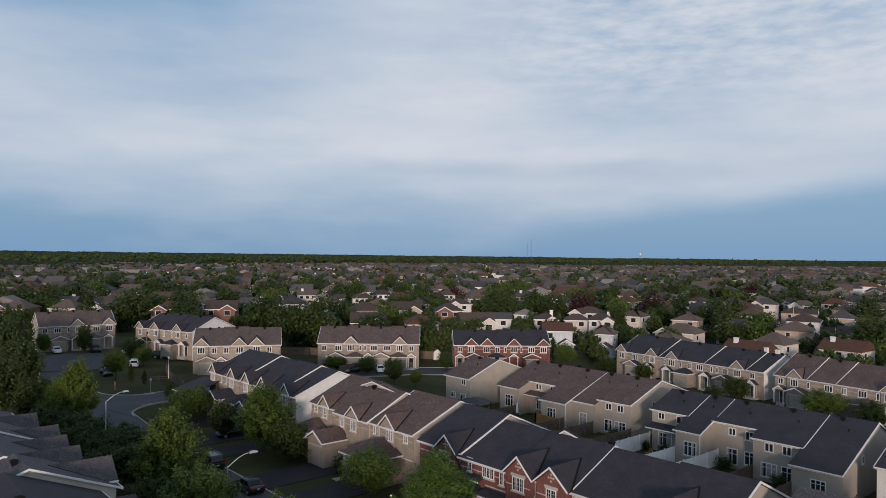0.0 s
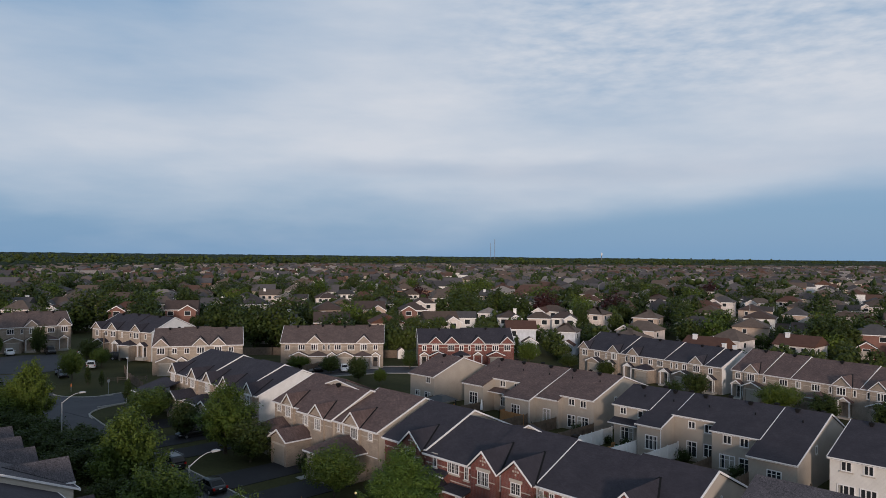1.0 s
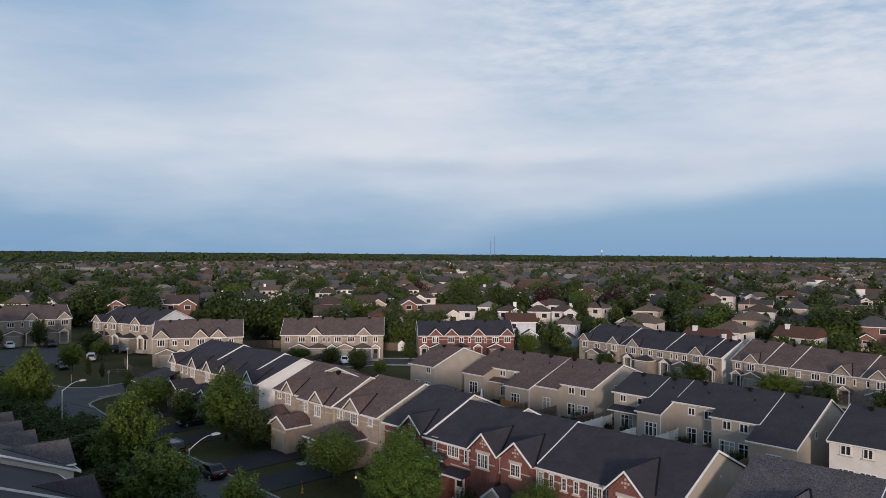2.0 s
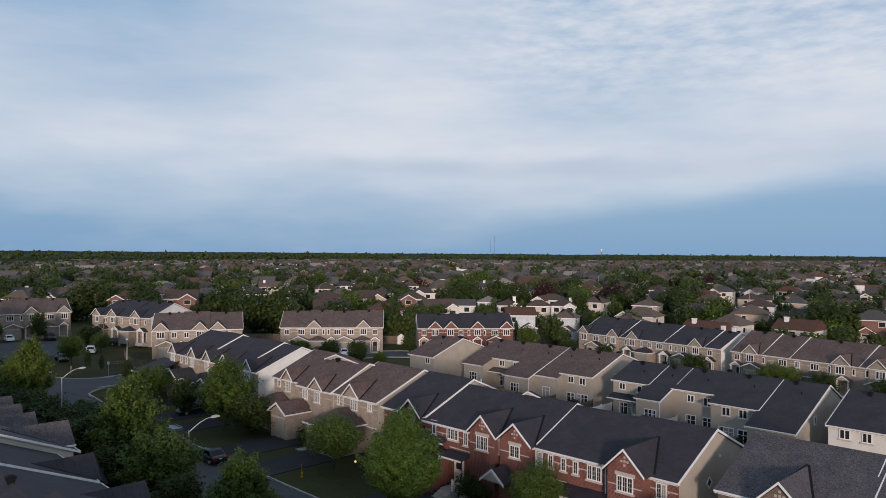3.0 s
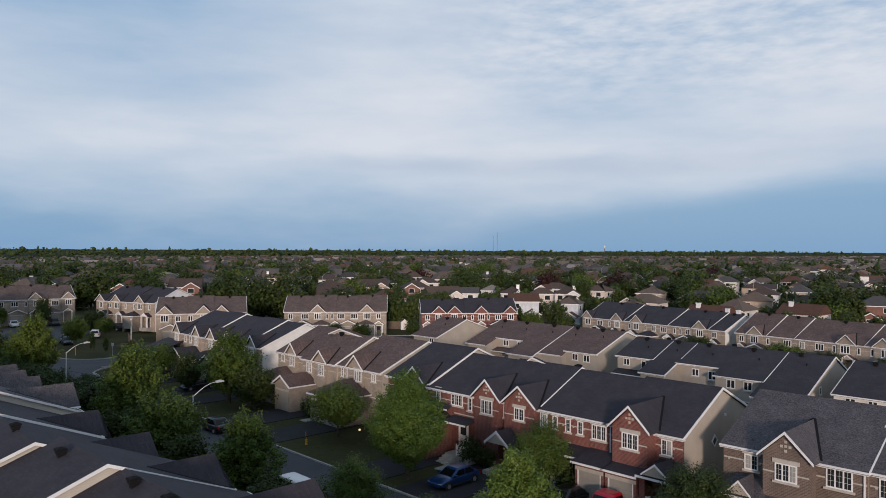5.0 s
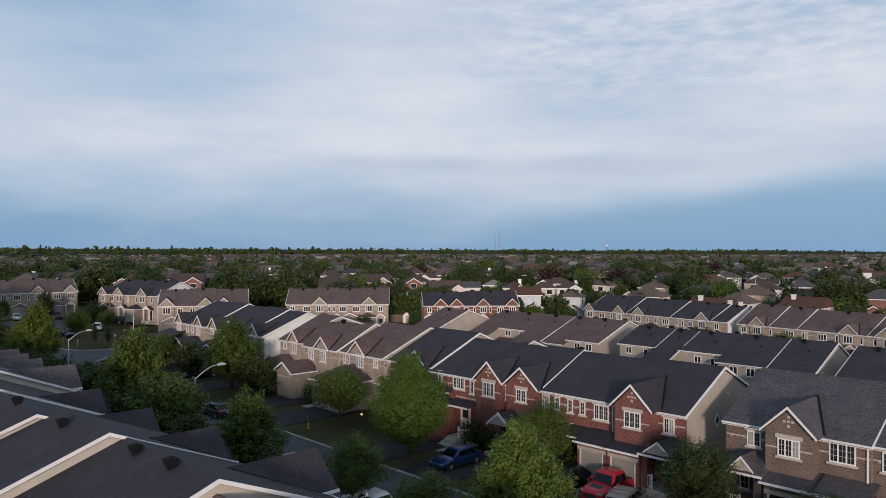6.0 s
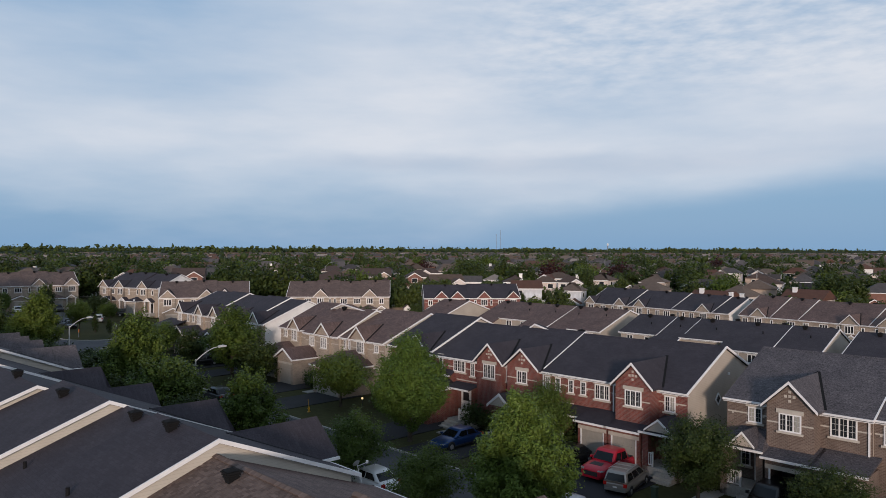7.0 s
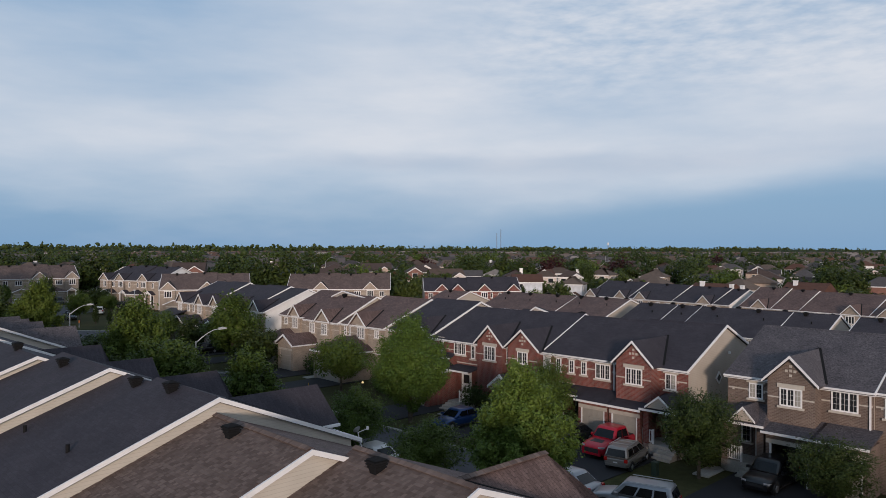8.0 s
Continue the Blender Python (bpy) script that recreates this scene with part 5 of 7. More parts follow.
garden_trees(((42, 147, 3.4, 2.2), (52.6, 127.0, 4.4, 2.8), (60.0, 112.0, 4.7, 3.6), (64.5, 107.0, 4.2, 2.6), (71.3, 235, 9.3, 6), (87.8, 218, 6.9, 4.3),
    (95.4, 206, 6.5, 5), (103.5, 172, 11, 6.0), (98.9, 180, 6, 3.2), (51.2, 209, 9.9, 3.7), (70.0, 100.0, 4.5, 2.4), (76.0, 93.0, 4.5, 2.6), (45.0, 118, 4.0, 2.2)), 2)
for i, (x, y, hh, r) in enumerate(((-73.0, 121.0, 12.5, 4.4), (-66.5, 114.0, 10.0, 3.6), (-60.5, 99.0, 9.5, 3.4), (-84.8, 134.8, 12.0, 4.2), (-88.0, 147.0, 10.0, 4.0), (-54.0, 95.5, 7.0, 3.0), (-79.0, 127.0, 11.0, 4.0))):
    dark(i, x, y, hh, r, "large dense dark green tree beside the turning circle", i * 71)
for i, (s, d, hh, r) in enumerate(((80, 22.6, 5.0, 2.6), (74.5, 22.2, 4.5, 2.4), (86.0, 23.0, 4.6, 2.6), (62.0, 22.4, 4.6, 2.4), (51.0, 23.0, 4.4, 2.2), (92.5, 24.0, 4.4, 2.6), (96.5, 22.0, 5.0, 2.8), (40.5, 24.2, 3.4, 1.9), (107.0, 24.0, 6.0, 3.0))):
    dark(i, *spot(s, d), hh, r, "dark green hedge-like tree behind the near row", i * 63)
for x, y, hh in ((-41.6, 110.4, 4.4), (-55, 127.7, 3.6), (-51.8, 125.7, 3.0), (-43.8, 116.2, 2.8), (26, 166, 6.0)):
    plant(CONE, x, y, "small dark blue-green spruce", x * 3, hh / 9.2, name="spruce", wide=1.1)
for i, (s, d, k) in enumerate(((64.0, 43.0, 0.9), (62.6, 43.4, 0.7), (70.0, 43.2, 0.8), (40.6, 43.2, 1.0), (39.4, 43.4, 0.8), (30.6, 43.0, 0.9), (21.4, 43.2, 1.1), (20.4, 42.6, 0.8),
                               (52.0, 42.8, 1.0), (86.0, 43.5, 1.0), (92.0, 43.5, 1.1), (13.0, 42.0, 0.8))):
    x, y = spot(s, d)
    plant(BUSH[i % 2], x, y, "dense dark green garden shrub", i * 50, k, "shrub", "shrub", group="garden shrubs")

# ---- driveways, walks and kerbside things ----


def plate(name, s0, s1, d0, d1, mat, label, lift=0.06):
    sh = Shape()
    n = max(1, int(abs(d1 - d0) / 4))
    for i in range(n):
        a, b = d0 + (d1 - d0) * i / n, d0 + (d1 - d0) * (i + 1) / n
        c = [(*spot(s, d), 0) for s, d in ((s0, a), (s1, a), (s1, b), (s0, b))]
        sh.slab([(x, y, land(x, y) + lift) for x, y, _ in c], 0.1)
    return tagged(new(name, sh.mesh(name, mat)), label, "driveway" if "drive" in name else "path", kind="structure")


for s0, s1, fresh in ((23.2, 30.6, 0), (35.4, 40.4, 0), (42.6, 46.9, 0), (57.4, 62.0, 1), (64.6, 69.6, 0), (77.8, 82.0, 0), (84, 88.5, 0), (93, 98, 0), (13.0, 18.6, 0), (4, 10, 0)):
    plate("driveway", s0, s1, 34.1, 44.4, DRIVE if fresh else ASPHALT, "dark fresh asphalt driveway" if fresh else "grey asphalt driveway")
for s0, s1 in ((20.5, 23.5), (32.5, 36.0), (46.5, 50.0), (58.5, 62.5), (12.5, 16)):
    plate("driveway", s0, s1, 19.0, 26.8, ASPHALT, "grey asphalt driveway")
for s0, s1, d0, d1 in ((62.4, 63.4, 41.2, 43.5), (40.9, 41.9, 40.0, 44.3), (19.3, 20.3, 40.5, 43.0), (31.0, 32.0, 39.5, 44.3)):
    plate("front_walk", s0, s1, d0, d1, CONCRETE, "pale concrete front walk", 0.07)


def hydrant(s, d):
    yellow = plain("hydrant_paint", (0.55, 0.28, 0.02), 0.5)
    ob = thing("fire_hydrant", row_pose(s, d) @ Matrix.Diagonal((0.7, 0.7, 0.66, 1)), "yellow fire hydrant with a tall marker rod on the lawn", "hydrant")
    part("barrel", Shape().tube([(0, 0, -0.05), (0, 0, 0.08), (0, 0, 0.09), (0, 0, 0.55), (0, 0, 0.66), (0, 0, 0.75)], [0.2, 0.2, 0.12, 0.12, 0.15, 0.05], 12), yellow, ob)
    for a in (-1, 1):
        part("nozzle", Shape().tube([(0, 0, 0.45), (0.22 * a, 0, 0.45)], [0.07, 0.07], 8), yellow, ob)
    part("marker_rod", Shape().tube([(0.12, 0, 0.05), (-0.25, 0.05, 1.7)], [0.03, 0.03], 6), yellow, ob)


hydrant(55.2, 36.6)


hydrant(131.1, 37.3)


def post_with_plate(name, x, y, height, label, plate_mat, w=0.35, hh=0.45):
    ob = thing(name, pose(x, y, land(x, y), 0, 0, 20), label, "sign")
    part("post", Shape().tube([(0, 0, -0.2), (0, 0, height)], [0.04, 0.04], 8), STEEL, ob)
    part("plate", Shape().box(-w / 2, w / 2, -0.06, -0.04, height - hh, height), plate_mat, ob)


def utility_pole(x, y, height):
    ob = thing("utility_pole", pose(x, y, land(x, y)), "weathered grey wooden utility pole", "pole")
    part("pole", Shape().tube([(0, 0, -0.5), (0, 0, height * 0.5), (0, 0, height)], [0.17, 0.15, 0.12], 10), WOOD, ob)
    part("cap", Shape().tube([(0, 0, height), (0, 0, height + 0.08)], [0.13, 0.06], 10), STEEL, ob)


def rail_fence(x0, y0, x1, y1):
    ob = thing("rail_fence", pose(x0, y0, land(x0, y0)), "low grey split-rail wooden fence", "fence")
    d = Vector((x1 - x0, y1 - y0, 0))
    n = 4
    for k in range(n + 1):
        q = d * k / n
        part("post", Shape().box(q.x - 0.08, q.x + 0.08, q.y - 0.08, q.y + 0.08, -0.3, 1.0), WOOD, ob)
    for z in (0.45, 0.8):
        part("rail", Shape().beam((0, 0, z), (d.x, d.y, z), 0.07, 0.12), WOOD, ob)


post_with_plate("marker_post", -55.0, 121.5, 1.3, "short orange and white marker post on the far lawn", plain("orange_marker", (0.6, 0.18, 0.05), 0.6), 0.16, 0.5)
post_with_plate("road_sign", -48.2, 119.6, 2.3, "plain steel road sign on a post, its back in view", STEEL)
utility_pole(-62.2, 151.8, 6.2)
rail_fence(-52.3, 129.4, -46.2, 131.3)
ac = thing("air_conditioner", pose(-13.4, 80.4, land(-13.4, 80.4), 0, 0, ANG), "dark grey outdoor air conditioner beside the garage", "air conditioner")
part("casing", Shape().box(-0.45, 0.45, -0.4, 0.4, 0.05, 0.95), DARK, ac)
part("lid", Shape().box(-0.48, 0.48, -0.43, 0.43, 0.95, 1.0), STEEL, ac)
part("pad", Shape().box(-0.55, 0.55, -0.5, 0.5, -0.1, 0.05), CONCRETE, ac)


def street_lamp(s, d, height, arm, turn, label="galvanised steel street lamp with a curved arm"):
    ob = thing("street_lamp", row_pose(s, d, land(*spot(s, d)), turn), label, "street lamp", "street lamps")
    part("pole", Shape().tube([(0, 0, -0.3), (0, 0, height * 0.55), (0, 0, height * 0.86)], [0.10, 0.075, 0.06], 10), STEEL, ob)
    pts = [(arm * t, 0, height * 0.84 + height * 0.16 * math.sin(t * math.pi / 2)) for t in (0, 0.25, 0.5, 0.75, 1.0)]
    part("arm", Shape().tube(pts, [0.05, 0.04, 0.035, 0.03, 0.03], 8), STEEL, ob)
    h = Shape()
    x = arm
    h.prism([(x - 0.1, height - 0.08), (x + 0.55, height - 0.02), (x + 0.6, height + 0.05), (x + 0.3, height + 0.14), (x - 0.1, height + 0.08)], "y", -0.14, 0.14)
    part("lamp_head", h, STEEL, ob, "grey luminaire head")


street_lamp(56.4, 26.4, 6.65, 1.9, 75)
street_lamp(90.0, 26.7, 6.65, 1.9, 75)
street_lamp(112.0, 42.4, 6.7, 1.4, 160)
for x, y, hgt, a, tn in ((60.0, 225.0, 10, 2.4, 20), (-28.0, 235.0, 10, 2.4, 20), (90.0, 330.0, 11, 2.6, 20), (118.0, 240.0, 10, 2.4, 200)):
    s, d = sd_of(x, y)
    street_lamp(s, d, hgt, a, tn, "tall far steel road lamp with a curved arm")

# ---- cars ----
TYRE = plain("tyre_rubber", (0.02, 0.02, 0.02), 0.85)
RIM = plain("alloy_rim", (0.45, 0.45, 0.46), 0.35, 0.8)
HEADLIGHT = plain("headlight_lens", (0.34, 0.34, 0.36), 0.12)
CAR_GLASS = plain("tinted_car_glass", (0.008, 0.009, 0.010), 0.12, spec=0.35, vary=0.0)
TAIL = plain("tail_light_lens", (0.35, 0.015, 0.012), 0.2)


def paint(name, c, metal=0.35):
    m, nt, b = material(name, 0.28, metal, 0.5)
    b.inputs["Base Color"].default_value = (*c, 1)
    b.inputs["Coat Weight"].default_value = 0.25
    b.inputs["Coat Roughness"].default_value = 0.08
    return m


PAINTS = {"black": paint("black_car_paint", (0.007, 0.007, 0.008), 0.0), "blue": paint("blue_car_paint", (0.012, 0.045, 0.15)), "red": paint("red_car_paint", (0.42, 0.010, 0.026), 0.1),
          "silver": paint("silver_car_paint", (0.27, 0.28, 0.30), 0.5), "grey": paint("grey_car_paint", (0.27, 0.255, 0.24), 0.5), "white": paint("white_car_paint", (0.75, 0.75, 0.76), 0.0)}
#         length, width, height, belt, bonnet, cab base from/to, roof from/to (fractions of the length from the tail)
KINDS = {"sedan": (4.7, 1.82, 1.45, 0.92, 0.86, 0.08, 0.74, 0.24, 0.56), "suv": (4.75, 1.92, 1.74, 1.08, 1.02, 0.0, 0.74, 0.05, 0.60),
         "minivan": (5.1, 1.98, 1.76, 1.05, 1.0, 0.0, 0.84, 0.06, 0.60), "pickup": (5.7, 2.02, 1.92, 1.2, 1.16, 0.38, 0.76, 0.42, 0.66)}


def ring(x, w, z0, z1, n=20, e=0.38):
    """A rounded box section across the car."""
    zc, hh = (z0 + z1) / 2, (z1 - z0) / 2
    pw = lambda v: math.copysign(abs(v) ** e, v)
    return [(x, w * pw(math.cos(2 * math.pi * (k + 0.5) / n)), zc + hh * pw(math.sin(2 * math.pi * (k + 0.5) / n))) for k in range(n)]


def plan_ring(x0, x1, w, z, r, n=4):
    """A rounded rectangle in plan."""
    pts = []
    for cx, cy, a0 in ((x1 - r, w - r, 0), (x0 + r, w - r, 90), (x0 + r, -w + r, 180), (x1 - r, -w + r, 270)):
        pts += [(cx + r * math.cos(radians(a0 + 90 * k / (n - 1))), cy + r * math.sin(radians(a0 + 90 * k / (n - 1))), z) for k in range(n)]
    return pts


def smooth_part(name, shape, mat, parent, label=""):
    ob = part(name, shape, mat, parent, label)
    for f in ob.data.polygons:
        f.use_smooth = len(f.vertices) == 4
    return ob


def loft(rings):
    sh = Shape()
    n = len(rings[0])
    vs = [p for r in rings for p in r]
    fs = [tuple(range(n))[::-1], tuple(range((len(rings) - 1) * n, len(rings) * n))]
    fs += [(i * n + k, i * n + (k + 1) % n, (i + 1) * n + (k + 1) % n, (i + 1) * n + k) for i in range(len(rings) - 1) for k in range(n)]
    return sh.add(vs, fs)


def car(kind, colour, x, y, heading, label, rails=False, size=0.91):
    """A parked car that stands at (x, y) and points along heading (degrees)."""
    L, W, H, belt, bonnet, c0, c1, r0, r1 = KINDS[kind]
    mat = PAINTS[colour]
    ob = thing(kind, pose(x, y, land(x, y) + 0.06, 0, 0, heading) @ Matrix.Diagonal((size, size, size, 1)), label, "car", "parked cars")
    X = lambda f: (f - 0.5) * L
    hw = W / 2
    mid = (belt + bonnet) / 2
    body = loft([ring(X(0.0), hw * 0.80, 0.46, belt - 0.2), ring(X(0.012), hw * 0.90, 0.36, belt - 0.09), ring(X(0.05), hw * 0.97, 0.27, belt - 0.02), ring(X(0.13), hw, 0.22, belt),
                 ring(X(0.45), hw, 0.2, belt + 0.01), ring(X(c1 - 0.1), hw, 0.2, belt), ring(X(c1), hw, 0.2, mid), ring(X(c1 + 0.06), hw * 0.99, 0.2, bonnet - 0.01), ring(X(0.90), hw * 0.97, 0.22, bonnet - 0.08),
                 ring(X(0.955), hw * 0.93, 0.25, bonnet - 0.16), ring(X(0.985), hw * 0.86, 0.3, bonnet - 0.25), ring(X(1.0), hw * 0.76, 0.4, bonnet - 0.34)])
    bd = smooth_part("body", body, mat, ob)
    part("sill_trim", Shape().box(X(0.25), X(0.74), -hw - 0.006, hw + 0.006, 0.2, 0.3), DARK, bd)
    part("grille", Shape().box(X(0.985), X(1.0) + 0.012, -hw * 0.55, hw * 0.55, 0.46, bonnet - 0.4), DARK, bd, "black front grille")
    part("bumper", Shape().prism([(X(0.0) - 0.04, 0.36), (X(0.03), 0.30), (X(0.03), 0.56), (X(0.0) - 0.04, 0.52)], "y", -hw * 0.82, hw * 0.82), DARK if kind == "pickup" else mat, bd)
    part("bumper", Shape().prism([(X(1.0) + 0.03, 0.30), (X(1.0) + 0.03, 0.44), (X(0.98), 0.48), (X(0.98), 0.26)], "y", -hw * 0.74, hw * 0.74), mat, bd)
    a, b, c, d = X(c0), X(c1), X(r0), X(r1)
    wb, wt = hw - 0.05, hw - 0.22
    k = lambda u, v, f: u + (v - u) * f
    level = lambda f, z, grow=0.0, r=0.16: plan_ring(k(a, c, f) - grow, k(b, d, f) + grow, k(wb, wt, f) + grow, z, r)
    g0, g1 = belt - 0.08, H - 0.05
    at = lambda f: k(g0, g1, f)
    smooth_part("cabin", loft([level(0.0, g0), level(0.3, at(0.3)), level(0.6, at(0.6)), level(0.86, at(0.86)), level(0.97, at(0.97), -0.01), level(1.03, H - 0.015, -0.05), level(1.08, H + 0.005, -0.16), level(1.12, H + 0.012, -0.34)]), mat, bd)

    def glass(corners, out):
        q = [Vector(p) + Vector(out) * 0.008 for p in corners]
        part("window", Shape().add([*q, *[p - Vector(out) * 0.03 for p in q]], [(0, 1, 2, 3), (7, 6, 5, 4), (0, 4, 5, 1), (1, 5, 6, 2), (2, 6, 7, 3), (3, 7, 4, 0)]), CAR_GLASS, bd, "dark car glass")

    lo, hi = 0.16, 0.84
    for xa, xb, out in ((b, d, 1), (a, c, -1)):
        if out < 0 and kind == "pickup":
            low = 0.3
        else:
            low = lo
        row = lambda f, n: (k(xa, xb, f), n * (k(wb, wt, f) - 0.15), at(f))
        glass([row(low, -1), row(low, 1), row(hi, 1), row(hi, -1)], (out, 0, 0.35))
    cuts = {"sedan": (0.06, 0.5, 0.94), "suv": (0.05, 0.33, 0.64, 0.95), "minivan": (0.05, 0.36, 0.68, 0.95), "pickup": (0.06, 0.5, 0.94)}[kind]
    for sgn in (-1, 1):
        for u, v in zip(cuts, cuts[1:]):
            spot_on = lambda e, f: (k(k(a, c, f) + 0.1, k(b, d, f) - 0.12, e), sgn * k(wb, wt, f), at(f))
            glass([spot_on(u + 0.018, lo), spot_on(v - 0.018, lo), spot_on(v - 0.018, hi), spot_on(u + 0.018, hi)], (0, sgn, 0.25))
    if kind == "pickup":
        bed = Shape().box(X(0.015), X(0.37), -hw + 0.16, hw - 0.16, belt - 0.02, belt + 0.014)
        part("bed_cover", bed, DARK, ob, "black tonneau cover")
        part("bonnet_stripe", Shape().slab([(X(c1 + 0.05), -0.42, bonnet + 0.0), (X(c1 + 0.05), 0.42, bonnet + 0.0), (X(0.9), 0.5, bonnet - 0.07), (X(0.9), -0.5, bonnet - 0.07)], 0.03), DARK, ob)
    if rails:
        for sgn in (-1, 1):
            part("roof_rail", Shape().beam((X(r0 + 0.04), sgn * (wt - 0.06), H + 0.06), (X(r1 - 0.04), sgn * (wt - 0.06), H + 0.06), 0.035, 0.04), STEEL, ob)
        for f in (0.3, 0.6) if kind == "minivan" else ():
            part("crossbar", Shape().beam((X(r0 + (r1 - r0) * f), -wt + 0.05, H + 0.08), (X(r0 + (r1 - r0) * f), wt - 0.05, H + 0.08), 0.06, 0.03), STEEL, ob)
    wr = 0.34 if kind in ("sedan", "minivan") else 0.38
    for f in (0.17, 0.81):
        for sgn in (-1, 1):
            part("wheel_arch", Shape().tube([(X(f), sgn * (hw - 0.2), wr - 0.03), (X(f), sgn * (hw + 0.004), wr - 0.03)], [wr + 0.07, wr + 0.07], 20), DARK, bd)
            w = part("wheel", Shape().tube([(X(f), sgn * (hw - 0.24), wr - 0.06), (X(f), sgn * (hw + 0.012), wr - 0.06)], [wr, wr], 18), TYRE, ob)
            part("rim", Shape().tube([(X(f), sgn * (hw - 0.05), wr - 0.06), (X(f), sgn * (hw + 0.025), wr - 0.06)], [wr * 0.66, wr * 0.58], 12), RIM, w)
    for sgn in (-1, 1):
        part("headlight", Shape().prism([(X(0.945), sgn * hw * 0.93), (X(0.985), sgn * hw * 0.86), (X(1.0) + 0.005, sgn * hw * 0.56), (X(0.96), sgn * hw * 0.56)], "z", bonnet - 0.36, bonnet - 0.25), HEADLIGHT, ob)
        part("tail_light", Shape().box(X(0.0) - 0.02, X(0.03), sgn * hw * 0.8 - 0.12, sgn * hw * 0.8 + 0.12, belt - 0.32, belt - 0.06), TAIL, ob)
        part("mirror", Shape().box(X(c1 - 0.1), X(c1 - 0.06), sgn * (hw + 0.1) - 0.1, sgn * (hw + 0.1) + 0.1, belt - 0.02, belt + 0.14), mat, ob)
    part("number_plate", Shape().box(X(0.0) - 0.03, X(0.0) - 0.01, -0.16, 0.16, 0.62, 0.72), WHITE, ob, "blank white plate")
    return ob


TO_HOUSE, TO_STREET, DOWN, UPST = ANG + 90, ANG - 90, ANG, ANG + 180
for kind, colour, s, d, hd, lab, rl in (
        ("pickup", "red", 26.15, 41.2, TO_STREET, "bright red pickup with black bed cover on the driveway", False),
        ("minivan", "grey", 24.05, 39.5, TO_HOUSE + 11, "grey-beige minivan with roof rails on the driveway", True),
        ("sedan", "black", 29.4, 40.6, TO_STREET, "black car on the driveway beside a pickup", False),
        ("sedan", "blue", 38.1, 38.5, TO_STREET, "bright blue sedan on the driveway", False),
        ("suv", "black", 16.2, 41.7, TO_STREET, "black SUV at the open garage", False),
        ("suv", "silver", 19.4, 32.6, UPST + 16, "silver SUV with roof rails beside the kerb", True),
        ("sedan", "silver", 23.7, 32.4, UPST, "silver sedan parked beside the kerb", False),
        ("sedan", "black", 65.6, 32.9, UPST, "black sedan parked beside the kerb", False),
        ("suv", "black", 75.4, 33.2, UPST, "black SUV parked beside the kerb", True),
        ("suv", "white", 44.2, 27.9, UPST, "white SUV parked beside the near kerb", False),
        ("sedan", "white", 35.0, 27.8, UPST, "white sedan parked beside the near kerb", False),
        ("sedan", "black", 143.0, 42.6, -60, "black sedan on the far street", False),
        ("sedan", "black", 147.0, 43.4, -70, "black sedan on the far street", False),
        ("suv", "black", 31.5, 36.5, TO_HOUSE, "dark car beneath the maple", False),
        ("sedan", "black", 86.3, 41.0, TO_STREET, "black sedan on a driveway under trees", False)):
    x, y = spot(s, d)
    car(kind, colour, x, y, hd, lab, rl, 0.8 if kind == "minivan" else 0.91)
for kind, colour, x, y, hd, lab in (("sedan", "white", -84.5, 158.0, -54, "white hatchback on the far driveway"), ("suv", "black", -77.2, 160.5, -54, "black SUV on the far driveway"),
                                    ("suv", "white", -62.0, 145.5, 110, "white SUV on the far street"), ("pickup", "white", -68.2, 159.5, 60, "white pickup on the far street"),
                                    ("suv", "black", -60.5, 156.0, 20, "black SUV on the far street"), ("sedan", "grey", -19.0, 143.5, -80, "grey sedan at the tan row"),
                                    ("sedan", "white", -12.0, 144.0, -80, "white sedan at the tan row"), ("suv", "black", -17.0, 144.5, -90, "black SUV at the tan row")):
    car(kind, colour, x, y, hd, lab)

# ---- gardens behind the red row ----
VINYL = plain("white_vinyl", (0.8, 0.8, 0.8), 0.4)


def fence(line, height, mat, label, board=0.28, gap=0.0):
    """A fence along street coordinates: posts and boards, standing on the land."""
    pts = [Vector((*spot(s, d), 0)) for s, d in line]
    p0 = pts[0]
    ob = thing("fence", pose(p0.x, p0.y, 0), label, "fence", "garden fences")
    for a, b in zip(pts, pts[1:]):
        n = max(1, round((b - a).length / 2.4))
        for i in range(n + 1):
            q = a.lerp(b, i / n)
            z = land(q.x, q.y)
            part("post", Shape().box(q.x - p0.x - 0.06, q.x - p0.x + 0.06, q.y - p0.y - 0.06, q.y - p0.y + 0.06, z - 0.3, z + height + 0.1), mat, ob)
        for i in range(n):
            q, r = a.lerp(b, i / n), a.lerp(b, (i + 1) / n)
            zq, zr = land(q.x, q.y), land(r.x, r.y)
            m = max(1, round((r - q).length / board))
            side = Vector((-(r - q).y, (r - q).x, 0)).normalized() * 0.02
            front, back = [], []
            for k in range(m):
                proud = side * (1.0 if k % 2 else 0.45)
                for f in (k / m, (k + 1) / m):
                    front.append((q.lerp(r, f) - p0 - proud, zq + (zr - zq) * f))
                    back.append((q.lerp(r, f) - p0 + proud, zq + (zr - zq) * f))
            edge = front + back[::-1]
            c = len(edge)
            panel = Shape().add([p + Vector((0, 0, z + 0.03)) for p, z in edge] + [p + Vector((0, 0, z + height)) for p, z in edge],
                                [(k, (k + 1) % c, c + (k + 1) % c, c + k) for k in range(c)] + [(a, a + 1, c - 2 - a, c - 1 - a)[::-1] for a in range(0, 2 * m - 1, 2)]
                                + [(c + a, c + a + 1, 2 * c - 2 - a, 2 * c - 1 - a) for a in range(0, 2 * m - 1, 2)])
            part("fence_panel", panel, mat, ob)
    return ob


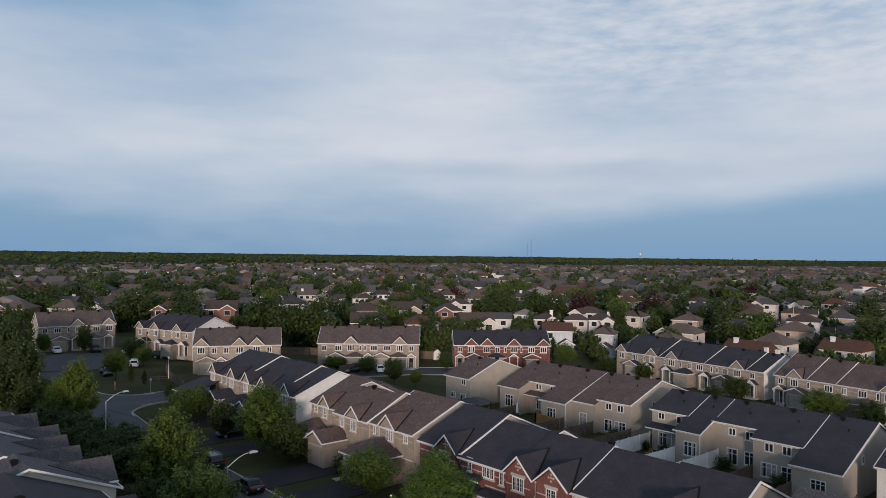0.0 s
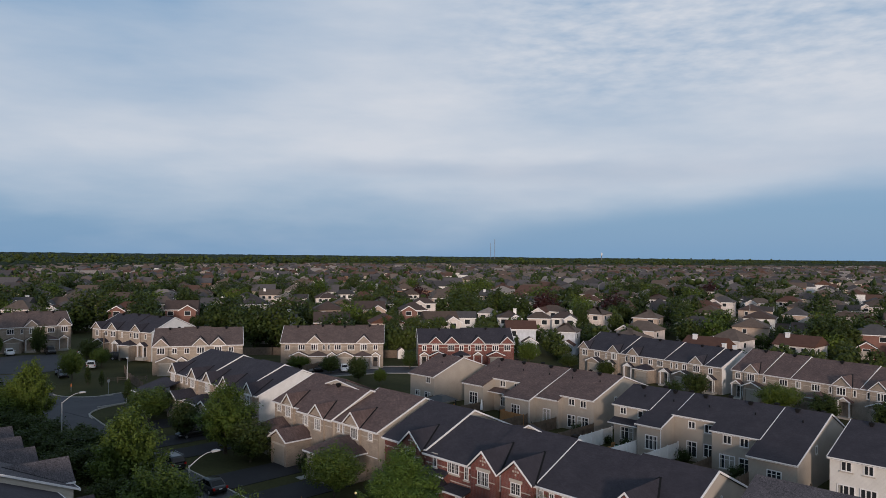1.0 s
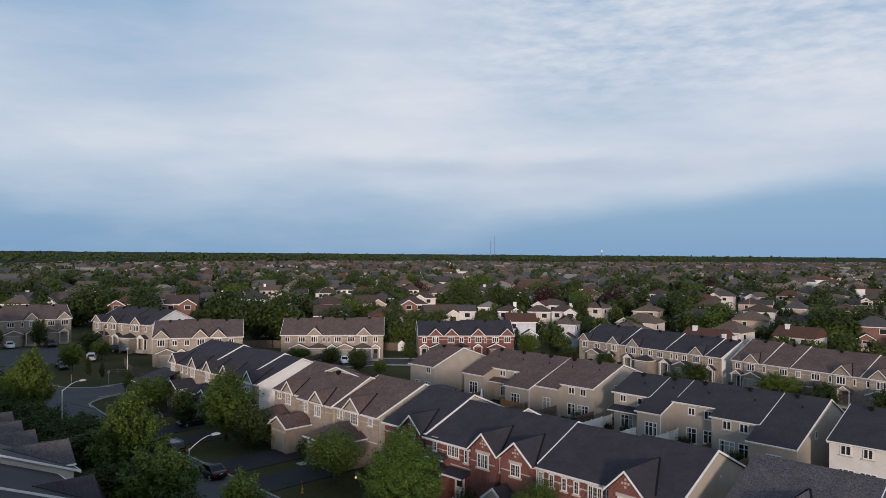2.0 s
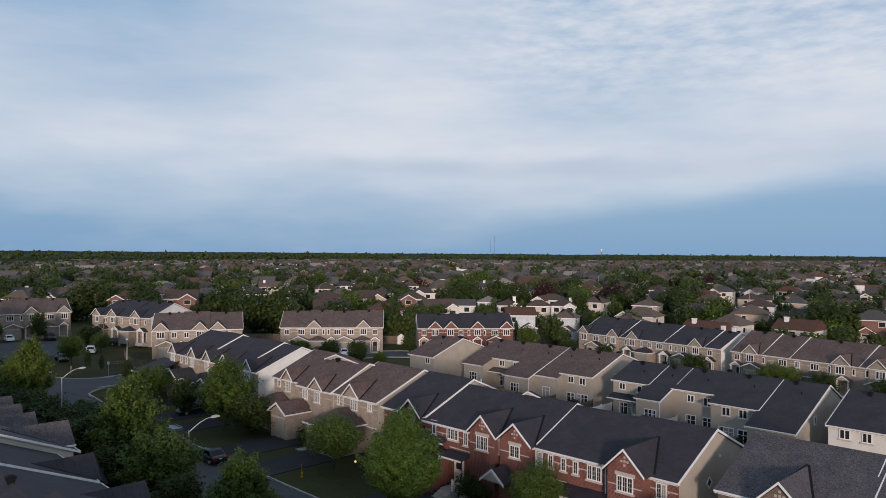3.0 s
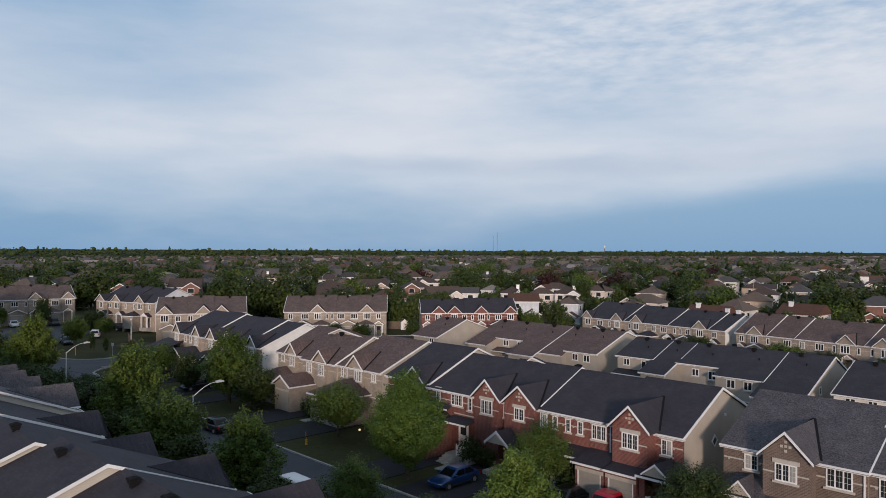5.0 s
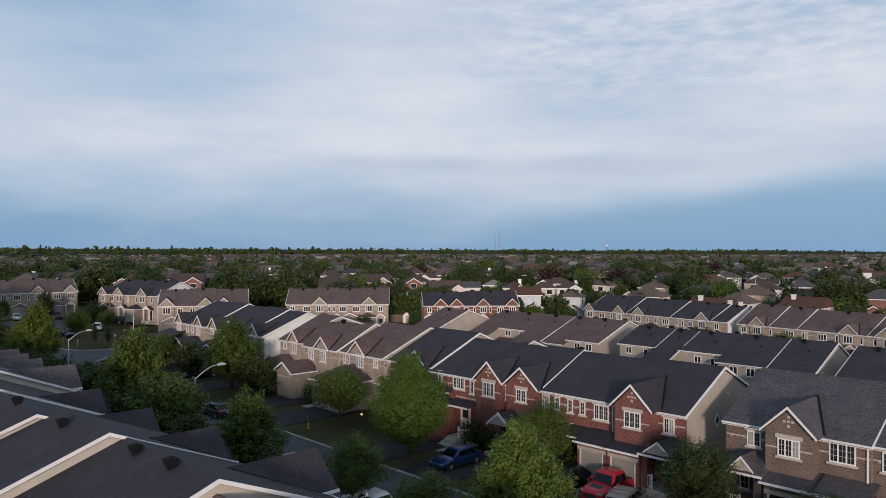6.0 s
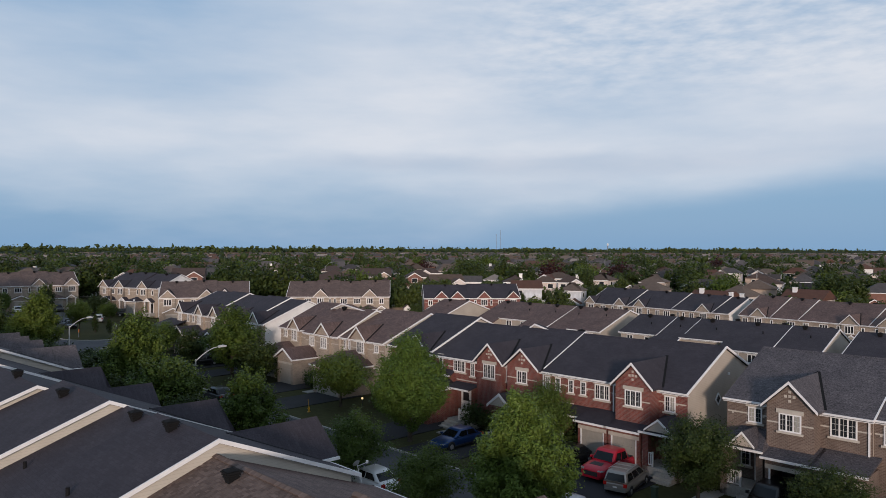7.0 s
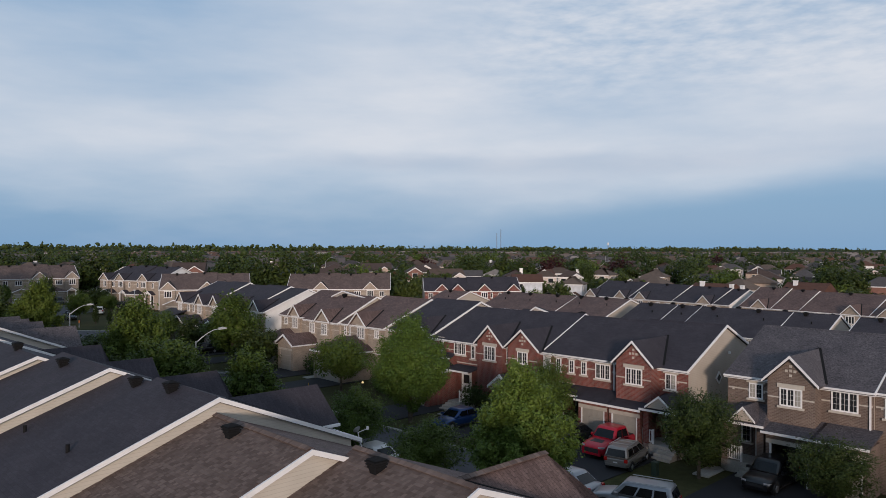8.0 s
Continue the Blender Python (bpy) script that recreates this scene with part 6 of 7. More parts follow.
fence([(50.9, 81.0), (50.9, 67.0)], 1.95, VINYL, "tall white vinyl garden fence")
fence([(45.2, 80.2), (45.2, 67.5)], 1.95, VINYL, "tall white vinyl garden fence")
fence([(41.3, 80.2), (41.3, 67.5)], 1.95, VINYL, "tall white vinyl garden fence")
fence([(68.4, 84.0), (68.4, 79.0), (64.0, 79.0)], 1.6, CEDAR, "orange-stained cedar garden fence")
for line in ([(74.0, 81.5), (74.0, 70.0)], [(64.0, 79.8), (64.0, 69.0)], [(60.0, 81.2), (60.0, 69.0)], [(54.4, 82.0), (54.4, 69.0)], [(36.4, 80.0), (36.4, 68.0)], [(31.0, 78.0), (31.0, 68.0)],
             [(25.0, 76.0), (25.0, 66.0)], [(88, 67.3), (70, 67.3), (50, 67.3), (24, 67.3)], [(82.4, 78.8), (82.4, 68.0)]):
    fence(line, 1.6, WOOD, "weathered grey-brown wooden garden fence")
fence([(118, 78), (121, 90), (128, 96)], 1.7, WOOD, "weathered wooden fence beside the tan row")
fence([(120.0, 48.0), (132.0, 50.0), (140.0, 52.5)], 1.5, WOOD, "weathered wooden fence beside the far lawn")


fence([(149.2, 81.1), (144.6, 87.3), (142.3, 88.8)], 1.8, WOOD, "weathered wooden fence between the tan rows")
fence([(125.2, 103.6), (123.0, 106.3)], 1.8, WOOD, "weathered wooden fence beside a white shed")


def garden_shed(s, d, turn):
    x, y = spot(s, d)
    ob = thing("garden_shed", pose(x, y, land(x, y), 0, 0, turn), "small white garden shed with a gabled roof", "shed")
    part("wall", Shape().prism([(-0.8, -0.2), (0.8, -0.2), (0.8, 1.8), (0, 2.4), (-0.8, 1.8)], "y", -0.9, 0.9), WHITE_SIDING, ob)
    rf = Shape()
    rf.slab([(0, -1.05, 2.5), (-0.98, -1.05, 1.76), (-0.98, 1.05, 1.76), (0, 1.05, 2.5)], 0.06)
    rf.slab([(0.98, -1.05, 1.76), (0, -1.05, 2.5), (0, 1.05, 2.5), (0.98, 1.05, 1.76)], 0.06)
    part("roof", rf, SH_TAUPE, ob)
    part("door", Shape().box(-0.4, 0.4, -0.935, -0.904, -0.05, 1.65), PALE, ob, "pale double door")


garden_shed(122.4, 107.0, 8)


def gazebo(s, d):
    x, y = spot(s, d)
    ob = thing("gazebo", pose(x, y, land(x, y), 0, 0, ANG), "dark metal garden gazebo with a hipped fabric roof", "gazebo")
    for a in (-1.6, 1.6):
        for b in (-1.4, 1.4):
            part("post", Shape().box(a - 0.06, a + 0.06, b - 0.06, b + 0.06, -0.2, 2.1), DARK, ob)
    part("canopy", Shape().add([(-1.9, -1.7, 2.05), (1.9, -1.7, 2.05), (1.9, 1.7, 2.05), (-1.9, 1.7, 2.05), (-0.5, -0.4, 2.65), (0.5, -0.4, 2.65), (0.5, 0.4, 2.65), (-0.5, 0.4, 2.65)],
                              [(3, 2, 1, 0), (4, 5, 6, 7), (0, 1, 5, 4), (1, 2, 6, 5), (2, 3, 7, 6), (3, 0, 4, 7)]), DARK, ob, "dark brown canopy")


gazebo(78.0, 76.5)


def closed_parasol(s, d):
    x, y = spot(s, d)
    ob = thing("parasol", pose(x, y, land(x, y)), "closed white garden parasol", "parasol")
    part("pole", Shape().tube([(0, 0, -0.1), (0, 0, 2.5)], [0.03, 0.03], 6), DARK, ob)
    part("canopy", Shape().tube([(0, 0, 1.0), (0, 0, 1.2), (0, 0, 2.3), (0, 0, 2.6)], [0.2, 0.22, 0.12, 0.02], 8), VINYL, ob)


closed_parasol(72.0, 79.0)


def garden_chair(s, d, mat, label, turn):
    x, y = spot(s, d)
    ob = thing("garden_chair", pose(x, y, land(x, y), 0, 0, turn), label, "chair", "garden chairs")
    part("seat", Shape().box(-0.3, 0.3, -0.3, 0.3, 0.32, 0.38), mat, ob)
    part("backrest", Shape().prism([(0.26, 0.36), (0.32, 0.36), (0.52, 1.05), (0.46, 1.05)], "x", -0.28, 0.28), mat, ob)
    for a in (-0.27, 0.27):
        for b in (-0.27, 0.27):
            part("leg", Shape().box(a - 0.03, a + 0.03, b - 0.03, b + 0.03, -0.05, 0.33), mat, ob)


TEAL = plain("green_plastic", (0.02, 0.16, 0.11), 0.5)
garden_chair(46.9, 76.5, TEAL, "green plastic garden chair", 30)
garden_chair(48.8, 77.5, CEDAR, "brown wooden garden chair", 200)
garden_chair(77.0, 78.8, CEDAR, "brown wooden garden chair", 60)
garden_chair(62.0, 79.0, DARK, "dark metal garden chair", 90)
for i, (s, d, k) in enumerate(((51.4, 79.2, 0.6), (50.6, 79.6, 0.5), (48.0, 79.8, 0.6), (56.0, 80.6, 0.7), (33.0, 77.4, 0.7), (40.0, 79.2, 0.7), (61.0, 80.4, 0.6))):
    plant(BUSH[i % 2], *spot(s, d), "dark green garden shrub", i * 33, k, "shrub", "shrub", group="garden shrubs")

# ---- the far neighbourhood ----
FAR_ROOF = random_tint("far_roof", [(0.0, (0.052, 0.045, 0.045)), (0.16, (0.089, 0.062, 0.048)), (0.36, (0.079, 0.071, 0.071)), (0.5, (0.096, 0.045, 0.031)), (0.66, (0.118, 0.088, 0.071)), (0.82, (0.071, 0.049, 0.042)), (0.95, (0.204, 0.176, 0.159))])
FAR_WALL = random_tint("far_wall", [(0.0, (0.62, 0.57, 0.54)), (0.26, (0.42, 0.33, 0.27)), (0.40, (0.70, 0.67, 0.65)), (0.62, (0.20, 0.105, 0.085)), (0.72, (0.60, 0.52, 0.47)), (0.94, (0.279, 0.223, 0.186))])
MASS_ROOF = random_tint("distant_roof", [(0.0, (0.067, 0.059, 0.059)), (0.25, (0.123, 0.086, 0.065)), (0.45, (0.104, 0.091, 0.090)), (0.65, (0.110, 0.058, 0.041)), (0.8, (0.167, 0.131, 0.107)), (0.93, (0.270, 0.231, 0.205))], islands=True)
MASS_WALL = random_tint("distant_wall", [(0.0, (0.688, 0.660, 0.623)), (0.35, (0.484, 0.409, 0.326)), (0.55, (0.744, 0.725, 0.707)), (0.8, (0.316, 0.186, 0.130))], islands=True)


def hip(sh, x0, x1, y0, y1, z0, z1, inset, o=0.35):
    """A hipped or (inset 0) gabled roof with its ridge along x."""
    x0, x1, y0, y1 = x0 - o, x1 + o, y0 - o, y1 + o
    ym = (y0 + y1) / 2
    sh.add([(x0, y0, z0), (x1, y0, z0), (x1, y1, z0), (x0, y1, z0), (x0 + inset, ym, z1), (x1 - inset, ym, z1),
            (x0, y0, z0 - 0.15), (x1, y0, z0 - 0.15), (x1, y1, z0 - 0.15), (x0, y1, z0 - 0.15)],
           [(0, 1, 5, 4), (2, 3, 4, 5), (1, 2, 5), (3, 0, 4), (6, 9, 8, 7), (0, 6, 7, 1), (1, 7, 8, 2), (2, 8, 9, 3), (3, 9, 6, 0)])


def far_house_kind(seed, small=1.0, face=None):
    """Meshes of one kind of detached house: walls, main roof, wing roof, windows, trim, chimney."""
    g = random.Random(seed)
    w, d = g.uniform(7.8, 10.2) * small, g.uniform(8.6, 11.0) * small
    e = g.choice((5.7, 5.9, 6.0, 5.8))
    inset = g.choice((0, (d + 0.7) / 2, (d + 0.7) / 2 - 0.8, (d + 0.7) / 2 - 1.2))
    H = e + d * g.uniform(0.23, 0.30)
    wall = Shape().prism([(0, -1.0), (0, e), (d / 2, H - 0.25), (d, e), (d, -1.0)], "x", 0, w) if inset == 0 else Shape().box(0, w, 0, d, -1.0, e)
    gw = w * g.uniform(0.45, 0.55)
    gx = g.choice((0, w - gw))
    p = g.uniform(1.5, 4.0)
    ge = g.choice((2.9, e))
    wall.prism([(gx, -1.0), (gx + gw, -1.0), (gx + gw, ge), (gx + gw / 2, ge + gw * 0.3), (gx, ge)], "y", -p, 0.3)
    main, wing, trim = Shape(), Shape(), Shape()
    hip(main, 0, w, 0, d, e, H, inset)
    xm, zp = gx + gw / 2, ge + gw * 0.34
    yb = min(d / 2, max(0.3, (zp - e) / (H - e) * d / 2)) if ge == e else 0.2
    wing.slab([(xm, -p - 0.35, zp), (gx - 0.35, -p - 0.35, ge - 0.1), (gx - 0.35, 0, ge - 0.1), (xm, yb, zp)], 0.12)
    wing.slab([(gx + gw + 0.35, -p - 0.35, ge - 0.1), (xm, -p - 0.35, zp), (xm, yb, zp), (gx + gw + 0.35, 0, ge - 0.1)], 0.12)
    for xe in (gx - 0.35, gx + gw + 0.35):
        trim.prism([(xm, zp + 0.02), (xe, ge - 0.08), (xe, ge - 0.32), (xm, zp - 0.24)], "y", -p - 0.42, -p - 0.35)
    trim.box(-0.35, w + 0.35, -0.42, -0.35, e - 0.2, e)
    wins = []
    other = 0.8 if gx > 0 else gw + 0.8
    wins.append((Shape().box(other, other + 1.4, -0.05, 0.02, e - 1.7, e - 0.5), Shape().box(other - 0.1, other + 1.5, -0.04, 0.02, e - 1.8, e - 0.4)))
    wins.append((Shape().box(xm - 0.8, xm + 0.8, -p - 0.05, -p + 0.02, ge - 1.5, ge - 0.3), Shape().box(xm - 0.9, xm + 0.9, -p - 0.04, -p + 0.02, ge - 1.6, ge - 0.2)))
    wins.append((Shape().box(w - 0.02, w + 0.05, d * 0.3, d * 0.3 + 1.0, e - 1.7, e - 0.6), Shape().box(w - 0.02, w + 0.04, d * 0.3 - 0.1, d * 0.3 + 1.1, e - 1.8, e - 0.5)))
    wins.append((Shape().box(-0.05, 0.02, d * 0.6, d * 0.6 + 1.0, e - 1.7, e - 0.6), Shape().box(-0.04, 0.02, d * 0.6 - 0.1, d * 0.6 + 1.1, e - 1.8, e - 0.5)))
    for a in (0.16, 0.44, 0.72):
        for zz in (e - 1.6,):
            wins.append((Shape().box(w * a, w * a + 1.2, d - 0.02, d + 0.05, zz, zz + 1.1), Shape().box(w * a - 0.1, w * a + 1.3, d - 0.02, d + 0.04, zz - 0.1, zz + 1.2)))
    gd = Shape().box(xm - gw * 0.36, xm + gw * 0.36, -p - 0.06, -p + 0.02, -0.2, 2.1)
    chim = Shape().box(w * 0.72, w * 0.72 + 0.9, d * 0.62, d * 0.62 + 0.6, e, H + 0.35).box(w * 0.72 - 0.08, w * 0.72 + 0.98, d * 0.62 - 0.08, d * 0.62 + 0.68, H + 0.25, H + 0.42) if g.random() < 0.22 else None
    return dict(w=w, d=d, wall=wall.mesh("wall", face or FAR_WALL), roof=main.mesh("roof", FAR_ROOF), wing=wing.mesh("gable_roof", FAR_ROOF), trim=trim.mesh("fascia", WHITE),
                wins=[(a.mesh("pane", GLASS), b.mesh("window", WHITE)) for a, b in wins], door=gd.mesh("garage_door", GARAGE if g.random() < 0.6 else WHITE), chim=chim.mesh("chimney", WHITE) if chim else None)


FAR_KINDS = [far_house_kind(100 + i, 0.86) for i in range(12)]


def far_house(k, x, y, turn, label="detached suburban house with shingle roof, far among the trees"):
    ob = thing("detached_house", pose(x, y, land(x, y), 0, 0, turn) @ pose(-k["w"] / 2, -k["d"] / 2, 0), label, "house", "far houses")
    part("wall", k["wall"], None, ob)
    rf = part("roof", k["roof"], None, ob)
    part("gable_roof", k["wing"], None, ob)
    part("fascia", k["trim"], None, ob)
    part("garage_door", k["door"], None, ob)
    for pane, fr in k["wins"]:
        w = part("window", fr, None, ob)
        part("pane", pane, None, w)
    if k["chim"]:
        part("chimney", k["chim"], None, rf)


def clear_of_rows(x, y):
    s, d = sd_of(x, y)
    if y < 176 and x < 34:
        return False
    if x < -44 and y < 194:
        return False
    if 12 < x < 62 and y < 212:
        return False
    if x > 20 and d < 186:
        return False
    return True


g = random.Random(21)
SITES, MASS = [], []
for phi, keep_side in ((8.0, -1), (-34.0, 1)):
    c, s_ = math.cos(radians(phi)), math.sin(radians(phi))
    row = 0
    b = -1400.0
    while b < 2600:
        flip = row % 2
        a = -2600.0 + g.uniform(0, 12)
        while a < 2600:
            x, y = a * c - b * s_, 200 + a * s_ + b * c
            a += g.uniform(13.0, 16.5)
            if y < 150 or abs(x) > 0.66 * y + 40 or y > 1750 or (x - 12 - 0.05 * y) * keep_side < 6 or not clear_of_rows(x, y):
                continue
            edge = 900 + 450 * smooth(x, -500, 150) + 300 * smooth(x, 200, 800)
            if y > edge * g.uniform(0.9, 1.1) or g.random() < 0.06:
                continue
            far = math.hypot(x, y)
            (SITES if far < 334 else MASS).append((x + g.uniform(-1, 1), y + g.uniform(-1.5, 1.5), phi + (0 if flip else 180) + g.choice((0, 0, 0, 90, 180)) + g.uniform(-4, 4)))
        b += 25.0 if flip else 33.0
        row += 1
for x, y, turn in SITES:
    far_house(g.choice(FAR_KINDS), x, y, turn if y > 255 or math.cos(radians(turn)) > 0.3 else turn + 180)

# houses close behind the rows with the dark and the brown roofs
BEHIND = [(53, 167, -48), (66, 153, 132), (77, 165, -50), (89, 157, 130), (62, 184, -40)]
with_chimney = [k for k in FAR_KINDS if k["chim"]] or FAR_KINDS
for i, (x, y, turn) in enumerate(BEHIND):
    far_house(with_chimney[i % len(with_chimney)] if i in (1, 3) else FAR_KINDS[(i * 5 + 2) % 12], x, y, turn)

# pale houses behind the far red brick row, some with a chimney
PALE_WALL = random_tint("pale_siding", [(0.0, (0.62, 0.60, 0.59)), (0.45, (0.54, 0.47, 0.43)), (0.7, (0.52, 0.55, 0.60))])
PALE_KINDS = [far_house_kind(140 + i, 0.7, PALE_WALL) for i in range(7)]
PALE = [(16.6, 204, -6), (26, 222, -8), (30.2, 208, -4), (28.8, 178, -4), (38.6, 205, -10), (46.6, 208, -14), (40.0, 176, -24)]
for k, (x, y, turn) in zip(PALE_KINDS, PALE):
    far_house(k, x, y, turn, "pale-sided two-storey house behind a brick row")

# houses too far off to tell their parts
walls, roofs = Shape(), Shape()
for x, y, turn in MASS:
    w, d, e = g.uniform(8.5, 11), g.uniform(9, 12), g.choice((5.6, 5.8, 6.0, 5.4))
    m = pose(x, y, land(x, y), 0, 0, turn)
    a, b = Shape().box(-w / 2, w / 2, -d / 2, d / 2, -1, e), Shape()
    hip(b, -w / 2, w / 2, -d / 2, d / 2, e, e + d * g.uniform(0.21, 0.29), g.choice((0, d / 2, d / 2 - 1.5)))
    for src, dst in ((a, walls), (b, roofs)):
        dst.add([m @ Vector(p) for p in src.v], src.f)


def stuff(name, shape, mat, label, category):
    me = bpy.data.meshes.new(name)
    me.from_pydata([tuple(p) for p in shape.v], [], shape.f)
    me.materials.append(mat)
    return tagged(new(name, me), label, category, kind="stuff")


stuff("distant_house_walls", walls, MASS_WALL, "pale walls of the many distant houses", "houses")
stuff("distant_house_roofs", roofs, MASS_ROOF, "grey and brown roofs of the many distant houses", "roofs")

# trees between the houses
gn = np.random.default_rng(8)
count = 0
LONE, WOODS = [], []
for i in range(14000):
    y = 165 * math.exp(gn.uniform(0, 2.45))
    x = gn.uniform(-1, 1) * (0.66 * y + 45)
    if not clear_of_rows(x, y):
        continue
    gap = min(((x - a) ** 2 + (y - b) ** 2 for a, b, _ in (SITES if y < 430 else ())), default=400)
    if gap < 7.2 ** 2:
        continue
    grove = noise.noise((x / 70, y / 70, 3.3))
    if grove < 0.0 and gn.uniform() < 0.5:
        continue
    (LONE if y < 400 else WOODS).append((x, y))
EXTRA = [p for k, p in enumerate(LONE) if k % 5 < 3][:640]
step_by = max(1.0, len(LONE) / 280.0)
LONE = [LONE[int(k * step_by)] for k in range(min(280, len(LONE)))]
for i, (x, y) in enumerate(LONE):
    hh = gn.uniform(6.5, 11.5)
    kind = CONE if i % 9 == 0 else FARS[4] if i % 29 == 5 else FARS[i % 4]
    lab = "tall dark spruce among the far houses" if i % 9 == 0 else "dark purple-leaved tree among the far houses" if i % 29 == 5 else "dense green tree among the far houses"
    plant(kind, x, y, lab, float(gn.uniform(0, 360)), hh / 9.2, "spruce" if i % 9 == 0 else "tree", group="far trees", wide=float(gn.uniform(0.95, 1.35)))


def wood(name, places, label, lumps, quads, size, lo, hi, mat, lump=0.25):
    """Many far crowns in one mesh, each an uneven heap of lumps with leaf clusters about them."""
    P = np.array(places)
    n = len(P)
    hgt = gn.uniform(lo, hi, n)
    rad = hgt * gn.uniform(0.34, 0.52, n)
    base = np.array([land(x, y) for x, y in places])

    def inside(count, inner):
        i = np.repeat(np.arange(n), count)
        v = unit_rows(gn.normal(0, 1, (len(i), 3)))
        r = gn.uniform(inner, 1.0, len(i))
        return i, v, np.stack([P[i, 0] + v[:, 0] * rad[i] * r, P[i, 1] + v[:, 1] * rad[i] * r, base[i] + hgt[i] * 0.54 + v[:, 2] * hgt[i] * 0.42 * r], axis=1)

    i, v, c = inside(lumps, 0.35)
    size_of = (rad[i] * lump * gn.uniform(0.64, 1.36, len(i)))[:, None] * np.array([1, 1, 1.1])
    pts, tri = blobs(gn, c, size_of, 1, 0.34)
    i, v, c = inside(quads, 0.75)
    return tagged(new(name, crown_mesh(name, pts, tri, leaf_quads(gn, c, v, size), mat)), label, "trees", kind="stuff")


for k in range(5):
    EXTRA.append((26 + 2.6 * k + float(gn.normal(0, 2)), 196 - 0.9 * k + float(gn.normal(0, 7.0))))
for k in range(3):
    EXTRA.append((38 + float(gn.normal(0, 6)), 180 + float(gn.normal(0, 7))))
for k in range(12):
    t = k / 18
    EXTRA.append((46 + 66 * t + float(gn.normal(0, 3.5)), 180 - 62 * t + float(gn.normal(0, 6.0))))
EXTRA = [p for p in EXTRA if all((p[0] - x) ** 2 + (p[1] - y) ** 2 > 52 for x, y, _ in BEHIND) and all((p[0] - x) ** 2 + (p[1] + 2 - y) ** 2 > 24 for x, y, _ in PALE)]
for k in range(420):
    x, y = float(gn.uniform(-150, 10)), float(gn.uniform(192, 300))
    if k % 4 < 1 and clear_of_rows(x, y) and min((x - a) ** 2 + (y - b) ** 2 for a, b, _ in SITES) > 50:
        EXTRA.append((x, y))
EXTRA += [(-2.0, 168), (0.5, 170), (-4.5, 167), (20.0, 182), (27.5, 178), (29.8, 180), (36.4, 166), (46.5, 181), (49, 189), (51.5, 196), (44.5, 189), (22.5, 208), (34.5, 214), (95, 150), (99, 146), (103.5, 141), (98, 154), (106, 147), (92, 146)]
NEARER = [p for p in EXTRA if p[1] < 222 and abs(p[0]) < 130]
EXTRA = [p for p in EXTRA if p not in NEARER]
NEARER = [p for k, p in enumerate(NEARER) if not (-44 < p[0] < -24 and p[1] < 172) and (p[0] > -5 or k % 3)]
wood("garden_trees", NEARER, "dense dark green garden trees behind the brick rows", 46, 1100, 0.34, 4.5, 8.0, LEAF_DARK, 0.16)
wood("garden_trees", EXTRA, "dark green crowns of garden trees among the far houses", 18, 330, 0.5, 5.0, 9.5, LEAF_DARK, 0.2)
wood("distant_trees", WOODS[::3], "dark green crowns of distant garden trees", 6, 10, 1.2, 6.5, 12.0, LEAF_DARK)


def forest_start(x):
    return 760 + 500 * smooth(x, -620, 120) + 420 * smooth(x, 250, 1100) + 150 * noise.noise((x / 170, 0.5, 0))


CANOPY = mottled_material("forest_canopy", [(0.3, (0.016, 0.026, 0.013)), (0.55, (0.027, 0.039, 0.019)), (0.75, (0.042, 0.054, 0.027))], 0.05, 0.95, 0.25, 0.4, 0.1, 2.0)


def forest_canopy():
    """One lumpy sheet of tree tops from the edge of the houses out to the horizon."""
    sh = Shape()
    nx, ny = 300, 46
    idx = {}
    for j in range(ny):
        for i in range(nx):
            fx = i / (nx - 1) * 2 - 1
            f = (j / (ny - 1)) ** 1.7
            y0 = forest_start(fx * 950)
            y = y0 + (5200 - y0) * f
            x = fx * (0.70 * y + 120) + 6 * noise.noise((i * 3.1, j * 2.7, 1))
            lump = 9 + 4.0 * noise.noise((x / 420, y / 300, 8)) + 2 * noise.noise((x / 130, y / 130, 2)) + 3.2 * noise.noise((x / 28, y / 28, 4)) + 3.6 * noise.noise((x / 10, y / 40, 6))
            idx[i, j] = len(sh.v)
            sh.v.append((x, y, land(x, y) + (max(3.0, lump) if j else -1.0)))
    for j in range(ny - 1):
        for i in range(nx - 1):
            sh.f.append((idx[i, j], idx[i + 1, j], idx[i + 1, j + 1], idx[i, j + 1]))
    stuff("forest_canopy", sh, CANOPY, "dark green forest canopy out to the horizon", "forest")


forest_canopy()
belt = []
for i in range(3600):
    x = gn.uniform(-1, 1) * 1150
    y = forest_start(x) + (gn.uniform(-10, 160) if i % 3 else gn.uniform(100, 900))
    if abs(x) > 0.68 * y + 80 or noise.noise((x / 70, y / 200, 5)) < -0.25:
        continue
    belt.append((x, y))
wood("forest", belt, "dark green trees of the forest along the horizon", 5, 9, 2.4, 9, 20, LEAF_DARK)

# ---- on the horizon ----


def mast(x, y, height, w, label, rungs, mat):
    ob = thing("radio_mast", pose(x, y, land(x, y)), label, "mast")
    leg = Shape()
    for a in range(3):
        c, s_ = math.cos(a * 2.1) * w, math.sin(a * 2.1) * w
        part("mast_leg", Shape().beam((c, s_, -1), (c, s_, height), 0.5, 0.5, (0, 1, 0)), mat, ob)
    for i in range(rungs):
        z = height * (i + 1) / (rungs + 1)
        part("crossbar", Shape().beam((-w, 0, z), (w, 0, z), 0.35, 0.35), mat, ob)


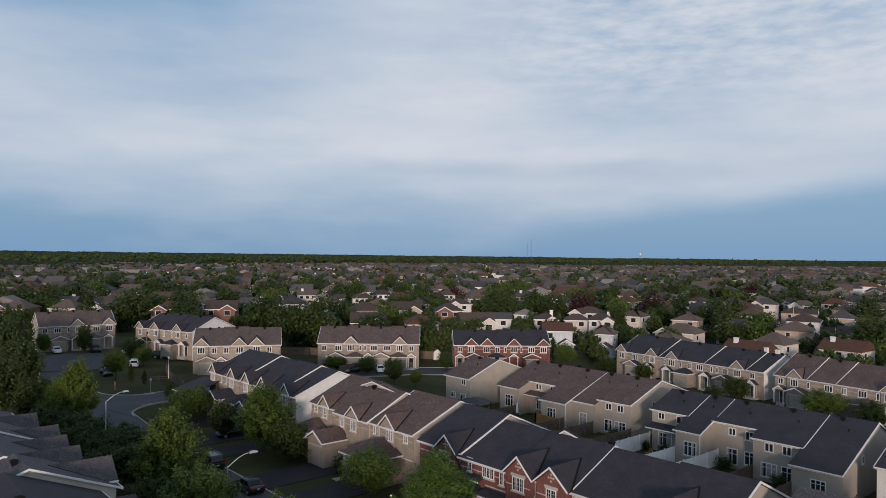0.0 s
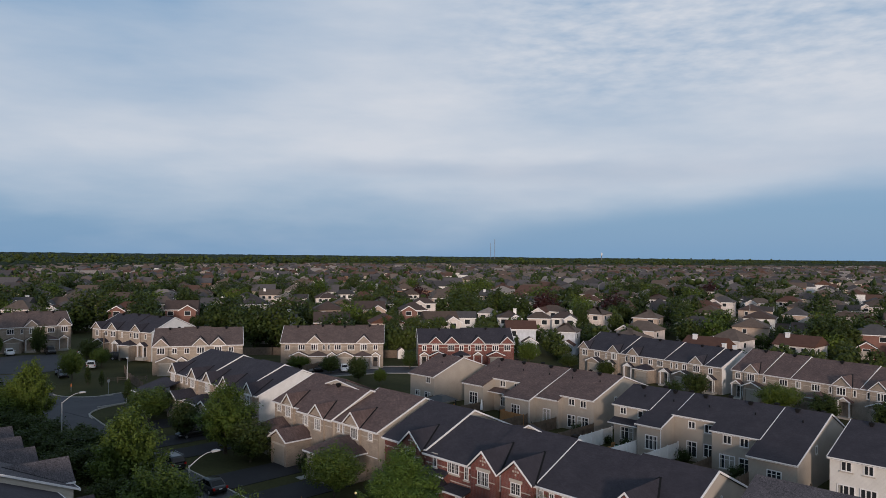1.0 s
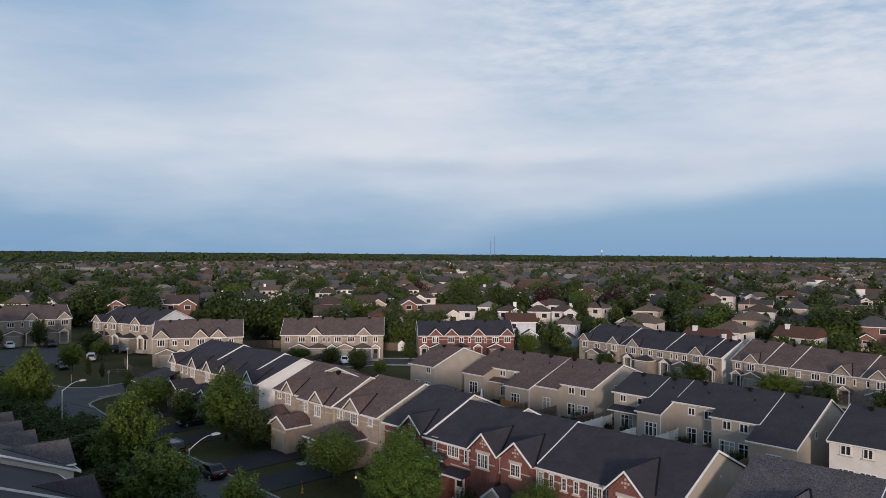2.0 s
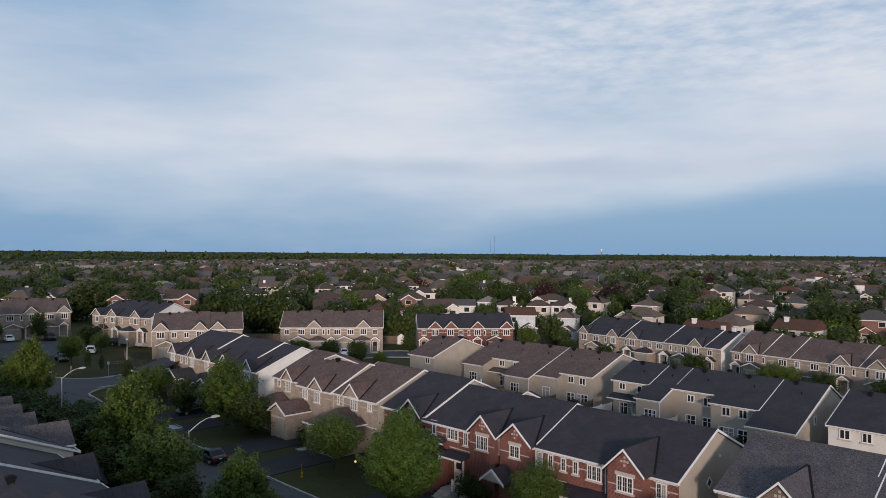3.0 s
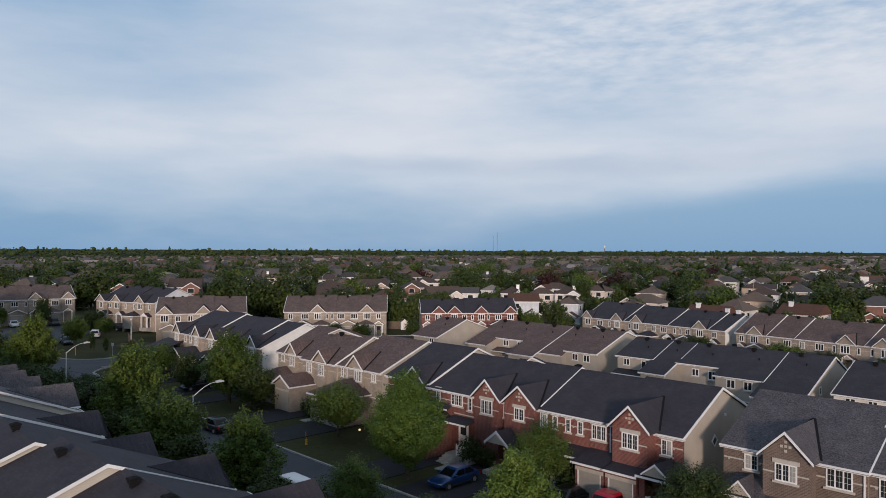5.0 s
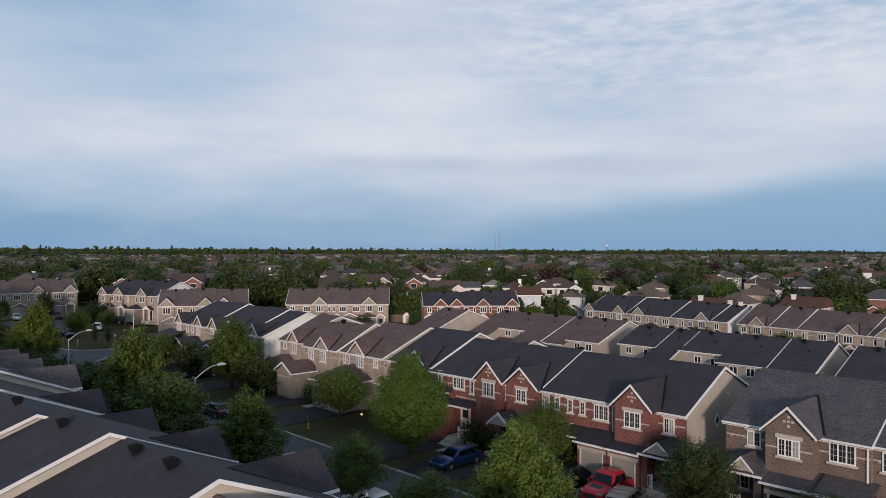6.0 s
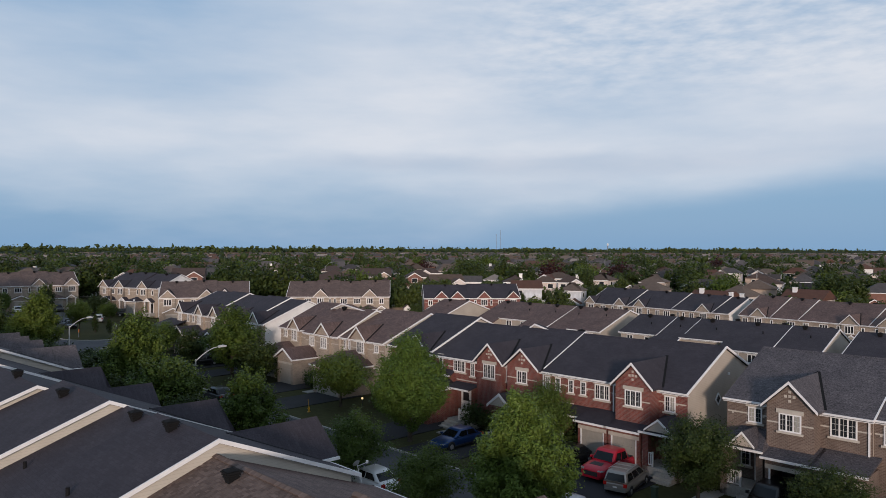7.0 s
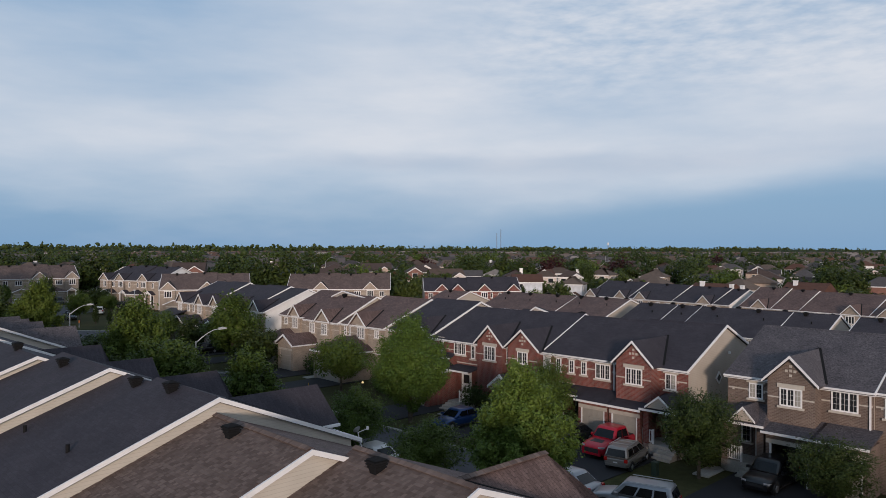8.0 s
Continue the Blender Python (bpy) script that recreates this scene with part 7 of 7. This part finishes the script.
MAST = plain("mast_grey", (0.16, 0.17, 0.19), 0.6)
mast(296, 2500, 66, 1.2, "thin grey lattice radio mast on the horizon", 9, MAST)
mast(310, 2500, 80, 1.2, "thin grey lattice radio mast on the horizon", 10, MAST)
ob = thing("water_tower", pose(690, 2500, -1), "white water tower on the horizon", "tower")
part("stem", Shape().tube([(0, 0, 0), (0, 0, 28)], [1.6, 1.3], 10), MAST, ob)
part("tank", Shape().tube([(0, 0, 27), (0, 0, 30), (0, 0, 35), (0, 0, 37)], [1.3, 3.0, 3.0, 0.8], 14), WHITE_SIDING, ob)
for x, y, w, hh in ((1080, 1950, 38, 9), (1010, 1930, 22, 11), (1210, 2150, 60, 7), (330, 1280, 30, 6), (210, 1000, 46, 5)):
    ob = thing("warehouse", pose(x, y, land(x, y), 0, 0, -10), "long pale flat-roofed building far off", "building", "far halls")
    part("wall", Shape().box(-w / 2, w / 2, -10, 10, -1, hh), WHITE_SIDING, ob)
    part("roof", Shape().box(-w / 2 - 0.5, w / 2 + 0.5, -10.5, 10.5, hh, hh + 0.6), STEEL, ob)

# ---- aerial on the near row's eave ----
ax, ay = spot(25.0, 19.3)
ob = thing("tv_aerial", pose(ax, ay, 5.1, 0, 0, 12) @ Matrix.Diagonal((0.72, 0.72, 0.8, 1)), "small white aerial with two dishes on a gutter bracket", "aerial")
part("mast", Shape().tube([(0.1, -0.5, -0.45), (0, 0.0, -0.15), (-0.1, 0.0, 0.35)], [0.03, 0.03, 0.025], 8), WHITE, ob)
part("dish", Shape().tube([(-0.13, 0.0, 0.40), (-0.14, 0.005, 0.42), (-0.17, 0.06, 0.47)], [0.03, 0.17, 0.24], 16), STEEL, ob, "small grey satellite dish")
part("arm", Shape().tube([(-0.1, 0.0, 0.3), (0.45, -0.1, 0.5)], [0.022, 0.022], 8), WHITE, ob)
part("receiver", Shape().box(0.40, 0.54, -0.17, -0.04, 0.46, 0.62), WHITE, ob)

# ---- small things on the lawns ----
GLOW = plain("lit_lamp_glass", (0.9, 0.75, 0.45), 0.4)
glow = GLOW.node_tree.nodes["Principled BSDF"]
glow.inputs["Emission Color"].default_value = (1.0, 0.72, 0.35, 1)
glow.inputs["Emission Strength"].default_value = 0.9
x, y = spot(53.4, 41.3)
ob = thing("garden_light", pose(x, y, land(x, y)), "small lit garden light on a short post", "garden light")
part("post", Shape().tube([(0, 0, -0.1), (0, 0, 0.75)], [0.035, 0.03], 8), DARK, ob)
part("globe", Shape().tube([(0, 0, 0.75), (0, 0, 0.8), (0, 0, 0.9), (0, 0, 0.95)], [0.04, 0.1, 0.1, 0.03], 10), GLOW, ob, "glowing warm globe")
PEDESTAL = plain("green_cabinet_paint", (0.03, 0.05, 0.035), 0.6)
x, y = spot(21.7, 38.7)
ob = thing("utility_pedestal", pose(x, y, land(x, y), 0, 0, ANG), "small dark green utility pedestal on the lawn", "utility box")
part("box", Shape().box(-0.16, 0.16, -0.16, 0.16, -0.1, 0.75), PEDESTAL, ob)
part("lid", Shape().prism([(-0.19, -0.19), (0.19, -0.19), (0.19, 0.19), (-0.19, 0.19)], "z", 0.75, 0.82), PEDESTAL, ob)
# ---- shingles of the near brown roofs ----
TABS = [(0.092, 0.066, 0.058), (0.106, 0.077, 0.068), (0.117, 0.087, 0.076), (0.130, 0.096, 0.084), (0.149, 0.112, 0.099)]
TAB_STOPS = [(k * 0.2, c) for k, c in enumerate(TABS)]
TAB = random_tint("brown_shingle_tab", TAB_STOPS, 0.92)
TAB_JOINED = random_tint("brown_shingle_tabs", TAB_STOPS, 0.92, islands=True)
TAB_WIDTHS = (0.09, 0.12, 0.15, 0.19)
TAB_MESH = {}
for w in TAB_WIDTHS:
    TAB_MESH[w] = Shape().prism([(0, 0.0), (0, 0.016), (0.145, 0.006), (0.145, 0.0)], "x", 0.004, w - 0.004).mesh("shingle", TAB)
CAP = Shape().prism([(-0.15, -0.055), (0, 0.012), (0.15, -0.055), (0.15, -0.075), (0, -0.01), (-0.15, -0.075)], "x", 0, 0.19).mesh("ridge_shingle", TAB)


def shingle(roof, O, U_, V_, width, rise, inside, keep, g):
    """Tabs in courses over a slope with its lower corner at O, U_ along the eave and V_ up the slope; those in the stretch 'keep' are single pieces."""
    O, U_, V_ = Vector(O), Vector(U_).normalized(), Vector(V_).normalized()
    Nn = U_.cross(V_)
    base = Matrix((U_, V_, Nn)).transposed().to_4x4()
    rest, single = Shape(), 0
    v = 0.0
    while v < rise - 0.06:
        u = -g.uniform(0, 0.3)
        while u < width:
            w = g.choice(TAB_WIDTHS)
            if inside(u + 0.02, v) and inside(u + w - 0.02, v) and u > -0.02 and u + w < width + 0.02:
                m = Matrix.Translation(O + U_ * u + V_ * v + Nn * 0.004) @ base
                if single < 300 and keep(u, v):
                    part("shingle", TAB_MESH[w], None, roof, "", m)
                    single += 1
                else:
                    me = TAB_MESH[w]
                    rest.add([m @ p.co for p in me.vertices], [tuple(f.vertices) for f in me.polygons])
            u += w
        v += 0.13
    me = bpy.data.meshes.new("shingles")
    me.from_pydata([tuple(p) for p in rest.v], [], rest.f)
    me.materials.append(TAB_JOINED)
    tagged(part("shingles", me, None, roof), "brown asphalt shingle tabs in courses", kind="stuff")


def ridge_shingles(roof, a, b):
    """Cap pieces that lap one another along the ridge from a to b."""
    a, b = Vector(a), Vector(b)
    d = (b - a).normalized()
    side = Vector((0, 0, 1)).cross(d)
    base = Matrix((d, side, d.cross(side))).transposed().to_4x4()
    n = int((b - a).length / 0.15)
    for k in range(n):
        part("ridge_shingle", CAP, None, roof, "", Matrix.Translation(a + d * (k * 0.15) + Vector((0, 0, 0.075 + 0.01 * (k % 2)))) @ base @ pose(0, 0, 0, 0, 2.5, 0))


g = random.Random(77)
for h in BROWN_NEAR:
    roof = [c for c in h["ob"].children if c.name.split(".")[0] == "roof"][0]
    w, o, r, R = h["w"], h["o"], 0.12, h["R"]
    rise = math.hypot(R + o, h["H"] - h["En"])
    shingle(roof, (-r, -o, h["En"]), (1, 0, 0), (0, R + o, h["H"] - h["En"]), w + 2 * r, rise, lambda u, v: True, lambda u, v, t=rise: v > t - 2.6, g)
    ridge_shingles(roof, (-r, R, h["H"]), (w + r, R, h["H"]))
h = BROWN_NEAR[0]
x, hw, peak, yf = h["s1"] - 14.4, 2.6, 6.75, 6.9 + 4.9
ze = peak - hw * 0.72
yb, yv = 6.9 + (h["H"] - peak) / h["kf"] - 0.2, 6.9 + (h["H"] - ze) / h["kf"]
roof = [c for c in h["ob"].children if c.name.split(".")[0] == "gable_roof"][0]
rise = math.hypot(hw, peak - ze)
shingle(roof, (x + hw, yf, ze), (0, -1, 0), (-hw, 0, peak - ze), yf - yb, rise, lambda u, v: u < (yf - yv) + (yv - yb) * v / rise, lambda u, v: v > 1.2, g)
shingle(roof, (x - hw, yv, ze), (0, 1, 0), (hw, 0, peak - ze), yf - yb, rise, lambda u, v: u > -(yv - yb) * v / rise and u < yf - yv, lambda u, v: False, g)
ridge_shingles(roof, (x, yb + 0.1, peak), (x, yf, peak))
